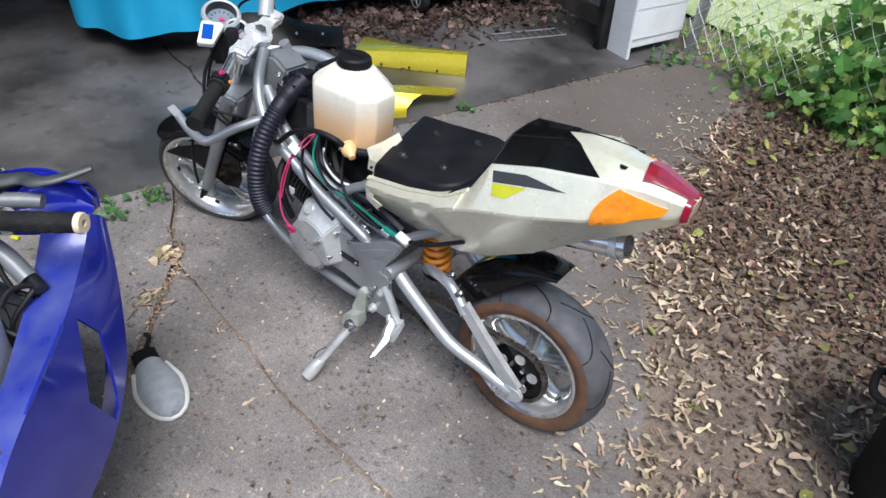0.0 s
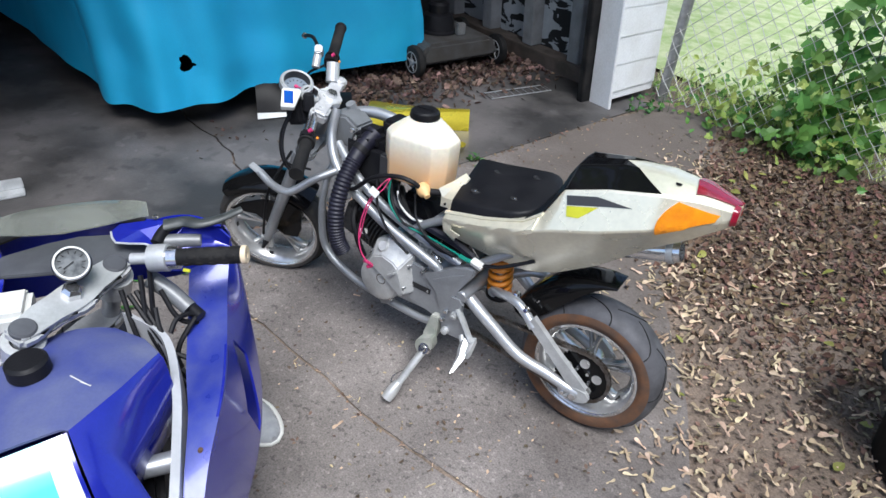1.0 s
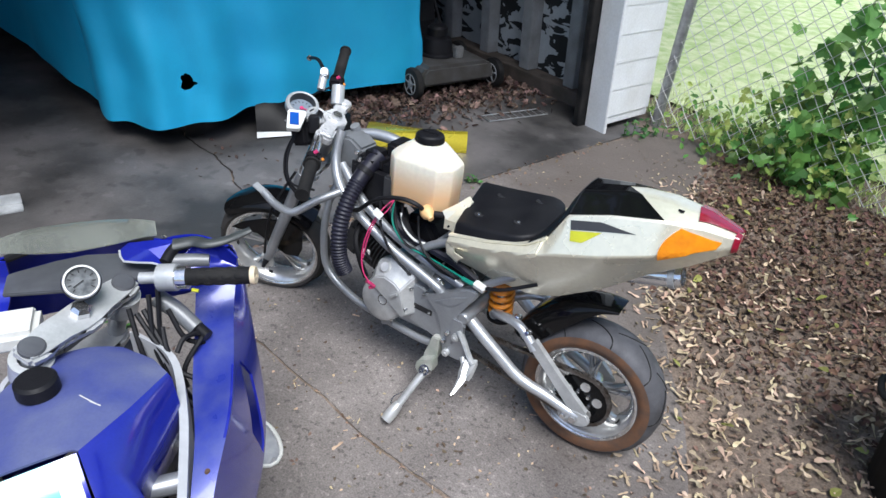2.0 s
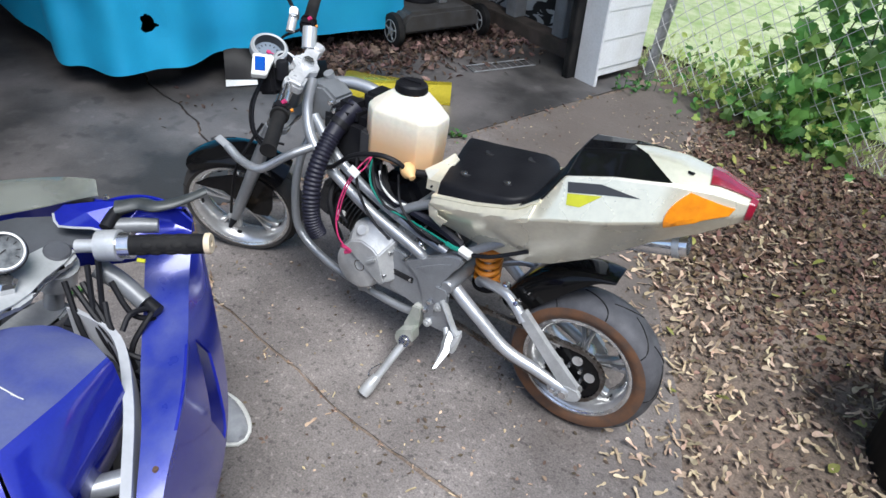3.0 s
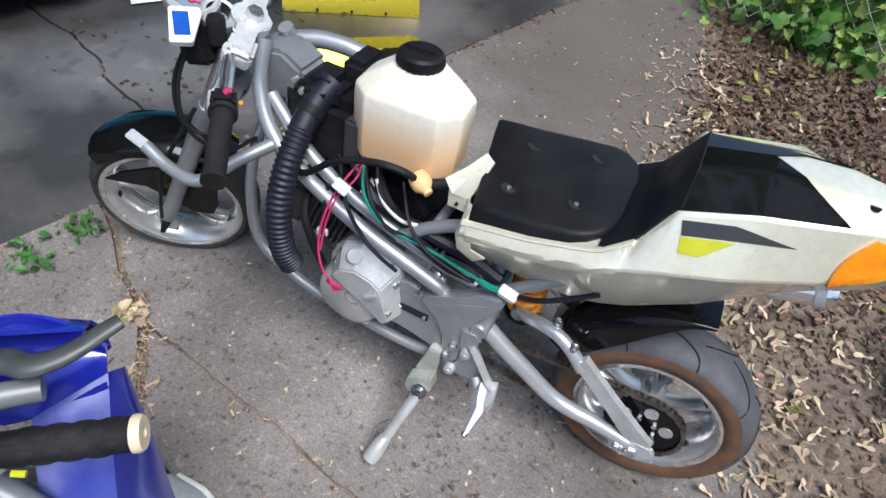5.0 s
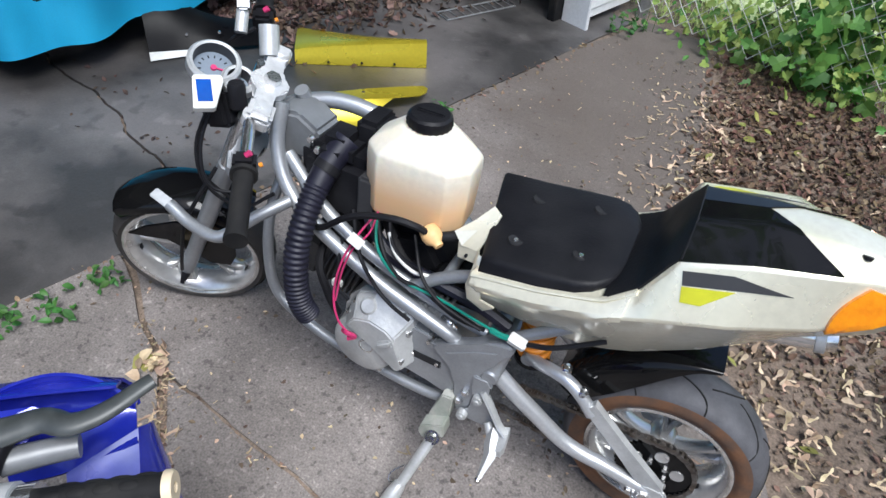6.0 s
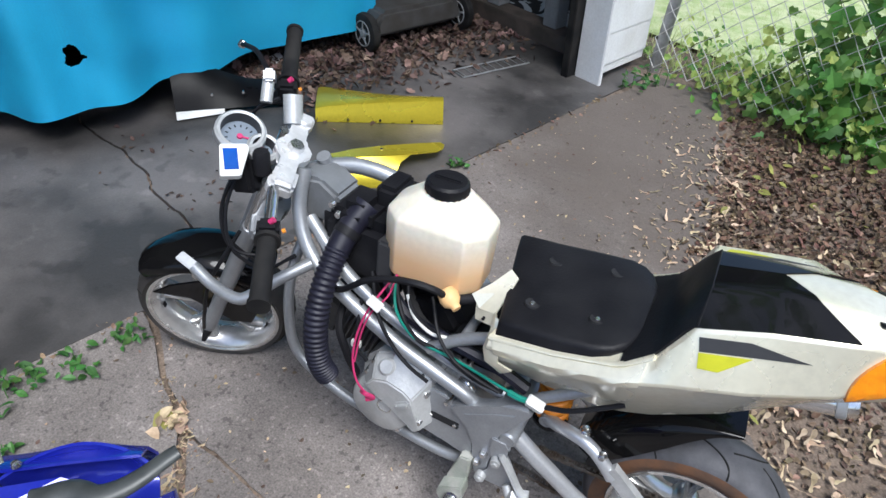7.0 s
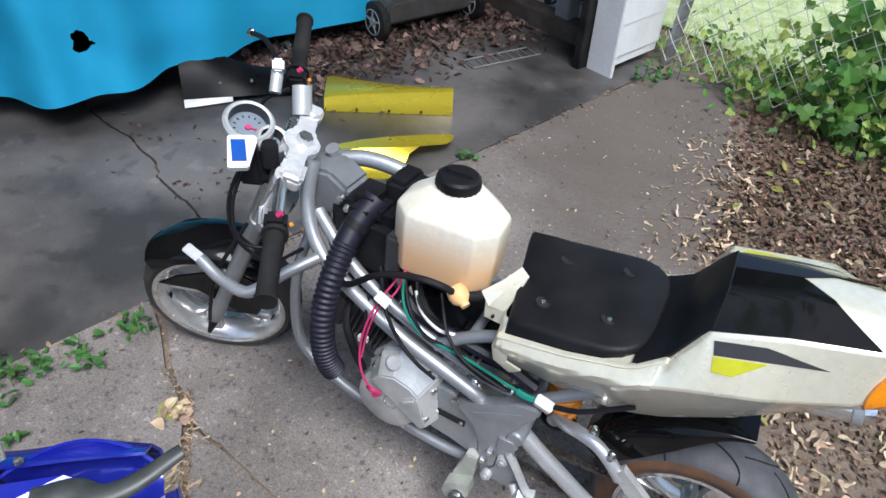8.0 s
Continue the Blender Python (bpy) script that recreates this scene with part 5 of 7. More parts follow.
def fan_sheet(pts, hub, thick=0.003):
    b = bmesh.new()
    vs = [b.verts.new(p) for p in pts]
    c = b.verts.new(hub)
    for k in range(len(vs)):
        b.faces.new((vs[k], vs[(k + 1) % len(vs)], c))
    return shell(b, thick)


part("front_tongue", fan_sheet([(-0.446, -0.062, 0.586), (-0.420, -0.038, 0.606), (-0.398, -0.010, 0.628), (-0.380, -0.020, 0.622), (-0.384, -0.052, 0.604), (-0.392, -0.080, 0.578), (-0.425, -0.073, 0.570)], (-0.408, -0.052, 0.598)), M_PEARL, tail, "pearl white pointed front tongue", angle=20)
part("tongue_tab", fan_sheet([(-0.434, -0.066, 0.572), (-0.392, -0.080, 0.578), (-0.392, -0.088, 0.556), (-0.428, -0.076, 0.546)], (-0.412, -0.078, 0.563)), M_PEARL, tail)
part("tab_screw", lathed([(0, -0.003), (0.003, -0.003), (0.003, 0.002), (0, 0.002)], Matrix.Translation((-0.411, -0.081, 0.560)), 8), M_SATIN, tail)
edge_pts = [((-0.394, -0.078, 0.582), (-0.374, -0.094, 0.580)), ((-0.390, -0.100, 0.562), (-0.366, -0.108, 0.560)), ((-0.390, -0.124, 0.538), (-0.364, -0.124, 0.548)), ((-0.382, -0.126, 0.510), (-0.356, -0.136, 0.528)), ((-0.352, -0.118, 0.488), (-0.330, -0.134, 0.520))]
part("front_edge", shell(lofted([[Vector(a), Vector(a).lerp(Vector(b), 0.5) + Vector((-0.004, -0.004, 0)), Vector(b)] for a, b in edge_pts], closed=False), 0.004), M_PEARL, tail, "pearl white front edge of the tail")
# seat back pad and hump top
rows = []
for k in range(9):
    t = k / 8
    x = -0.172 + 0.080 * t
    rows.append([tail_at(x, s, -1, 0.004) for s in (1.9, 1.5, 1.0, 0.5)] + [tail_at(x, s, 1, 0.004) for s in (0, 0.5, 1.0, 1.5, 1.9)])
part("seat_back", shell(lofted(rows, closed=False), 0.004), M_SATIN, tail, "satin black seat back pad")

# seat pad
secs = []
for x, z, w in ((-0.417, 0.600, 0.109), (-0.415, 0.620, 0.110), (-0.410, 0.6245, 0.111), (-0.370, 0.629, 0.113), (-0.340, 0.632, 0.114), (-0.270, 0.642, 0.117), (-0.215, 0.651, 0.115), (-0.190, 0.654, 0.106), (-0.172, 0.655, 0.090), (-0.160, 0.653, 0.068), (-0.154, 0.645, 0.040)):
    e = 0.066
    top = [(-w - 0.005, z - e), (-w - 0.004, z - 0.010), (-w, z - 0.004), (-w + 0.007, z - 0.0015), (-w * 0.5, z), (0, z), (w * 0.5, z), (w - 0.007, z - 0.0015), (w, z - 0.004), (w + 0.004, z - 0.010), (w + 0.005, z - e)]
    fwd = max(0, min(1, (-0.30 - x) / 0.1))
    secs.append([Vector((x + 0.034 * fwd * (0.068 - y) / 0.15, y, h + 0.10 * (y - 0.10))) for y, h in top])
seat = part("seat", shell(lofted(secs, closed=False), 0.008), M_SATIN, bike, "flat satin black plastic seat base with bolts")
for x, y, z in ((-0.338, -0.060, 0.6325), (-0.230, -0.056, 0.6485), (-0.338, 0.058, 0.6325), (-0.230, 0.068, 0.6485)):
    z += 0.10 * (y - 0.10)
    # black disc on the seat gives the recess its shade
    part("bolt_cup", lathed([(0, 0.0008), (0.0115, 0.0008), (0.0125, 0.0016), (0.0135, 0.0004), (0.0135, -0.003), (0, -0.003)], Matrix.Translation((x, y, z - 0.001)) @ Matrix.Rotation(radians(84), 4, "X"), 22), M_SHADEBLACK, seat, "black disc for the shade in a bolt recess")
    if y < 0:
        part("bolt", lathed([(0, 0.0042), (0.0040, 0.0040), (0.0048, 0.0020), (0.0048, -0.003), (0, -0.003)], Matrix.Translation((x + 0.001, y - 0.003, z)) @ Matrix.Rotation(radians(90), 4, "X"), 10), M_CHROME, seat)

# ---- front end ----
for s in (-1, 1):
    lat = STR @ Vector((0, s * 0.080, 0))
    bot = FRONT + lat - Vector((0, 0, 0.0)) + AXIS * -0.005
    leg = part("fork_leg", tubes(([tuple(bot - AXIS * 0.015), tuple(bot + AXIS * 0.20)], lambda t: 0.0165 + 0.002 * t), seg=18, n=1), M_SILVER, bike, "silver fork leg")
    part("fork_sleeve", tubes(([tuple(bot + AXIS * 0.19), tuple(bot + AXIS * 0.40)], 0.0190), seg=18, n=1), M_SILVER, leg, "silver fork slider")
    part("stanchion", tubes(([tuple(bot + AXIS * 0.39), tuple(bot + AXIS * 0.535)], 0.0165), seg=16, n=1), M_CHROME, leg)
    b = bmesh.new()
    box(b, -0.018, 0.018, -0.012, 0.012, -0.035, 0.02, bevel=0.005, m=Matrix.Translation(bot) @ STR)
    part("axle_clamp", b, M_ALU, leg)
    part("axle_cone", tubes(([tuple(bot + lat.normalized() * 0.012), tuple(bot + lat.normalized() * 0.030 - AXIS * 0.022)], lambda t: 0.011 - 0.006 * t), seg=14, n=1), M_SATIN, leg, "black axle end cone")


def plate(w, z0, z1):
    return slabbed([(-0.020, -w), (0.022, -w), (0.030, -w + 0.03), (0.020, -0.045), (0.038, -0.018), (0.038, 0.018), (0.020, 0.045), (0.030, w - 0.03), (0.022, w), (-0.020, w), (-0.030, 0.05), (-0.026, 0), (-0.030, -0.05)], z0, z1, 0.006)


def yoke_plate(w, z0, z1):
    """A casting with a round lobe at each fork and a larger one at the stem."""
    def half(y):
        lobes = ((-0.86 * w, 0.026), (0.0, 0.033), (0.86 * w, 0.026))
        return max([0.0165] + [math.sqrt(max(0, r * r - (y - c) ** 2)) for c, r in lobes])

    ys = [w * (2 * k / 40 - 1) for k in range(41)]
    return slabbed([(-half(y) - 0.004, y) for y in ys] + [(half(y) - 0.006 * abs(y) / w, y) for y in ys[::-1]], z0, z1, 0.005)


yk = part("top_yoke", yoke_plate(0.112, 0.0, 0.022), M_FOIL, bike, "bright crinkled metal top yoke", m=YOKE)
part("stem_nut", lathed([(0, 0.036), (0.014, 0.036), (0.016, 0.030), (0.016, 0.020), (0.022, 0.019), (0.022, 0.010), (0, 0.010)], Matrix.Rotation(radians(90), 4, "X"), 6), M_CHROME, yk)
for s in (-1, 1):
    part("fork_cap", lathed([(0, 0.030), (0.013, 0.030), (0.016, 0.027), (0.017, 0.020), (0, 0.020)], Matrix.Translation((0.002, s * 0.086, 0)) @ Matrix.Rotation(radians(90), 4, "X"), 20), M_FOIL, yk)
b = bmesh.new()
box(b, -0.024, 0.020, -0.112, -0.062, 0.0205, 0.036, bevel=0.007)
part("bar_riser", b, M_FOIL, yk)
part("lower_yoke", plate(0.104, -0.150, -0.122), M_SILVER, bike, m=YOKE)


def bar(inner, outer, root, right):
    bb = part("handlebar", tubes(([root, inner, outer], 0.0105), seg=14, n=8), M_CHROME, bike, "bright metal handlebar half")
    i, o = Vector(inner), Vector(outer)
    d = (o - i)
    L = d.length
    gp_ = part("grip", tubes(([tuple(i), tuple(o)], 0.0165), seg=20, n=1), M_RUBBER, bb, "black rubber grip")
    part("flange", tubes(([tuple(i - d.normalized() * 0.002), tuple(i + d.normalized() * 0.006)], 0.0225), seg=20, n=1), M_RUBBER, bb)
    part("grip_end", tubes(([tuple(o - d.normalized() * 0.004), tuple(o + d.normalized() * 0.004)], 0.0185), seg=20, n=1), M_RUBBER, bb)
    sw = i - d.normalized() * 0.020
    b = bmesh.new()
    box(b, -0.017, 0.017, -0.019, 0.019, -0.020, 0.020, bevel=0.006, m=Matrix.Translation(sw) @ d.to_track_quat("X", "Z").to_matrix().to_4x4())
    swp = part("switch_box", b, M_SATIN, bb, "black switch housing")
    part("red_switch", tubes(([tuple(sw + Vector((0.004, 0, 0.020))), tuple(sw + Vector((0.010, 0.004, 0.026)))], 0.0055), seg=8), M_REDWIRE, bb, "red switch button")
    part("yellow_switch", tubes(([tuple(sw + Vector((0.022, 0.008, 0.004))), tuple(sw + Vector((0.026, 0.012, 0.006)))], 0.004), seg=8), M_SPRING, bb)
    return bb


bar((-0.762, -0.218, 0.664), (-0.690, -0.330, 0.640), (-0.838, -0.100, 0.700), False)
bar((-0.972, 0.118, 0.768), (-1.058, 0.256, 0.818), (-0.915, 0.070, 0.735), True)
part("bar_clamp", tubes(([(-0.902, 0.040, 0.730), (-0.918, 0.062, 0.778)], 0.019), seg=18, n=1), M_ALU, bike, "bright bar clamp")
b = bmesh.new()
box(b, -0.024, 0.024, -0.011, 0.011, -0.012, 0.012, bevel=0.004, m=Matrix.Translation((-0.972, 0.062, 0.800)) @ pose(0, 0, 0, 0, 35, 125))
lv = part("brake_perch", b, M_SILVER, bike, "bright brake lever perch with fluid cup")
part("perch_stem", tubes(([(-0.958, 0.030, 0.762), (-0.970, 0.055, 0.795)], 0.012), seg=10), M_ALU, lv)
part("lever", tubes(([(-0.968, 0.060, 0.795), (-1.005, 0.090, 0.805), (-1.055, 0.125, 0.812), (-1.110, 0.160, 0.800), (-1.145, 0.184, 0.788)], 0.0055), seg=8), M_SATIN, lv, "curved black brake lever")
part("lever_ball", lathed([(0, -0.010), (0.006, -0.008), (0.010, 0), (0.006, 0.008), (0, 0.010)], Matrix.Translation((-1.147, 0.186, 0.787)), 14), M_CHROME, lv)

# instruments
GF = Vector((0.42, -0.22, 0.88)).normalized()
gm = Matrix.Translation((-0.946, -0.060, 0.738)) @ GF.to_track_quat("Z", "Y").to_matrix().to_4x4()


def dial(parent, m, r, big):
    """A deep bright ring with a recessed pale face, marks and a red needle."""
    up = m @ Matrix.Rotation(radians(90), 4, "X")
    part("bezel", lathed([(r - 0.003, 0.010), (r + 0.002, 0.011), (r + 0.007, 0.006), (r + 0.008, -0.010), (r, -0.024), (r * 0.8, -0.030), (0.002, -0.030), (0.002, -0.016), (r - 0.004, -0.016)], up, 44, closed=True), M_ALU, parent, "bright round bezel")
    part("well", lathed([(r - 0.0035, 0.0085), (r - 0.003, 0.009), (r - 0.003, -0.0150), (r - 0.0045, -0.0150)], up, 44, closed=True), M_GREYDEC, parent, "dark inner ring")
    part("dial_face", lathed([(0, -0.0140), (r - 0.0045, -0.0140), (r - 0.0045, -0.0155), (0, -0.0155)], up, 44), M_DIAL, parent, "pale grey dial face")
    n = 11 if big else 5
    for k in range(n):
        a = radians(220 - 260 * k / (n - 1))
        b = bmesh.new()
        box(b, r * 0.55, r * 0.68, -0.0011, 0.0011, -0.0142, -0.0130, m=m @ Matrix.Rotation(a, 4, "Z"))
        part("tick_mark", b, M_SATIN, parent, smooth=False)
    b = bmesh.new()
    box(b, -0.005, r * 0.46, -0.0016, 0.0016, -0.0125, -0.0110, m=m @ Matrix.Rotation(radians(-35 if big else 20), 4, "Z"))
    part("needle", b, M_REDWIRE, parent, "red needle")
    part("needle_hub", lathed([(0, -0.0095), (r * 0.13, -0.0100), (r * 0.15, -0.0140), (0, -0.0140)], up, 18), M_REDWIRE, parent)


ins = new("instrument_cluster")
ins.parent = bike
tagged(ins, "bright round dials with a small blue display")
dial(ins, gm, 0.040, True)
dial(ins, gm @ Matrix.Translation((0.028, -0.042, -0.004)), 0.024, False)
b = bmesh.new()
lm = Matrix.Translation((-0.915, -0.124, 0.722)) @ Vector((0.40, -0.30, 0.86)).to_track_quat("Z", "Y").to_matrix().to_4x4() @ Matrix.Rotation(radians(-8), 4, "Z")
slab(b, [(-0.021, -0.034), (0.015, -0.034), (0.034, 0.022), (0.030, 0.032), (-0.017, 0.032)], -0.016, 0.0, 0.002)
bmesh.ops.transform(b, matrix=lm, verts=b.verts)
part("display_frame", b, M_WHITEPL, ins, "white display frame")
b = bmesh.new()
box(b, -0.0125, 0.0125, -0.022, 0.022, -0.002, 0.0012, bevel=0.0005, m=lm)
part("display", b, M_LCD, ins, "blue display screen")
part("bracket", slabbed([(-0.955, 0.620), (-0.965, 0.700), (-0.905, 0.715), (-0.890, 0.640)], -0.100, -0.030, 0.01, axis="y"), M_SATIN, ins)
part("ignition_lock", lathed([(0, 0.016), (0.013, 0.016), (0.016, 0.010), (0.016, -0.03), (0, -0.03)], Matrix.Translation((-0.885, -0.078, 0.712)) @ Matrix.Rotation(radians(90), 4, "X"), 20), M_SATIN, ins)

# front fender in the wheel's own frame
prof = [(-0.060, 0.172), (-0.061, 0.184), (-0.054, 0.195), (-0.030, 0.203), (0, 0.206), (0.030, 0.203), (0.054, 0.195), (0.061, 0.184), (0.060, 0.172)]
ff = part("front_fender", shell(arc_fender(Vector((0, 0, 0)), prof, radians(134), radians(42), 26, lambda t: (0.86 + 0.22 * min(1, t * 4), 0.003 + 0.008 * (2 * t - 1) ** 2)), 0.003), M_GLOSSBLACK, bike, "gloss black front fender", m=WHEEL_F)
for s in (-1, 1):
    fl = slabbed([(-0.118, 0.098), (-0.070, 0.128), (0.000, 0.150), (0.090, 0.150), (0.128, 0.120), (0.118, 0.040), (0.100, 0.004), (0.055, 0.008), (0.034, 0.030), (-0.030, 0.088), (-0.075, 0.092)], s * 0.060 - 0.002, s * 0.070 + 0.002, 0.0015, axis="y")
    part("fender_flank", fl, M_GLOSSBLACK, ff)
stay = part("fairing_stay", tubes(([(-0.955, -0.206, 0.510), (-0.905, -0.212, 0.492), (-0.850, -0.214, 0.488), (-0.825, -0.200, 0.498), (-0.790, -0.165, 0.528), (-0.750, -0.115, 0.552)], 0.0115), n=8), M_SILVER, bike, "bent silver fairing stay tube")
b = bmesh.new()
box(b, -0.026, 0.012, -0.010, 0.010, -0.003, 0.003, bevel=0.002, m=Matrix.Translation((-0.968, -0.205, 0.514)) @ pose(0, 0, 0, 20, 20, 0))
part("tab", b, M_SILVER, stay)

# wiring and lines
W = [
    ("red_wire", [(-0.585, -0.060, 0.575), (-0.592, -0.112, 0.566), (-0.612, -0.150, 0.510), (-0.618, -0.172, 0.440), (-0.602, -0.184, 0.385), (-0.572, -0.182, 0.350)], 0.0022, M_REDWIRE),
    ("red_wire", [(-0.590, -0.070, 0.580), (-0.580, -0.120, 0.560), (-0.598, -0.146, 0.530), (-0.610, -0.160, 0.480), (-0.612, -0.176, 0.420)], 0.0018, M_REDWIRE),
    ("red_wire", [(-0.592, -0.178, 0.352), (-0.578, -0.186, 0.360), (-0.568, -0.176, 0.346), (-0.580, -0.182, 0.340)], 0.005, M_REDWIRE),
    ("fuel_line", [(-0.715, -0.105, 0.505), (-0.677, -0.120, 0.526), (-0.630, -0.122, 0.570), (-0.586, -0.120, 0.594), (-0.535, -0.118, 0.608), (-0.500, -0.108, 0.602), (-0.485, -0.096, 0.588)], 0.0064, M_SATIN),
    ("green_wire", [(-0.600, -0.060, 0.580), (-0.570, -0.110, 0.530), (-0.535, -0.118, 0.490), (-0.500, -0.112, 0.470), (-0.440, -0.108, 0.462), (-0.370, -0.115, 0.458), (-0.310, -0.116, 0.448)], 0.0028, M_GREENWIRE),
    ("green_wire", [(-0.330, -0.117, 0.452), (-0.312, -0.117, 0.449), (-0.296, -0.114, 0.447)], 0.0062, M_GREENWIRE),
    ("black_wire", [(-0.610, -0.050, 0.570), (-0.560, -0.105, 0.520), (-0.520, -0.115, 0.480), (-0.470, -0.105, 0.462), (-0.400, -0.112, 0.440), (-0.340, -0.120, 0.448)], 0.0042, M_SATIN),
    ("black_wire", [(-0.590, -0.030, 0.580), (-0.545, -0.095, 0.530), (-0.480, -0.090, 0.478), (-0.430, -0.100, 0.448), (-0.360, -0.098, 0.425)], 0.0036, M_SATIN),
    ("white_wire", [(-0.560, -0.085, 0.545), (-0.535, -0.100, 0.515), (-0.500, -0.098, 0.490), (-0.470, -0.090, 0.487)], 0.0035, M_WHITEPL),
    ("black_wire", [(-0.264, -0.110, 0.446), (-0.215, -0.105, 0.462), (-0.140, -0.080, 0.500)], 0.0050, M_SATIN),
    ("wiring_loom", [(-0.640, -0.040, 0.560), (-0.595, -0.072, 0.520), (-0.539, -0.084, 0.488), (-0.445, -0.085, 0.474), (-0.363, -0.086, 0.462), (-0.305, -0.084, 0.440)], 0.0115, M_HOSE),
    ("wiring_loom", [(-0.600, -0.020, 0.520), (-0.540, -0.050, 0.462), (-0.457, -0.052, 0.440), (-0.371, -0.052, 0.427), (-0.310, -0.050, 0.404)], 0.0130, M_SATIN),
    ("black_wire", [(-0.660, -0.070, 0.520), (-0.640, -0.120, 0.470), (-0.630, -0.140, 0.420), (-0.600, -0.150, 0.405)], 0.0040, M_SATIN),
    ("black_wire", [(-0.650, -0.060, 0.540), (-0.600, -0.118, 0.500), (-0.560, -0.128, 0.450), (-0.520, -0.135, 0.425), (-0.480, -0.130, 0.400)], 0.0038, M_SATIN),
    ("black_wire", [(-0.520, -0.060, 0.540), (-0.480, -0.105, 0.500), (-0.440, -0.118, 0.470), (-0.390, -0.122, 0.455), (-0.345, -0.124, 0.448)], 0.0034, M_SATIN),
    ("breather_hose", [(-0.700, -0.020, 0.500), (-0.690, -0.110, 0.440), (-0.660, -0.130, 0.380), (-0.640, -0.120, 0.320)], 0.0085, M_SATIN),
    ("control_cable", [(-0.930, -0.085, 0.690), (-0.955, -0.120, 0.600), (-0.935, -0.130, 0.520), (-0.880, -0.100, 0.470), (-0.830, -0.060, 0.500)], 0.0038, M_SATIN),
    ("control_cable", [(-0.920, -0.095, 0.695), (-0.930, -0.135, 0.610), (-0.905, -0.150, 0.540), (-0.850, -0.110, 0.520)], 0.0035, M_SATIN),
    ("control_cable", [(-0.935, -0.075, 0.690), (-0.975, -0.090, 0.600), (-0.965, -0.105, 0.520), (-0.915, -0.080, 0.455)], 0.0035, M_SATIN),
    ("speedometer_cable", [(-0.915, -0.120, 0.560), (-0.965, -0.165, 0.440), (-1.010, -0.150, 0.320), (-1.055, -0.118, 0.225)], 0.0042, M_SATIN),
    ("throttle_cable", [(-0.940, 0.050, 0.770), (-0.985, 0.020, 0.730), (-0.960, 0.010, 0.640), (-0.860, 0.030, 0.600)], 0.0035, M_SATIN),
]
for name, pts, r, m_ in W:
    part(name, tubes((pts, r), seg=7, n=8), m_, bike)
b = bmesh.new()
box(b, -0.017, 0.017, -0.010, 0.010, -0.008, 0.008, bevel=0.002, m=Matrix.Translation((-0.279, -0.112, 0.446)) @ pose(0, 0, 0, 20, 14, 0))
part("connector", b, M_WHITEPL, bike, "white wiring connector")
b = bmesh.new()
box(b, -0.014, 0.014, -0.002, 0.002, -0.010, 0.010, bevel=0.001, m=Matrix.Translation((-0.590, -0.150, 0.556)) @ pose(0, 0, 0, -30, 25, 0))
part("wire_tag", b, M_WHITEPL, bike, "white paper wire tag")
b = bmesh.new()
box(b, -0.010, 0.010, -0.006, 0.006, -0.008, 0.008, bevel=0.002, m=Matrix.Translation((-0.645, -0.118, 0.400)))
part("connector", b, M_WHITEPL, bike)

# ---- plastic jug used as a fuel tank ----
liquid_line(M_JUG, 0.108, (0.74, 0.49, 0.27))
JM = BIKE @ pose(-0.538, -0.014, 0.566, 0, 0, 4)
jug = thing("fuel_jug", "translucent white plastic jug half full of amber fuel", "jug", JM)


def jug_ring(z, w, d, c):
    return [Vector(p) for p in ((-w, -d + c, z), (-w + c, -d, z), (w - c, -d, z), (w, -d + c, z), (w, d - c, z), (w - c, d, z), (-w + c, d, z), (-w, d - c, z))]


body = lofted([jug_ring(0.0, 0.082, 0.052, 0.027), jug_ring(0.008, 0.094, 0.063, 0.031), jug_ring(0.105, 0.097, 0.065, 0.033), jug_ring(0.1277, 0.096, 0.064, 0.033), jug_ring(0.1428, 0.082, 0.056, 0.030), jug_ring(0.1714, 0.044, 0.040, 0.018), jug_ring(0.1764, 0.033, 0.033, 0.019), jug_ring(0.1848, 0.031, 0.031, 0.018)])
jb = part("jug_body", body, M_JUG, jug, angle=60)
bv = jb.modifiers.new("edges", "BEVEL")
bv.width, bv.segments, bv.limit_method, bv.angle_limit = 0.009, 3, "ANGLE", radians(12)
cap = bmesh.new()
lathe(cap, [(0, 0.197), (0.033, 0.197), (0.0375, 0.193), (0.0395, 0.179), (0.037, 0.175), (0, 0.175)], Matrix.Rotation(radians(90), 4, "X"), 44)
for v in cap.verts:
    a = math.atan2(v.co.y, v.co.x)
    if v.co.z < 0.194 and (v.co.x ** 2 + v.co.y ** 2) > 0.03 ** 2:
        v.co.xy *= 1 + 0.02 * math.cos(a * 22)
cp = part("cap", cap, M_SATIN, jug, "ribbed black screw cap")
b = bmesh.new()
box(b, -0.026, 0.026, -0.005, 0.005, 0.195, 0.2015, bevel=0.003)
part("cap_grip", b, M_SATIN, cp)
part("fuel_bulb", lathed([(0, -0.026), (0.008, -0.025), (0.009, -0.018), (0.017, -0.010), (0.019, 0.002), (0.016, 0.014), (0.008, 0.018), (0, 0.018)], Matrix.Translation((0.055, -0.076, 0.012)) @ pose(0, 0, 0, 20, 0, 60), 20), M_CREAM, jug, "cream rubber fuel bulb")
part("outlet", tubes(([(0.070, -0.070, 0.010), (0.092, -0.050, 0.006)], 0.009), seg=12), M_SATIN, jug)

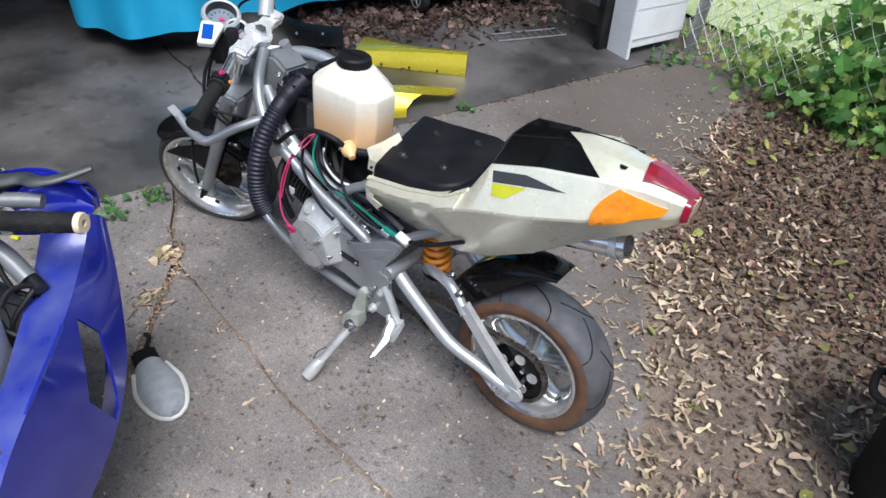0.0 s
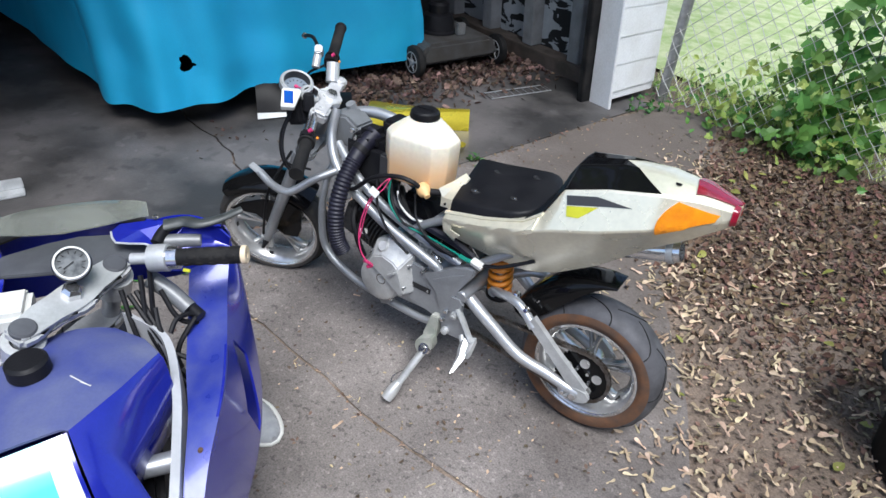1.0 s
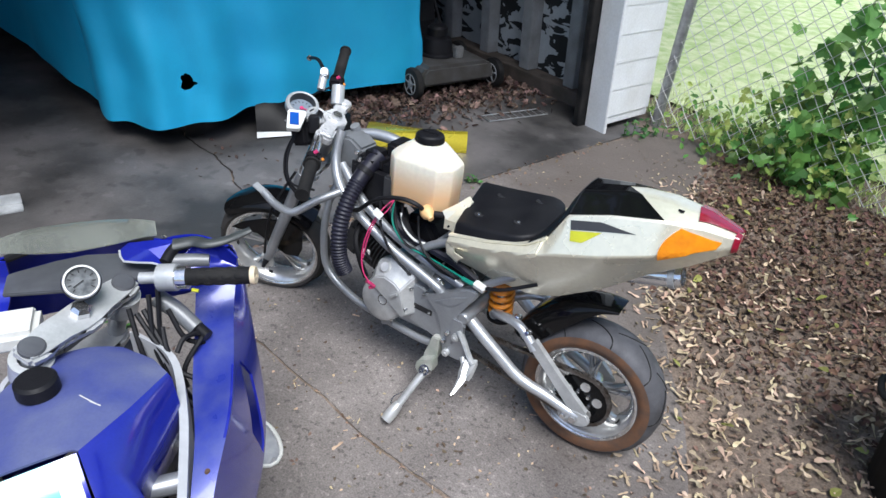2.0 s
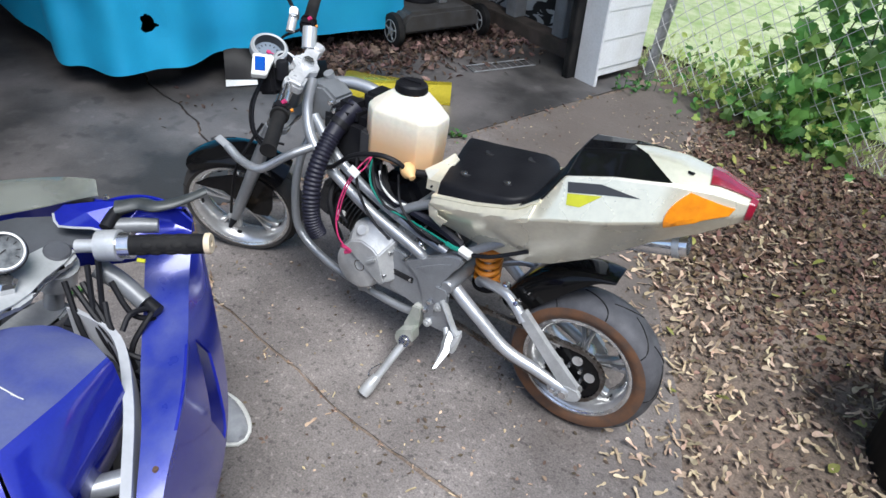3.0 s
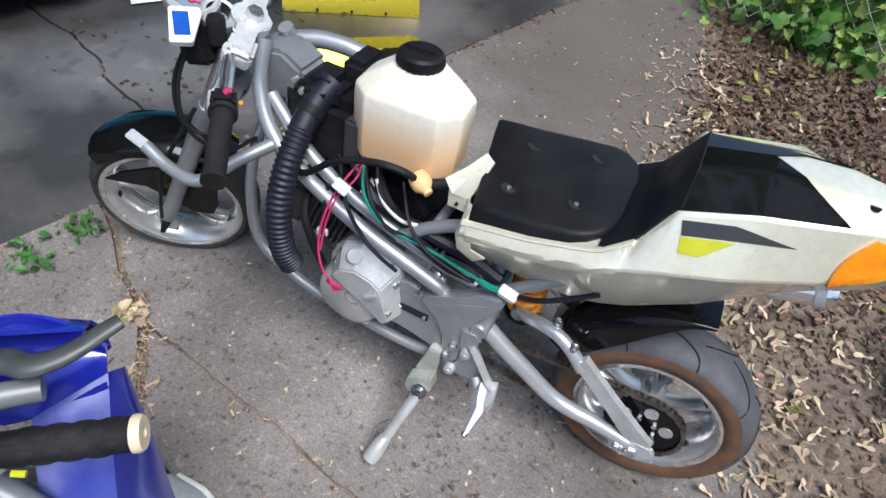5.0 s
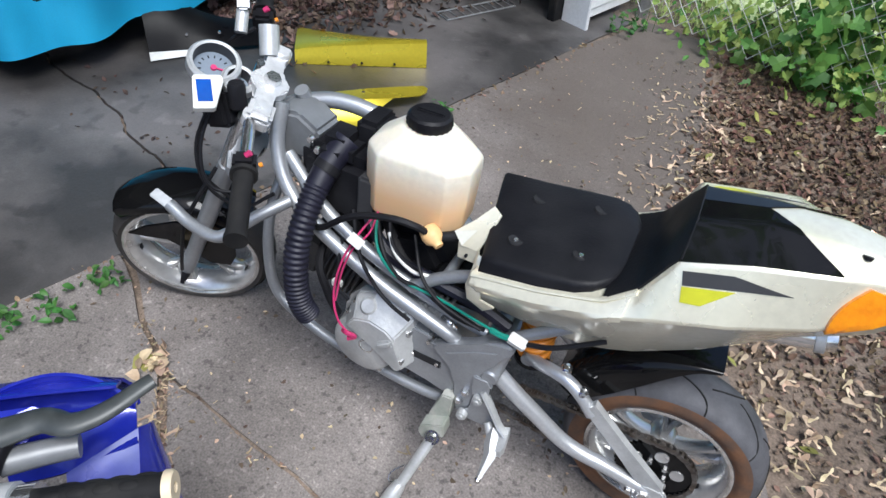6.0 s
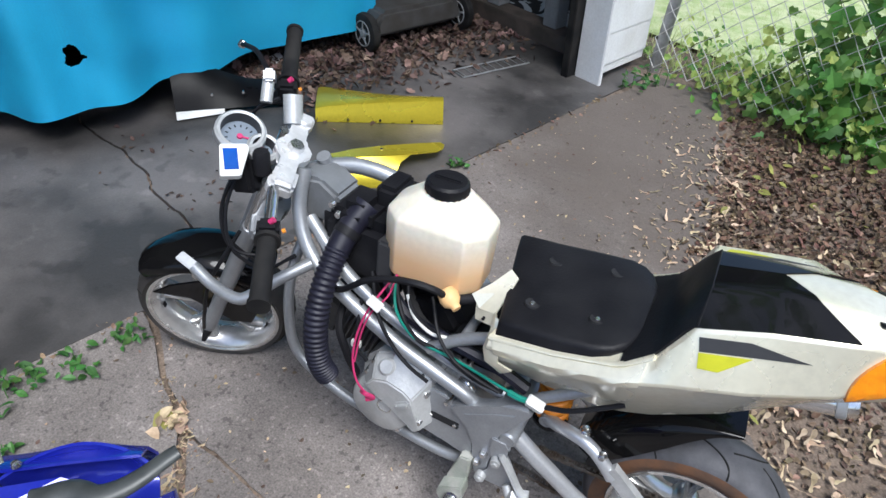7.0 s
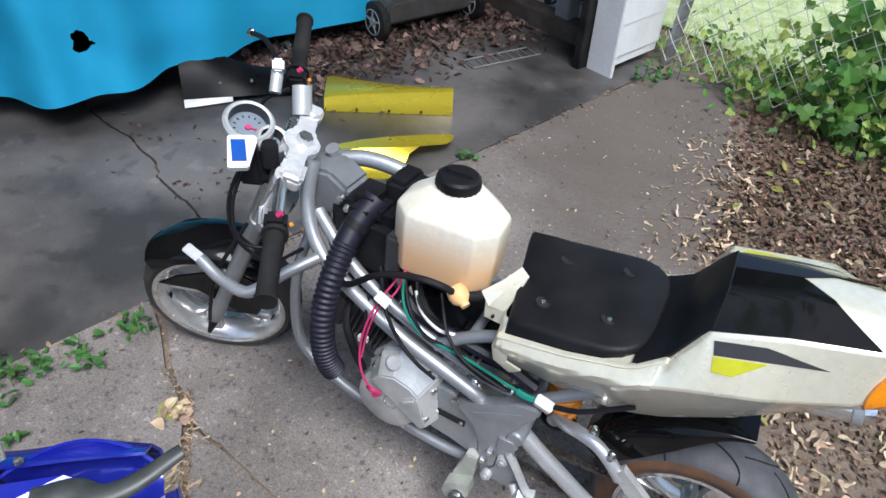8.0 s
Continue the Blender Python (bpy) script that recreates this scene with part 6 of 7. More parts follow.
# ---- the blue motorcycle: x to its rear, y to its right ----
M_BLUE = mat("metallic blue paint", (0.013, 0.018, 0.30), 0.16, 0.2, color2=(0.020, 0.030, 0.36), scale=7, fine=220, bump=0.06, bump_scale=30, coat=0.7, rough_var=0.10)
M_BLUEDUST = mat("dusty blue paint", (0.050, 0.066, 0.26), 0.42, 0.08, lo=0.30, hi=0.75, detail=12.0, color2=(0.145, 0.162, 0.27), scale=11, fine=200, bump=0.10, bump_scale=60, coat=0.0, rough_var=0.14, spec=0.35)
M_BLUESCUFF = mat("scuffed blue paint", (0.026, 0.040, 0.29), 0.30, 0.1, lo=0.40, hi=0.75, detail=12.0, color2=(0.10, 0.118, 0.30), scale=13, fine=220, bump=0.10, bump_scale=60, coat=0.3, rough_var=0.12)
M_SCREEN = mat("smoky clear plastic", (0.36, 0.375, 0.335), 0.20, bump=0.02, trans=0.60)
M_LENS = mat("clear lens plastic", (0.74, 0.76, 0.79), 0.16, color2=(0.6, 0.62, 0.66), scale=40, bump=0.7, bump_scale=60, trans=0.45, coat=0.5)
M_DASH = mat("dusty grey plastic", (0.085, 0.09, 0.10), 0.6, color2=(0.05, 0.052, 0.06), scale=12, bump=0.2)
M_SPAR = mat("pale grey paint", (0.52, 0.53, 0.55), 0.4, 0.15, color2=(0.42, 0.43, 0.45), scale=10, bump=0.1)
M_DIALPALE = mat("glazed grey dial", (0.050, 0.055, 0.060), 0.6, color2=(0.17, 0.18, 0.185), scale=70, bump=0.3, bump_scale=90, spec=0.15)
M_LEVER = mat("worn dark grey lever paint", (0.036, 0.040, 0.040), 0.42, 0.1, color2=(0.065, 0.07, 0.068), scale=40, bump=0.15)
M_BARWOOD = mat("bare bar end", (0.80, 0.66, 0.46), 0.5, bump=0.1)
BANG = math.degrees(math.atan2(-0.572, 0.82))
BLUE = pose(-0.67, -0.93, 0, 0, 0, BANG)
BINV = BLUE.inverted()
blue = thing("blue_motorcycle", "dusty metallic blue faired motorcycle with bars turned", "motorcycle", BLUE)


def wb(*p):
    return tuple(BINV @ Vector(p))


def ring(x, prof):
    """A closed section at x from half a profile of (y, z), mirrored."""
    return [Vector((x, y, z)) for y, z in prof] + [Vector((x, -y, z)) for y, z in prof[::-1]]


# fuel tank: a dusty top inside a chevron crease, steep glossy flanks
top = [(0.045, 0.060, 0.060, 0.605, 0.618), (0.100, 0.110, 0.110, 0.612, 0.634), (0.153, 0.132, 0.132, 0.622, 0.645), (0.230, 0.078, 0.126, 0.636, 0.655), (0.312, 0.010, 0.120, 0.650, 0.656)]
rows = [[Vector((x - 0.18 * min(0, f) * max(0, x - 0.2), (r if f > 0 else l) * f, e + (c - e) * (1 - f * f))) for f in (-1, -0.66, -0.33, 0, 0.33, 0.66, 1)] for x, r, l, e, c in top]
tank = part("fuel_tank", shell(lofted(rows, closed=False), 0.004), M_BLUEDUST, blue, "dusty blue tank top with a sharp crease")
for s in (-1, 1):
    rows = []
    for x, r, l, e, c in [*top, (0.392, 0.034, 0.120, 0.560, 0.560)]:
        y = r if s > 0 else l
        k = max(0, (x - 0.153)) * 0.30
        rows.append([Vector((x, s * y, e)), Vector((x + 0.004, s * (y + 0.006 + k * 0.3), e - 0.012)), Vector((x + 0.010, s * (y + 0.012 + k), e - 0.075)), Vector((x + 0.010, s * (y + 0.006 + k), e - 0.160)), Vector((x, s * (y * 0.7 + k), e - 0.200))])
    part("tank_flank", shell(lofted(rows, closed=False), 0.003), M_BLUE, tank, "glossy dark blue tank flank")
# the rear facet's reflection is painted on as white and cyan areas
M_CYANREFLECT = mat("painted cyan reflection", (0.10, 0.62, 0.75), 0.2, color2=(0.16, 0.68, 0.80), scale=6, bump=0.04, coat=0.6)
M_WHITEREFLECT = mat("painted white reflection", (0.82, 0.83, 0.84), 0.2, color2=(0.76, 0.78, 0.80), scale=6, bump=0.04, coat=0.6)
ridge, foot = (Vector((0.314, 0.008, 0.649)), Vector((0.336, -0.120, 0.640))), (Vector((0.394, 0.032, 0.558)), Vector((0.412, -0.118, 0.556)))
for a, b, m_, lab in ((0, 0.04, M_BLUE, ""), (0.04, 0.24, M_WHITEREFLECT, "tank rear with a painted white reflection"), (0.24, 1, M_CYANREFLECT, "tank rear with a painted cyan reflection")):
    rows = [[ridge[0].lerp(ridge[1], u).lerp(foot[0].lerp(foot[1], u), v) + Vector((0.006, 0, 0.006)) * math.sin(math.pi * v) for v in (0, 0.04, 0.08, 0.3, 0.5, 0.7, 1)] for u in (a, (a + b) / 2, b)]
    part("tank_rear", shell(lofted(rows, closed=False), 0.003), m_, tank, lab)
part("tank_cap", lathed([(0, 0.020), (0.026, 0.020), (0.031, 0.015), (0.032, -0.006), (0, -0.006)], Matrix.Translation((0.167, -0.052, 0.655)) @ Matrix.Rotation(radians(90), 4, "X"), 28), M_SATIN, tank, "black tank cap")
# pale scuffs on the tank top
for k, (x, y, a, L) in enumerate(((0.215, 0.020, 40, 0.040), (0.226, 0.030, 46, 0.022))):
    b = bmesh.new()
    box(b, -L / 2, L / 2, -0.0008, 0.0008, 0, 0.0008, m=Matrix.Translation((x, y, 0.6545 - abs(y) * 0.06)) @ pose(0, 0, 0, 0, -4, a))
    part("scuff", b, M_WHITEPL, tank, smooth=False)


# side fairing: an upper strip inside the crease and an outer face with an opening
def fairing(s):
    C = [(-0.115, 0.280, 0.622), (-0.050, 0.262, 0.575), (0.090, 0.243, 0.556), (0.213, 0.222, 0.552), (0.320, 0.180, 0.500), (0.420, 0.148, 0.430)]
    I = [(-0.105, 0.196, 0.600), (-0.020, 0.182, 0.560), (0.110, 0.165, 0.530), (0.225, 0.160, 0.530), (0.330, 0.140, 0.490), (0.425, 0.118, 0.420)]
    L = [(-0.140, 0.296, 0.590), (-0.070, 0.300, 0.480), (0.040, 0.298, 0.380), (0.150, 0.272, 0.320), (0.270, 0.215, 0.260), (0.380, 0.170, 0.220)]
    B = [(-0.140, 0.270, 0.540), (-0.060, 0.260, 0.400), (0.050, 0.240, 0.290), (0.160, 0.210, 0.220), (0.280, 0.160, 0.190), (0.390, 0.130, 0.180)]
    f = lambda P: [Vector((x, s * y, z)) for x, y, z in smooth_path(P, 6)]
    c, i, l, b_ = f(C), f(I), f(L), f(B)
    bm = bmesh.new()
    loft(bm, [[q.lerp(p, t) for t in (0, 0.25, 0.5, 0.75, 1)] for p, q in zip(c, i)], closed=False)
    fr = part("side_fairing", shell(bm, 0.004), M_BLUESCUFF, blue, "scuffed blue side fairing")
    bm = bmesh.new()
    n = 12
    u0, u1 = 11, 17
    rows = []
    for k, (p, q) in enumerate(zip(c, l)):
        f_ = min(1, max(0, (k - u0) / (u1 - u0)))
        v0, v1 = 0.14 + 0.40 * f_, 0.50 + 0.46 * min(1, f_ * 1.3)
        vs = [v0 * t / 4 for t in range(4)] + [v0 + (v1 - v0) * t / 4 for t in range(4)] + [v1 + (1 - v1) * t / 4 for t in range(5)]
        rows.append([p.lerp(q, v) + Vector((0, s * 0.004 * math.sin(math.pi * v), 0)) for v in vs])
    loft(bm, rows, closed=False)
    bm.faces.ensure_lookup_table()
    kill = [fc for k, fc in enumerate(bm.faces) if u0 <= k // n < u1 and 4 <= k % n < 8]
    bmesh.ops.delete(bm, geom=kill, context="FACES")
    part("outer_face", shell(bm, 0.005), M_BLUE, fr, "glossy blue outer fairing face with an opening")
    bm = bmesh.new()
    loft(bm, [[p.lerp(q, t) for t in (0, 0.33, 0.66, 1)] for p, q in zip(l, b_)], closed=False)
    part("lower_face", shell(bm, 0.004), M_BLUE, fr)
    p = c[22].lerp(i[22], 0.45)
    part("bolt", lathed([(0, -0.003), (0.004, -0.002), (0.005, 0.003), (0, 0.003)], Matrix.Translation(p) @ Matrix.Rotation(radians(-100), 4, "X"), 12), M_RUST, fr, "rusty bolt head")
    return fr


both(fairing)


# nose cowl and screen
def cowl():
    rim = [(-0.150, 0.272, 0.668), (-0.165, 0.200, 0.680), (-0.180, 0.125, 0.690), (-0.205, 0.060, 0.700), (-0.215, 0.0, 0.702)]
    mid = [(-0.172, 0.288, 0.632), (-0.205, 0.235, 0.640), (-0.215, 0.170, 0.645), (-0.235, 0.090, 0.645), (-0.260, 0.0, 0.645)]
    low = [(-0.165, 0.288, 0.600), (-0.210, 0.240, 0.540), (-0.235, 0.170, 0.500), (-0.270, 0.090, 0.480), (-0.300, 0.0, 0.470)]

    def full(P):
        q = smooth_path(P, 4)
        return q + [Vector((v.x, -v.y, v.z)) for v in q[-2::-1]]

    a, m_, l = full(rim), full(mid), full(low)
    rows = [[p, p.lerp(q, 0.5) + Vector((-0.006, 0, 0.006)), q, q.lerp(r, 0.5) + Vector((-0.004, 0, 0)), r] for p, q, r in zip(a, m_, l)]
    c = part("nose_cowl", shell(lofted(rows, closed=False), 0.004), M_BLUE, blue, "glossy blue nose cowl")
    top = [(-0.183, 0.137, 0.692), (-0.160, 0.112, 0.705), (-0.112, 0.066, 0.728), (-0.080, 0.0, 0.742)]
    base = [(-0.187, 0.138, 0.688), (-0.207, 0.105, 0.694), (-0.228, 0.055, 0.700), (-0.236, 0.0, 0.702)]
    t, b_ = full(top), full(base)
    rows = [[q.lerp(p, k / 4) + Vector((-0.022 * math.sin(math.pi * k / 4), 0, 0.022 * math.sin(math.pi * k / 4))) for k in range(5)] for p, q in zip(t, b_)]
    sc_ = part("windscreen", shell(lofted(rows, closed=False), 0.003), M_SCREEN, c, "smoky clear plastic windscreen")
    sc_.visible_shadow = False
    part("dash_edge", tubes(([(-0.176, 0.130, 0.684), (-0.200, 0.06, 0.692), (-0.208, 0.0, 0.695), (-0.200, -0.06, 0.692), (-0.176, -0.130, 0.684)], 0.008), seg=8), M_SATIN, c)
    dash = [(-0.176, 0.135), (-0.178, 0.120), (-0.203, 0.055), (-0.212, 0.0)]
    dash = dash + [(x, -y) for x, y in dash[-2::-1]] + [(-0.110, -0.135), (-0.090, 0.0), (-0.110, 0.135)]
    part("dash_panel", slabbed(dash, 0.642, 0.650, 0.002), M_DASH, c, "dark dash panel behind the screen")
    for x, y, z in ((-0.176, 0.150, 0.690), (-0.205, 0.075, 0.703), (-0.205, -0.075, 0.703), (-0.176, -0.150, 0.690)):
        part("screen_screw", lathed([(0, -0.006), (0.004, -0.005), (0.006, 0), (0, 0)], Matrix.Translation((x, y, z)) @ Matrix.Rotation(radians(-90), 4, "X"), 10), M_CHROME, c)
    # each corner is a blue bowl between the cowl's rim and the side fairing
    rim2 = smooth_path([(-0.172, 0.128, 0.682), (-0.186, 0.170, 0.684), (-0.186, 0.215, 0.680), (-0.168, 0.255, 0.668), (-0.140, 0.288, 0.640)], 4)
    deep = smooth_path([(-0.118, 0.140, 0.596), (-0.112, 0.175, 0.592), (-0.108, 0.205, 0.594), (-0.104, 0.240, 0.604), (-0.100, 0.276, 0.614)], 4)
    for s in (-1, 1):
        rows = [[Vector((p.x, s * p.y, p.z)).lerp(Vector((q.x, s * q.y, q.z)), t) + Vector((-0.030 * math.sin(math.pi * t), 0, -0.020 * math.sin(math.pi * t))) for t in (0, 0.2, 0.4, 0.6, 0.8, 1)] for p, q in zip(rim2, deep)]
        part("corner_bowl", shell(lofted(rows, closed=False), 0.004), M_BLUE, c, "glossy blue bowl-shaped cowl corner")


cowl()
# faceted blue panel with a pale scuffed edge where the screen meets the cowl corner
P = [(-0.147, 0.068, 0.690), (-0.154, 0.086, 0.700), (-0.143, 0.133, 0.706), (-0.128, 0.195, 0.706), (-0.121, 0.207, 0.700), (-0.079, 0.157, 0.676), (-0.101, 0.125, 0.680), (-0.126, 0.074, 0.676)]
b = bmesh.new()
vs = [b.verts.new(p) for p in P]
mid_ = b.verts.new(((P[1][0] + P[5][0]) / 2, (P[1][1] + P[5][1]) / 2, 0.703))
for k in range(len(vs)):
    b.faces.new((vs[k], vs[(k + 1) % len(vs)], mid_))
part("corner_facet", shell(b, 0.004), M_BLUE, blue, "blue faceted fairing corner with a scuffed edge", angle=8)
part("facet_edge", tubes(([P[5], P[6], P[7], P[0]], 0.0022), seg=6, n=2), M_SPAR, blue)

# steering: yoke, gauge, clip-on bars
TURN = Matrix.Translation((0.004, 0.0, 0.655)) @ Matrix.Rotation(radians(47), 4, "Z") @ Matrix.Rotation(radians(20), 4, "Y")
yk = part("top_yoke", plate(0.122, -0.008, 0.014), M_ALU, blue, "dull cast aluminium top yoke", m=TURN)
part("stem_nut", lathed([(0, 0.032), (0.012, 0.032), (0.018, 0.026), (0.018, 0.014), (0.024, 0.013), (0.024, 0.0), (0, 0.0)], Matrix.Rotation(radians(90), 4, "X"), 6), M_CHROME, yk, "bright stem nut")
for s in (-1, 1):
    part("fork_cap", lathed([(0, 0.018), (0.018, 0.018), (0.021, 0.015), (0.021, 0.0), (0, 0.0)], Matrix.Translation((0.0, s * 0.100, 0)) @ Matrix.Rotation(radians(90), 4, "X"), 24), M_DASH, yk, "dark grey fork cap")
    part("bar_clamp", lathed([(0.021, -0.018), (0.034, -0.018), (0.034, -0.060), (0.021, -0.060)], Matrix.Translation((0.0, s * 0.100, 0)) @ Matrix.Rotation(radians(90), 4, "X"), 24, closed=True), M_ALU, yk)
    part("fork_leg", tubes(([(0, s * 0.10, 0.0), (0, s * 0.10, -0.25), (0, s * 0.10, -0.50)], lambda t: 0.017 + 0.006 * (t > 0.45)), seg=16), M_SILVER, yk)
part("lower_yoke", plate(0.118, -0.16, -0.130), M_ALU, blue, "dull cast lower yoke", m=TURN)
gz = Matrix.Translation(wb(-0.665, -0.915, 0.725)) @ Vector(BINV.to_3x3() @ Vector((0.62, -0.25, 0.62))).to_track_quat("Z", "Y").to_matrix().to_4x4()
gau = new("speedometer")
gau.parent = blue
tagged(gau, "round bright-rimmed speedometer in a black cup")
part("bezel", lathed([(0.026, 0.004), (0.0285, 0.004), (0.030, 0.0), (0.030, -0.008), (0.026, -0.004)], gz @ Matrix.Rotation(radians(90), 4, "X"), 40, closed=True), M_WHITEPL, gau, "pale round bezel")
part("dial_face", lathed([(0, -0.002), (0.027, -0.002), (0.027, -0.004), (0, -0.004)], gz @ Matrix.Rotation(radians(90), 4, "X"), 40), M_DIALPALE, gau, "pale dial face")
for k in range(9):
    a = radians(220 - 260 * k / 8)
    b = bmesh.new()
    box(b, 0.0165, 0.0225, -0.0008, 0.0008, -0.0022, -0.0012, m=gz @ Matrix.Rotation(a, 4, "Z"))
    part("tick_mark", b, M_SATIN, gau, smooth=False)
b = bmesh.new()
box(b, -0.004, 0.016, -0.001, 0.001, -0.0014, -0.0004, m=gz @ Matrix.Rotation(radians(205), 4, "Z"))
part("needle", b, M_SATIN, gau, smooth=False)
part("cup", lathed([(0, -0.060), (0.022, -0.060), (0.032, -0.010), (0.030, -0.004), (0, -0.006)], gz @ Matrix.Rotation(radians(90), 4, "X"), 32), M_SATIN, gau)


def clip_on(i, o, flip):
    i, o = Vector(i), Vector(o)
    d = (o - i).normalized()
    h = part("handlebar", tubes(([tuple(i - d * 0.05), tuple(o)], 0.011), seg=14, n=1), M_ALU, blue, "clip-on handlebar")
    L = (o - i).length
    part("grip", tubes(([tuple(i + d * 0.04), tuple(o)], lambda t: 0.0165), seg=22, n=1), M_RUBBER, h, "black rubber grip with oval pads")
    q = d.to_track_quat("X", "Z").to_matrix().to_4x4()
    for row in range(6):
        for k in range(4):
            a = 2 * math.pi * row / 6
            m = Matrix.Translation(i + d * (0.055 + 0.024 * k + (0.012 if row % 2 else 0))) @ q @ Matrix.Rotation(a, 4, "X") @ Matrix.Translation((0, 0, 0.0158)) @ Matrix.Diagonal((1.0, 0.55, 0.22, 1))
            b = bmesh.new()
            bmesh.ops.create_uvsphere(b, u_segments=10, v_segments=6, radius=0.0105, matrix=m)
            part("grip_pad", b, M_RUBBER, h)
    part("collar", tubes(([tuple(i + d * 0.018), tuple(i + d * 0.040)], 0.0225), seg=22, n=1), M_CHROME, h, "bright throttle collar")
    part("housing", tubes(([tuple(i - d * 0.014), tuple(i + d * 0.020)], 0.026), seg=18, n=1), M_ALU, h, "grey cast throttle housing")
    part("bar_end", lathed([(0.006, 0.0), (0.006, 0.005), (0.016, 0.005), (0.018, 0.002), (0.018, -0.004), (0.006, -0.004)], Matrix.Translation(o) @ d.to_track_quat("Y", "Z").to_matrix().to_4x4(), 24, closed=True), M_BARWOOD, h, "pale worn grip end with a hole")
    return h


hb = clip_on(wb(-0.612, -0.788, 0.688), wb(-0.480, -0.696, 0.703), False)
part("perch", tubes(([wb(-0.640, -0.770, 0.700), wb(-0.650, -0.738, 0.712), wb(-0.640, -0.712, 0.716)], 0.0105), seg=10), M_SATIN, hb, "black brake lever perch")
part("brake_lever", tubes(([wb(-0.655, -0.735, 0.716), wb(-0.629, -0.708, 0.722), wb(-0.603, -0.700, 0.724), wb(-0.587, -0.683, 0.726), wb(-0.576, -0.661, 0.729), wb(-0.569, -0.638, 0.732), wb(-0.563, -0.623, 0.735)], lambda t: 0.0175 - 0.0085 * t ** 0.6), seg=12, flat=0.6), M_LEVER, hb, "long dark grey brake lever")
part("master_cylinder", tubes(([wb(-0.648, -0.752, 0.690), wb(-0.622, -0.722, 0.688), wb(-0.600, -0.700, 0.686)], lambda t: 0.0145 - 0.002 * t), seg=14), M_GREYPAINT, hb, "grey cast master cylinder")
part("yellow_tag", tubes(([wb(-0.565, -0.772, 0.672), wb(-0.554, -0.766, 0.671)], 0.0035), seg=6, n=1), M_YELLOW, hb)
clip_on(wb(-0.775, -1.060, 0.640), wb(-0.735, -1.195, 0.630), True)
for k, pts in enumerate(([(-0.630, -0.800, 0.66), (-0.600, -0.830, 0.58), (-0.560, -0.850, 0.52), (-0.530, -0.840, 0.44)], [(-0.640, -0.815, 0.65), (-0.590, -0.850, 0.56), (-0.555, -0.835, 0.47), (-0.540, -0.800, 0.40)],
                         [(-0.610, -0.800, 0.62), (-0.570, -0.800, 0.57), (-0.545, -0.770, 0.545), (-0.530, -0.762, 0.50), (-0.535, -0.790, 0.42)], [(-0.655, -0.85, 0.63), (-0.60, -0.87, 0.55), (-0.56, -0.86, 0.46)],
                         [(-0.643, -0.844, 0.620), (-0.595, -0.847, 0.580), (-0.543, -0.847, 0.540), (-0.509, -0.830, 0.520)],
                         [(-0.596, -0.826, 0.600), (-0.567, -0.842, 0.570), (-0.530, -0.847, 0.530), (-0.522, -0.851, 0.490)],
                         [(-0.546, -0.773, 0.575), (-0.543, -0.799, 0.560), (-0.541, -0.827, 0.535), (-0.536, -0.848, 0.490)],
                         [(-0.552, -0.833, 0.565), (-0.559, -0.811, 0.580), (-0.556, -0.788, 0.580), (-0.548, -0.774, 0.575)],
                         [(-0.643, -0.829, 0.620), (-0.579, -0.841, 0.570), (-0.538, -0.843, 0.530), (-0.524, -0.842, 0.500)])):
    part("control_cable", tubes(([wb(*p) for p in pts], 0.0050), seg=7, n=8), M_SATIN, blue, "black control cable")
part("cable_plug", tubes(([wb(-0.565, -0.771, 0.578), wb(-0.541, -0.770, 0.570)], 0.012), seg=10, n=1), M_SATIN, blue, "black cable connector")
part("ignition_horn", tubes(([wb(-0.649, -0.793, 0.625), wb(-0.612, -0.781, 0.605), wb(-0.566, -0.775, 0.580)], lambda t: 0.018 - 0.002 * t), seg=16), M_GREYPAINT, blue, "grey bar bracket")
b = bmesh.new()
box(b, -0.05, 0.035, -0.045, 0.045, -0.02, 0.02, bevel=0.01, m=Matrix.Translation(wb(-0.735, -1.02, 0.640)))
part("white_reservoir", b, M_WHITEPL, blue, "white plastic bottle behind the cowl")

# frame spars, engine, seat, tail and wheels
for s in (-1, 1):
    spar = [[Vector((x, s * y, z + h)) for y, h in ((y0 - 0.006, 0.035), (y0 + 0.008, 0.030), (y0 + 0.010, -0.035), (y0 - 0.006, -0.040))] for x, y0, z in smooth_path([(-0.01, 0.075, 0.560), (0.050, 0.136, 0.535), (0.170, 0.146, 0.515), (0.300, 0.134, 0.490), (0.430, 0.112, 0.440)], 6)]
    part("frame_spar", lofted(spar), M_SPAR, blue, "pale grey frame spar")
    part("seat_rail", tubes(([(0.36, s * 0.09, 0.42), (0.60, s * 0.075, 0.52), (0.90, s * 0.05, 0.62)], 0.012)), M_SILVER, blue)
    part("swingarm_arm", tubes(([(0.40, s * 0.085, 0.31), (0.60, s * 0.105, 0.27), (0.80, s * 0.105, 0.235)], 0.018)), M_SILVER, blue)
b = bmesh.new()
slab(b, [(0.02, 0.22), (0.04, 0.36), (0.16, 0.42), (0.32, 0.40), (0.40, 0.30), (0.34, 0.20), (0.10, 0.18)], -0.10, 0.10, 0.015, axis="y")
part("engine", b, M_SATIN, blue, "dark engine block behind the fairing")
part("frame_stub", tubes(([(0.27, 0.075, 0.48), (0.27, 0.135, 0.48)], 0.018), seg=18), M_SILVER, blue, "grey tube stub")
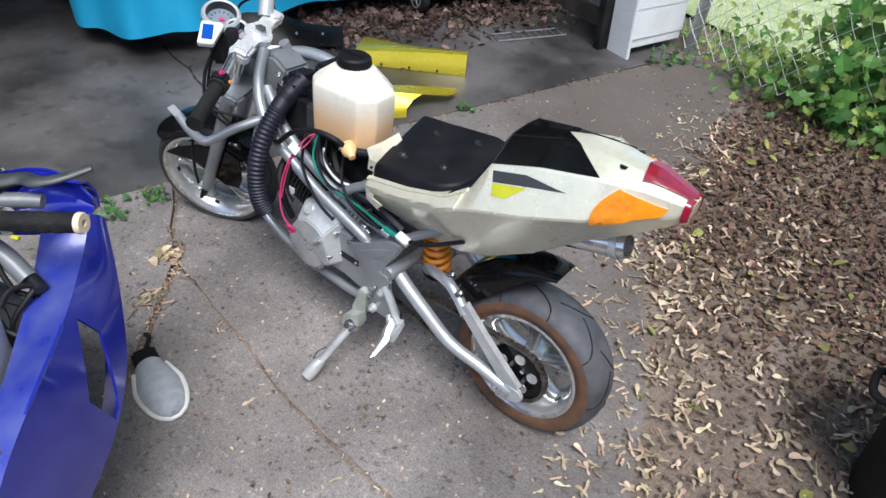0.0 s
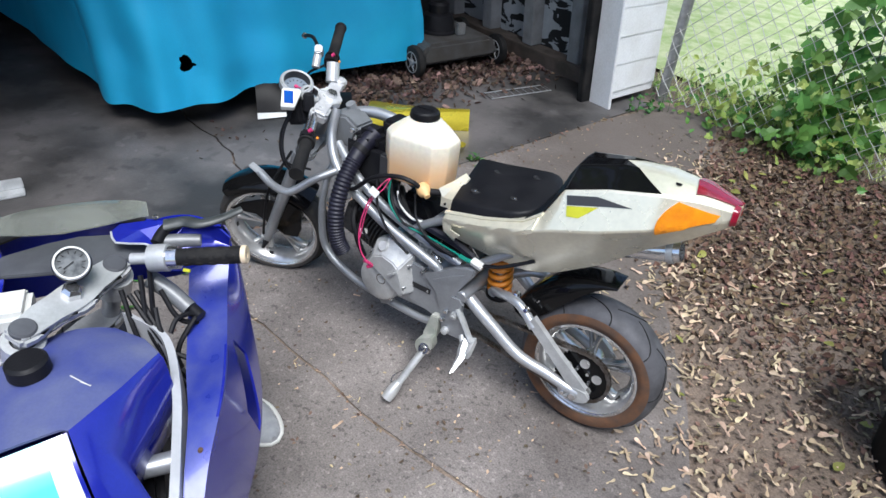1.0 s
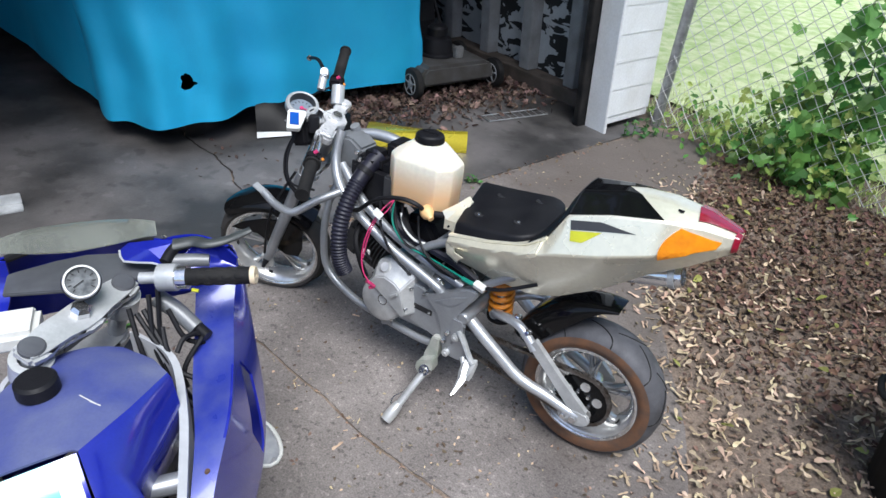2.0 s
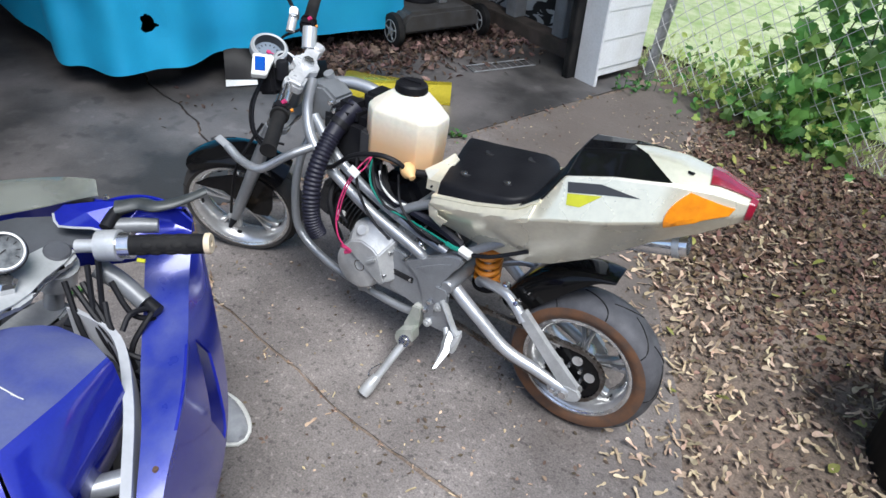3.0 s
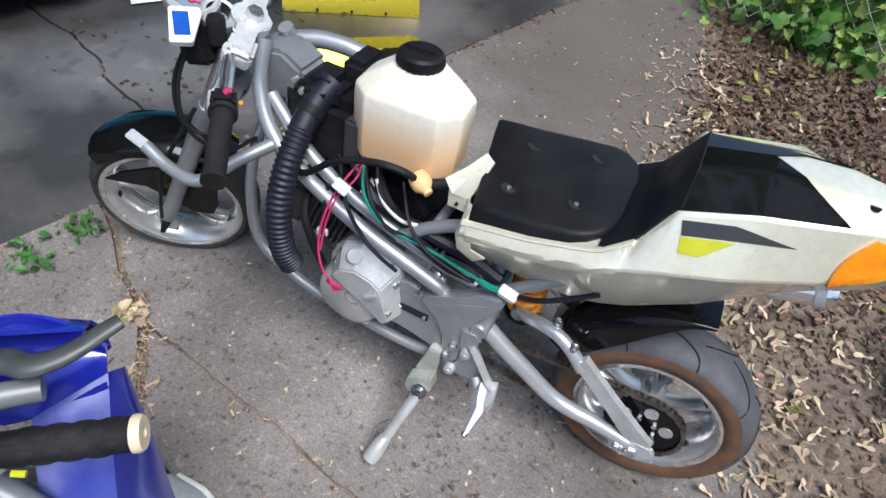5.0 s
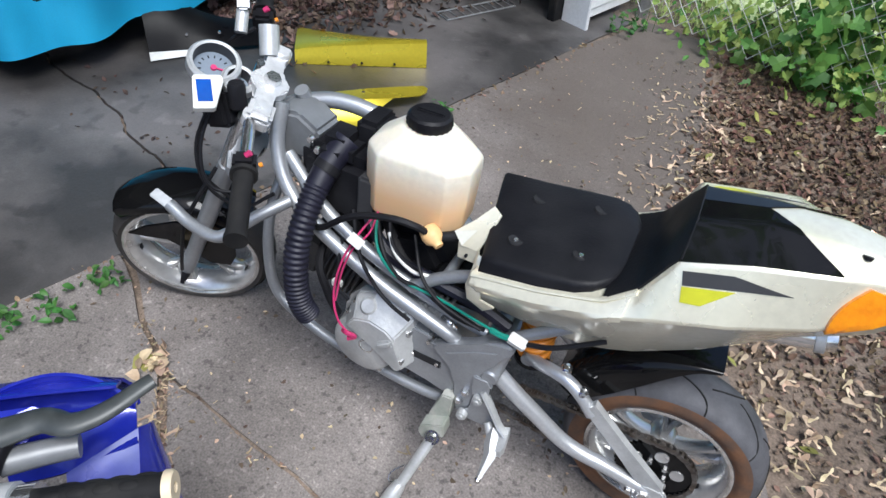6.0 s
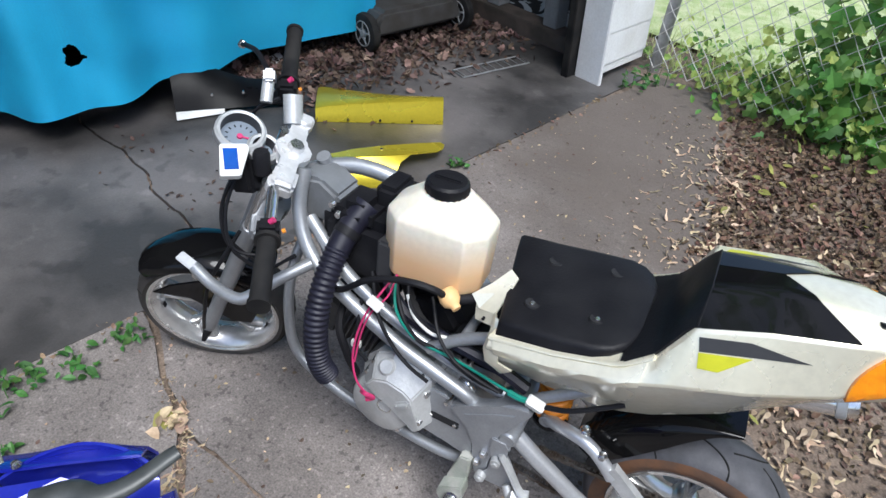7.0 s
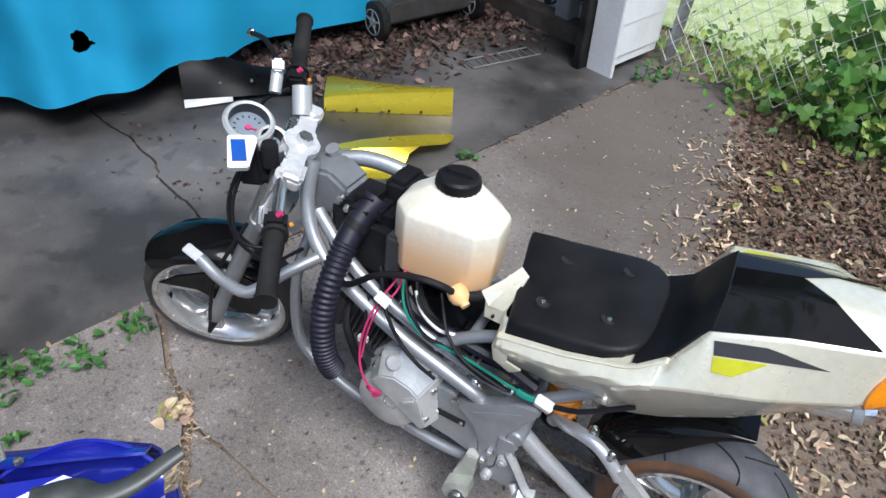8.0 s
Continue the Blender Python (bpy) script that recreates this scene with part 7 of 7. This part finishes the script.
part("seat", lofted([ring(x, [(0, z), (w * 0.7, z - 0.004), (w, z - 0.02), (w, z - 0.06), (0, z - 0.065)]) for x, z, w in ((0.385, 0.560, 0.065), (0.46, 0.555, 0.085), (0.58, 0.565, 0.105), (0.68, 0.590, 0.100))]), M_SATIN, blue, "black seat")
part("tail_fairing", lofted([ring(x, [(0, z), (w * 0.6, z - 0.005), (w, z - 0.05), (w * 0.8, z - 0.12), (0, z - 0.12)]) for x, z, w in ((0.66, 0.640, 0.115), (0.72, 0.690, 0.105), (0.85, 0.715, 0.085), (1.02, 0.710, 0.035))]), M_BLUE, blue, "glossy blue tail fairing")
wheel(blue, "front_wheel", Matrix.Translation((-0.205, 0.0, 0.208)) @ Matrix.Rotation(radians(45), 4, "Z"), 0.207, 0.146, 0.052, 5, False, "front wheel with black tyre and silver cast rim")
wheel(blue, "rear_wheel", Matrix.Translation((0.80, 0.0, 0.232)), 0.232, 0.138, 0.066, 5, False, "rear wheel with black tyre and silver cast rim")
part("stand", tubes(([(0.35, -0.10, 0.22), (0.37, -0.17, 0.10), (0.39, -0.235, 0.012)], 0.012)), M_ALU, blue, "silver side stand")

# ---- loose things on the ground ----
M_YELLOWP = mat("gloss yellow pearl plastic", (0.72, 0.59, 0.05), 0.27, 0.66, color2=(0.62, 0.50, 0.04), scale=5, bump=0.05, bump_scale=20, spec=0.4, rough_var=0.08)


def sheet(rows, thick=0.004):
    return shell(lofted([[Vector(p) for p in r] for r in rows], closed=False), thick)


# first yellow panel: stands on its long lower edge and curves back over
A, B = Vector((-1.650, 1.095, 0.010)), Vector((-1.200, 1.385, 0.010))
back = Vector((-0.50, 0.77, 0)).normalized()
rows = []
for i in range(21):
    u = i / 20
    p = A.lerp(B, u)
    f = 0.052 + 0.044 * u ** 0.6
    row = [p, p + back * 0.003 + Vector((0, 0, 0.010)), p + back * (0.25 * f) + Vector((0, 0, 0.55 * f)), p + back * (0.42 * f) + Vector((0, 0, f * 0.93)), p + back * (0.55 * f + 0.004) + Vector((0, 0, f))]
    for t in (0.15, 0.4, 0.7, 1.0):
        row.append(row[4] + back * (t * (0.270 - 0.150 * u)) + Vector((0, 0, 0.006 * math.sin(3.0 * t) - (f - 0.008) * 0.95 * t ** 1.3)))
    rows.append(row)
yp = thing("fairing_panel", "loose glossy yellow fairing panel lying on the garage floor", "fairing panel", group="loose yellow panels")
part("panel", sheet(rows), M_YELLOWP, yp)
for u in (0.25, 0.5, 0.75):
    p = A.lerp(B, u) + Vector((0.004, -0.006, 0.016))
    part("screw_hole", lathed([(0, -0.002), (0.005, -0.002), (0.005, 0.004), (0, 0.004)], Matrix.Translation(p) @ pose(0, 0, 0, 0, 0, 33), 10), M_SATIN, yp)
# second one: a strip that slopes away, and a lit tongue under a slot
yp = thing("fairing_panel", "loose glossy yellow fairing panel with a pointed tongue", "fairing panel", group="loose yellow panels")
rows = [[(-1.437, 0.843, 0.050), (-1.357, 0.931, 0.062), (-1.263, 1.022, 0.066), (-1.167, 1.117, 0.062), (-1.113, 1.182, 0.052), (-1.095, 1.187, 0.046)],
        [(-1.415, 0.795, 0.058), (-1.316, 0.869, 0.074), (-1.216, 0.943, 0.078), (-1.146, 1.012, 0.074), (-1.085, 1.103, 0.058), (-1.082, 1.151, 0.048)]]
part("panel", sheet(list(zip(*rows))), M_YELLOWP, yp, "dark gold upper strip", angle=60)
rows = [[(-1.416, 0.789, 0.056), (-1.314, 0.865, 0.072), (-1.214, 0.939, 0.076), (-1.149, 1.004, 0.072)],
        [(-1.408, 0.763, 0.036), (-1.313, 0.827, 0.046), (-1.226, 0.900, 0.050), (-1.169, 0.965, 0.050)],
        [(-1.396, 0.739, 0.012), (-1.305, 0.796, 0.014), (-1.225, 0.850, 0.016), (-1.163, 0.920, 0.026)],
        [(-1.379, 0.715, 0.008), (-1.284, 0.765, 0.008), (-1.188, 0.823, 0.008), (-1.135, 0.887, 0.008)]]
part("tongue", sheet(rows), M_YELLOWP, yp, angle=60)
A, B = Vector((-1.339, 0.903, 0.070)), Vector((-1.180, 1.050, 0.070))
part("screw", lathed([(0, -0.002), (0.006, -0.002), (0.006, 0.004), (0, 0.004)], Matrix.Translation(A.lerp(B, 0.5)) @ Matrix.Rotation(radians(90), 4, "X"), 10), M_CHROME, yp)

# black fairing piece with a white lip
A, B = Vector((-2.12, 0.80, 0.010)), Vector((-1.78, 1.16, 0.010))
back = Vector((-0.73, 0.68, 0)).normalized()
bp_ = thing("black_fairing", "loose black fairing piece with a white lower lip", "fairing panel")
rows = []
for i in range(11):
    u = i / 10
    p = A.lerp(B, u)
    hh = 0.045 + 0.115 * math.exp(-((u - 0.10) / 0.36) ** 2)
    rows.append([p + back * (0.14 * t) + Vector((0, 0, 0.02 + hh * math.sin(t * 1.5))) for t in (0, 0.2, 0.4, 0.6, 0.8, 1.0)])
part("shell", sheet(rows), mat("scuffed black fairing plastic", (0.005, 0.005, 0.006), 0.32, spec=0.10, color2=(0.010, 0.010, 0.010), scale=9, bump=0.06), bp_)
rows = [[A.lerp(B, u) - back * (0.036 - 0.080 * u) + Vector((0, 0, 0.004)), A.lerp(B, u) - back * (0.018 - 0.042 * u) + Vector((0, 0, 0.017)), A.lerp(B, u) + Vector((0, 0, 0.021))] for u in (0, 0.08, 0.16, 0.24, 0.32, 0.38)]
part("lip", sheet(rows), M_WHITEPL, bp_, "white painted lower lip")
for u in (0.3, 0.55, 0.8):
    p = A.lerp(B, u)
    part("rivet", lathed([(0, -0.002), (0.006, -0.002), (0.006, 0.006), (0, 0.006)], Matrix.Translation(p + back * 0.03 + Vector((0.004, -0.004, 0.075))) @ pose(0, 0, 0, 0, 0, 40), 10), M_CHROME, bp_)

# clear signal lamp lying on the concrete beside the blue machine
lamp = thing("signal_lamp", "clear oval signal lamp lying on the concrete", "lamp", pose(-0.655, -0.592, 0.008, 0, 0, -14))
rows = []
for k in range(15):
    t = k / 14
    x = -0.085 + 0.175 * t
    w = 0.052 * math.sqrt(max(0.02, 1 - (max(0, t - 0.35) / 0.66) ** 2.2)) * (0.72 + 0.28 * min(1, t * 3))
    rows.append([Vector((x, w * math.cos(a), 0.003 + 0.046 * (1 - 0.4 * t) * math.sin(a))) for a in np.linspace(0, math.pi, 13)])
part("lens", lofted(rows, closed=True), M_LENS, lamp, "clear ribbed lens")
rim_ = [Vector((-0.085 + 0.175 * t, sgn * 0.056 * math.sqrt(max(0.02, 1 - (max(0, t - 0.35) / 0.66) ** 2.2)) * (0.72 + 0.28 * min(1, t * 3)), 0.006)) for sgn, ts in ((-1, np.linspace(0, 1, 14)), (1, np.linspace(1, 0, 14))) for t in ts]
part("rim", tubes((rim_, 0.006), seg=8, n=1), M_WHITEPL, lamp, "white plastic rim")
b = bmesh.new()
box(b, -0.135, -0.080, -0.030, 0.030, 0.0, 0.042, bevel=0.008)
part("socket", b, M_SATIN, lamp, "black lamp socket")
part("stalk", tubes(([(-0.12, 0.0, 0.03), (-0.165, 0.03, 0.03), (-0.20, 0.03, 0.012)], 0.006)), M_SATIN, lamp)

# push mower in the garage
mower = thing("lawn_mower", "old dark grey push lawn mower among dry leaves", "lawn mower", GM @ pose(-0.38, 1.02, 0.008, 0, 0, -4))
M_MOWER = mat("dull grey deck paint", (0.085, 0.085, 0.085), 0.6, 0.2, color2=(0.06, 0.055, 0.05), scale=9, bump=0.3)
b = bmesh.new()
prof = [(-0.27, 0.075), (-0.275, 0.15), (-0.23, 0.20), (0.23, 0.20), (0.285, 0.15), (0.28, 0.075)]
slab(b, prof, -0.16, 0.30, 0.02, axis="y")
part("deck", b, M_MOWER, mower, "dull grey mower deck")
part("engine", lathed([(0, 0.30), (0.06, 0.30), (0.09, 0.285), (0.10, 0.25), (0.105, 0.20), (0.12, 0.19), (0.12, 0.17), (0, 0.17)], Matrix.Translation((-0.02, 0.08, 0.02)) @ Matrix.Rotation(radians(90), 4, "X"), 28), M_SATIN, mower, "black mower engine")
part("starter", lathed([(0, 0.36), (0.05, 0.36), (0.065, 0.345), (0.065, 0.30), (0, 0.30)], Matrix.Translation((-0.02, 0.08, 0.02)) @ Matrix.Rotation(radians(90), 4, "X"), 24), M_SATIN, mower)
b = bmesh.new()
box(b, 0.04, 0.10, -0.06, -0.02, 0.20, 0.27, bevel=0.006)
part("carburettor", b, M_GALV, mower)
for x, y in ((-0.31, -0.12), (0.31, -0.12), (-0.31, 0.28), (0.31, 0.28)):
    w = part("wheel", lathed([(0.03, -0.022), (0.080, -0.024), (0.095, -0.018), (0.100, 0.0), (0.095, 0.018), (0.080, 0.024), (0.03, 0.022)], Matrix.Translation((x, y, 0.100)) @ pose(0, 0, 0, 0, 0, 90), 32, closed=True), M_RUBBER, mower, "black mower wheel")
    part("wheel_disc", lathed([(0, -0.026), (0.014, -0.028), (0.020, -0.020), (0.052, -0.018), (0.060, -0.026), (0.066, -0.022), (0.066, 0.022), (0.060, 0.026), (0.052, 0.018), (0.020, 0.020), (0.014, 0.028), (0, 0.026)], Matrix.Translation((x, y, 0.100)) @ pose(0, 0, 0, 0, 0, 90), 28), M_STUD, w, "grey plastic hub")
    for k in range(5):
        b = bmesh.new()
        box(b, -0.027, 0.027, -0.005, 0.005, 0.016, 0.056, bevel=0.002, m=Matrix.Translation((x, y, 0.100)) @ Matrix.Rotation(2 * math.pi * k / 5, 4, "X"))
        part("hub_spoke", b, M_STUD, w)
for s in (-1, 1):
    part("handle", tubes(([(s * 0.20, 0.28, 0.18), (s * 0.20, 0.55, 0.55), (s * 0.20, 0.80, 0.90)], 0.011)), M_SATIN, mower)
part("handle_bar", tubes(([(-0.20, 0.80, 0.90), (0.20, 0.80, 0.90)], 0.011)), M_SATIN, mower)
part("bag", lofted([[Vector((x, y, z)) for x, z in ((-0.2 * k, 0.12), (0.2 * k, 0.12), (0.17 * k, 0.12 + 0.32 * k), (-0.17 * k, 0.12 + 0.32 * k))] for y, k in ((0.32, 0.7), (0.42, 1.0), (0.70, 1.0), (0.78, 0.8))]), M_SATIN, mower, "black grass bag")

# flat wire frame on the floor by the wall
fr = thing("wire_rack", "flat rusty wire rack lying on the garage floor", "rack", pose(-1.265, 2.055, 0.014, 0, 0, 61))
part("frame", tubes(([(-0.21, -0.045, 0), (0.21, -0.045, 0), (0.21, 0.045, 0), (-0.21, 0.045, 0), (-0.21, -0.045, 0)], 0.004), seg=6, n=1), M_GALV, fr)
for k in range(9):
    part("bar", tubes(([(-0.19 + 0.0475 * k, -0.045, 0), (-0.19 + 0.0475 * k, 0.045, 0)], 0.002), seg=5, n=1), M_GALV, fr)

# white metal bracket far in the garage
bk = bmesh.new()
box(bk, -0.16, 0.16, -0.03, 0.03, 0.0, 0.012, bevel=0.003)
box(bk, -0.16, 0.16, 0.024, 0.036, 0.011, 0.055, bevel=0.003)
solo("metal_bracket", bk, M_ALU, "pale angled metal bracket lying on the garage floor", "bracket", m=pose(-2.330, -0.462, 0.008, 0, 0, 64))

# white plastic scrap by the cover's hem
sp_ = bmesh.new()
slab(sp_, [(-0.035, -0.05), (0.030, -0.06), (0.042, 0.03), (0.010, 0.075), (-0.022, 0.04)], 0.0, 0.004, 0.001)
solo("plastic_scrap", sp_, M_WHITEPL, "torn white plastic scrap on the garage floor", "scrap", m=pose(-2.16, 1.46, 0.012, 6, -8, 20))

# dark bin at the edge of the litter
bn_ = thing("bin", "dark round rubber bin standing on the leaf litter", "bin", pose(0.955, 0.36, 0.0))
part("body", lathed([(0.0, 0.0), (0.18, 0.0), (0.19, 0.01), (0.230, 0.43), (0.237, 0.44), (0.243, 0.43), (0.239, 0.415), (0.217, 0.415), (0.176, 0.02), (0, 0.02)], Matrix.Rotation(radians(90), 4, "X"), 40), M_RUBBER, bn_)
for s in (-1, 1):
    part("handle", tubes(([(s * 0.215, -0.05, 0.30), (s * 0.265, -0.04, 0.30), (s * 0.265, 0.04, 0.30), (s * 0.215, 0.05, 0.30)], 0.009)), M_RUBBER, bn_)

# ---- fallen seeds and leaves ----
def scatter(name, label, material, count, pick, size, kind, seed, z=0.010, tilt=0.35):
    rnd = random.Random(seed)
    bm = bmesh.new()
    verts, faces = [], []
    shp = leaf_shape(kind)
    n = len(shp)
    while count > 0:
        p = pick(rnd)
        if p is None:
            continue
        count -= 1
        x, y = p
        s = size * rnd.uniform(0.55, 1.25)
        a = rnd.uniform(0, 6.28)
        q = Euler((rnd.gauss(0, tilt), rnd.gauss(0, tilt), a)).to_matrix()
        bend = rnd.gauss(0, 0.5 if kind == "oval" else 0.22)
        cu = rnd.uniform(-0.15, 0.35)
        base = len(verts)
        pts = [Vector(((u + bend * (v - 0.5) ** 2) * s, (v - 0.5) * s, (cu * (v - 0.5) ** 2 + 0.3 * abs(u)) * s)) for u, v in shp]
        pts.append(Vector((0, 0, 0)))
        pts = [q @ v for v in pts]
        lowest = min(v.z for v in pts)
        for v in pts:
            verts.append((x + v.x, y + v.y, z + v.z - lowest + 0.0005))
        for i in range(n):
            faces.append((base + i, base + (i + 1) % n, base + n))
    me = bpy.data.meshes.new(name)
    me.from_pydata(verts, [], faces)
    me.materials.append(material)
    return tagged(new(name, me), label, "leaf litter", kind="stuff")


def slab_edge(y):
    """Where the litter begins along the driveway."""
    P = ((-2.5, 1.05), (-1.1, 0.66), (-0.41, 0.47), (0.0, 0.36), (0.25, 0.25), (0.5, 0.14), (0.8, 0.0), (1.1, -0.07), (1.5, -0.06), (2.5, -0.1))
    return float(np.interp(y, [a for a, b in P], [b for a, b in P]))


def dirt_side(r):
    x, y = r.uniform(-0.15, 2.3), r.uniform(-1.4 - 0.5 * r.random() ** 2, 2.35)
    if x < slab_edge(y) + r.gauss(0, 0.07):
        return None
    if y > 2.30 - 0.33 * x + 0.12 and r.random() < 0.8:
        return None
    return x, y


def far_side(r):
    """Darker leaves lie thicker towards the shrubs and the fence."""
    p = dirt_side(r)
    if p is None:
        return None
    x, y = p
    return p if r.random() < max(0, min(1, (y - 0.45 + 0.25 * (x - 0.4)) / 0.6)) else None


def under_leaves(r):
    """Brown leaves thin out on the trodden dirt by the concrete."""
    p = dirt_side(r)
    if p is None:
        return None
    x, y = p
    return p if r.random() < max(0.30, min(1, 0.30 + 1.3 * (y - 0.2 + 0.3 * (x - 0.6)))) else None


def bright_side(r):
    """Fresh seeds lie thickest by the concrete and thin out towards the fence and the side wall."""
    p = dirt_side(r)
    if p is None:
        return None
    x, y = p
    d = x - slab_edge(y)
    clump = 0.55 + 1.1 * noise.noise(Vector((x * 5.5, y * 5.5, 4)))
    return p if r.random() < clump * max(0.06, min(1, 1.25 - 0.62 * max(0, y) - 0.50 * max(0, d - 0.35))) else None


def near_edge(r):
    y = r.uniform(-0.9, 1.9)
    return slab_edge(y) - 0.02 - 0.22 * r.random() ** 2 + r.gauss(0.04, 0.07), y


def on_slab(r):
    x, y = r.uniform(-1.35, 0.3), r.uniform(-1.0, 2.2)
    if x < in_garage_line(y) or (r.random() < 0.6 and x < -0.4):
        return None
    return x, y


def in_crack(r):
    path = [(-1.18, -0.205), (-1.04, -0.292), (-0.94, -0.405), (-0.84, -0.525), (-0.63, -0.785)] if r.random() < 0.72 else [(-1.04, -0.292), (-0.79, -0.331), (-0.62, -0.356), (-0.47, -0.398), (-0.276, -0.416), (0.0, -0.43)]
    k = r.randrange(len(path) - 1)
    t = r.random()
    (a, b), (c, d) = path[k], path[k + 1]
    return a + (c - a) * t + r.gauss(0, 0.014), b + (d - b) * t + r.gauss(0, 0.014)


def garage_pile(r):
    u, w = r.uniform(-1.35, 0.15), r.gauss(0.93, 0.20)
    q = GM @ Vector((u, w, 0))
    return q.x, q.y


def garage_few(r):
    c = r.choice(((-2.06, 0.53), (-1.95, 0.62), (-1.75, 0.40), (-1.6, 0.5)))
    return c[0] + r.gauss(0, 0.10), c[1] + r.gauss(0, 0.09)


def seam(r):
    y = r.uniform(-0.7, 2.1)
    return in_garage_line(y) + 0.012 + r.gauss(0, 0.02), y


M_DEAD = mat("dead brown leaf", (0.092, 0.054, 0.038), 0.8, color2=(0.055, 0.034, 0.026), scale=30, island=0.5, bump=0.2)
M_LEAFDARK = mat("dark brown leaf", (0.135, 0.078, 0.047), 0.75, color2=(0.080, 0.048, 0.031), scale=30, island=0.55, bump=0.2)
M_SEEDPALE = mat("pale seed wing", (0.60, 0.475, 0.34), 0.75, color2=(0.38, 0.28, 0.18), scale=40, island=0.4, bump=0.3, bump_scale=150)
M_LEAFPINK = mat("faded dead leaf", (0.25, 0.160, 0.13), 0.8, color2=(0.12, 0.076, 0.062), scale=30, island=0.45, bump=0.2)
M_CRUMB = mat("leaf crumbs", (0.165, 0.116, 0.080), 0.85, color2=(0.10, 0.070, 0.050), scale=30, island=0.5, bump=0.1)
M_LIMEDRY = mat("yellow green leaf", (0.27, 0.27, 0.06), 0.7, color2=(0.2, 0.2, 0.05), scale=30, island=0.3, bump=0.1)
scatter("leaf_litter", "dense brown dead leaf litter on the dirt", M_LEAFBROWN, 8000, under_leaves, 0.024, "oval", 1, 0.002, 0.5)
scatter("leaf_crumbs", "crumbled dark leaf fragments on the dirt", M_CRUMB, 11000, under_leaves, 0.016, "oval", 2, 0.002, 0.5)
scatter("leaf_litter", "dark dead leaves thicker towards the fence", M_LEAFDARK, 9500, far_side, 0.030, "oval", 31, 0.008, 0.45)
scatter("maple_seeds", "pale tan winged maple seeds scattered over the dirt", M_LEAFDRY, 1700, bright_side, 0.040, "wing", 3, 0.010, 0.4)
scatter("maple_seeds", "curled pale seed wings in the litter beside the concrete", M_SEEDPALE, 1100, bright_side, 0.042, "wing", 23, 0.012, 0.5)
scatter("maple_seeds", "pale tan winged maple seeds along the concrete edge", M_LEAFDRY, 330, near_edge, 0.036, "seed", 4, 0.008, 0.25)
scatter("maple_seeds", "curled pale seed wings along the concrete edge", M_SEEDPALE, 190, near_edge, 0.040, "wing", 24, 0.008, 0.4)
scatter("maple_seeds", "a few pale winged maple seeds on the driveway", M_LEAFDRY, 50, on_slab, 0.032, "seed", 5, 0.007, 0.2)
scatter("leaf_crumbs", "small leaf crumbs scattered over the driveway", M_LEAFDRY, 700, on_slab, 0.012, "oval", 6, 0.007, 0.3)
scatter("leaf_crumbs", "dark leaf crumbs scattered over the driveway", M_CRUMB, 700, on_slab, 0.014, "oval", 16, 0.007, 0.3)
scatter("crack_debris", "dry leaf debris caught in the driveway cracks", M_LEAFDRY, 190, in_crack, 0.019, "seed", 7, 0.004, 0.4)
scatter("crack_debris", "brown leaf debris caught in the driveway cracks", M_LEAFBROWN, 300, in_crack, 0.012, "oval", 17, 0.002, 0.4)
scatter("dead_leaves", "drift of brown dead leaves in the garage", M_DEAD, 2600, garage_pile, 0.038, "oval", 8, 0.009, 0.6)
scatter("dead_leaves", "drift of tan dead leaves in the garage", M_LEAFPINK, 420, garage_pile, 0.046, "ivy", 9, 0.012, 0.6)
scatter("dead_leaves", "small brown leaves on the garage floor", M_DEAD, 40, garage_few, 0.022, "oval", 10, 0.009, 0.4)
scatter("crack_debris", "leaf debris along the garage floor edge", M_LEAFBROWN, 260, seam, 0.022, "oval", 11, 0.003, 0.4)
scatter("green_leaves", "fresh yellow-green leaflets on the litter", M_LIMEDRY, 110, dirt_side, 0.045, "oval", 12, 0.012, 0.4)


def drift(cx, cy, spread):
    return lambda r: (cx + r.gauss(0, spread), cy + r.gauss(0, spread))


scatter("leaf_clump", "clump of dry tan leaves caught in the crack", M_LEAFDRY, 26, drift(-1.075, -0.285, 0.020), 0.040, "oval", 13, 0.008, 0.6)
scatter("leaf_clump", "clump of dry tan leaves along the crack", M_LEAFDRY, 30, drift(-0.95, -0.43, 0.03), 0.036, "seed", 14, 0.008, 0.5)
rnd = random.Random(5)
bm = bmesh.new()
add_leaf(bm, Vector((-1.11, -0.26, 0.014)), 0.075, Vector((0.1, 0, 1)).normalized(), 1.9, "oval", 0.2)
solo("fallen_leaf", bm, M_LIMEDRY, "pale yellow-green fallen leaf on the concrete", "leaf", smooth=False)
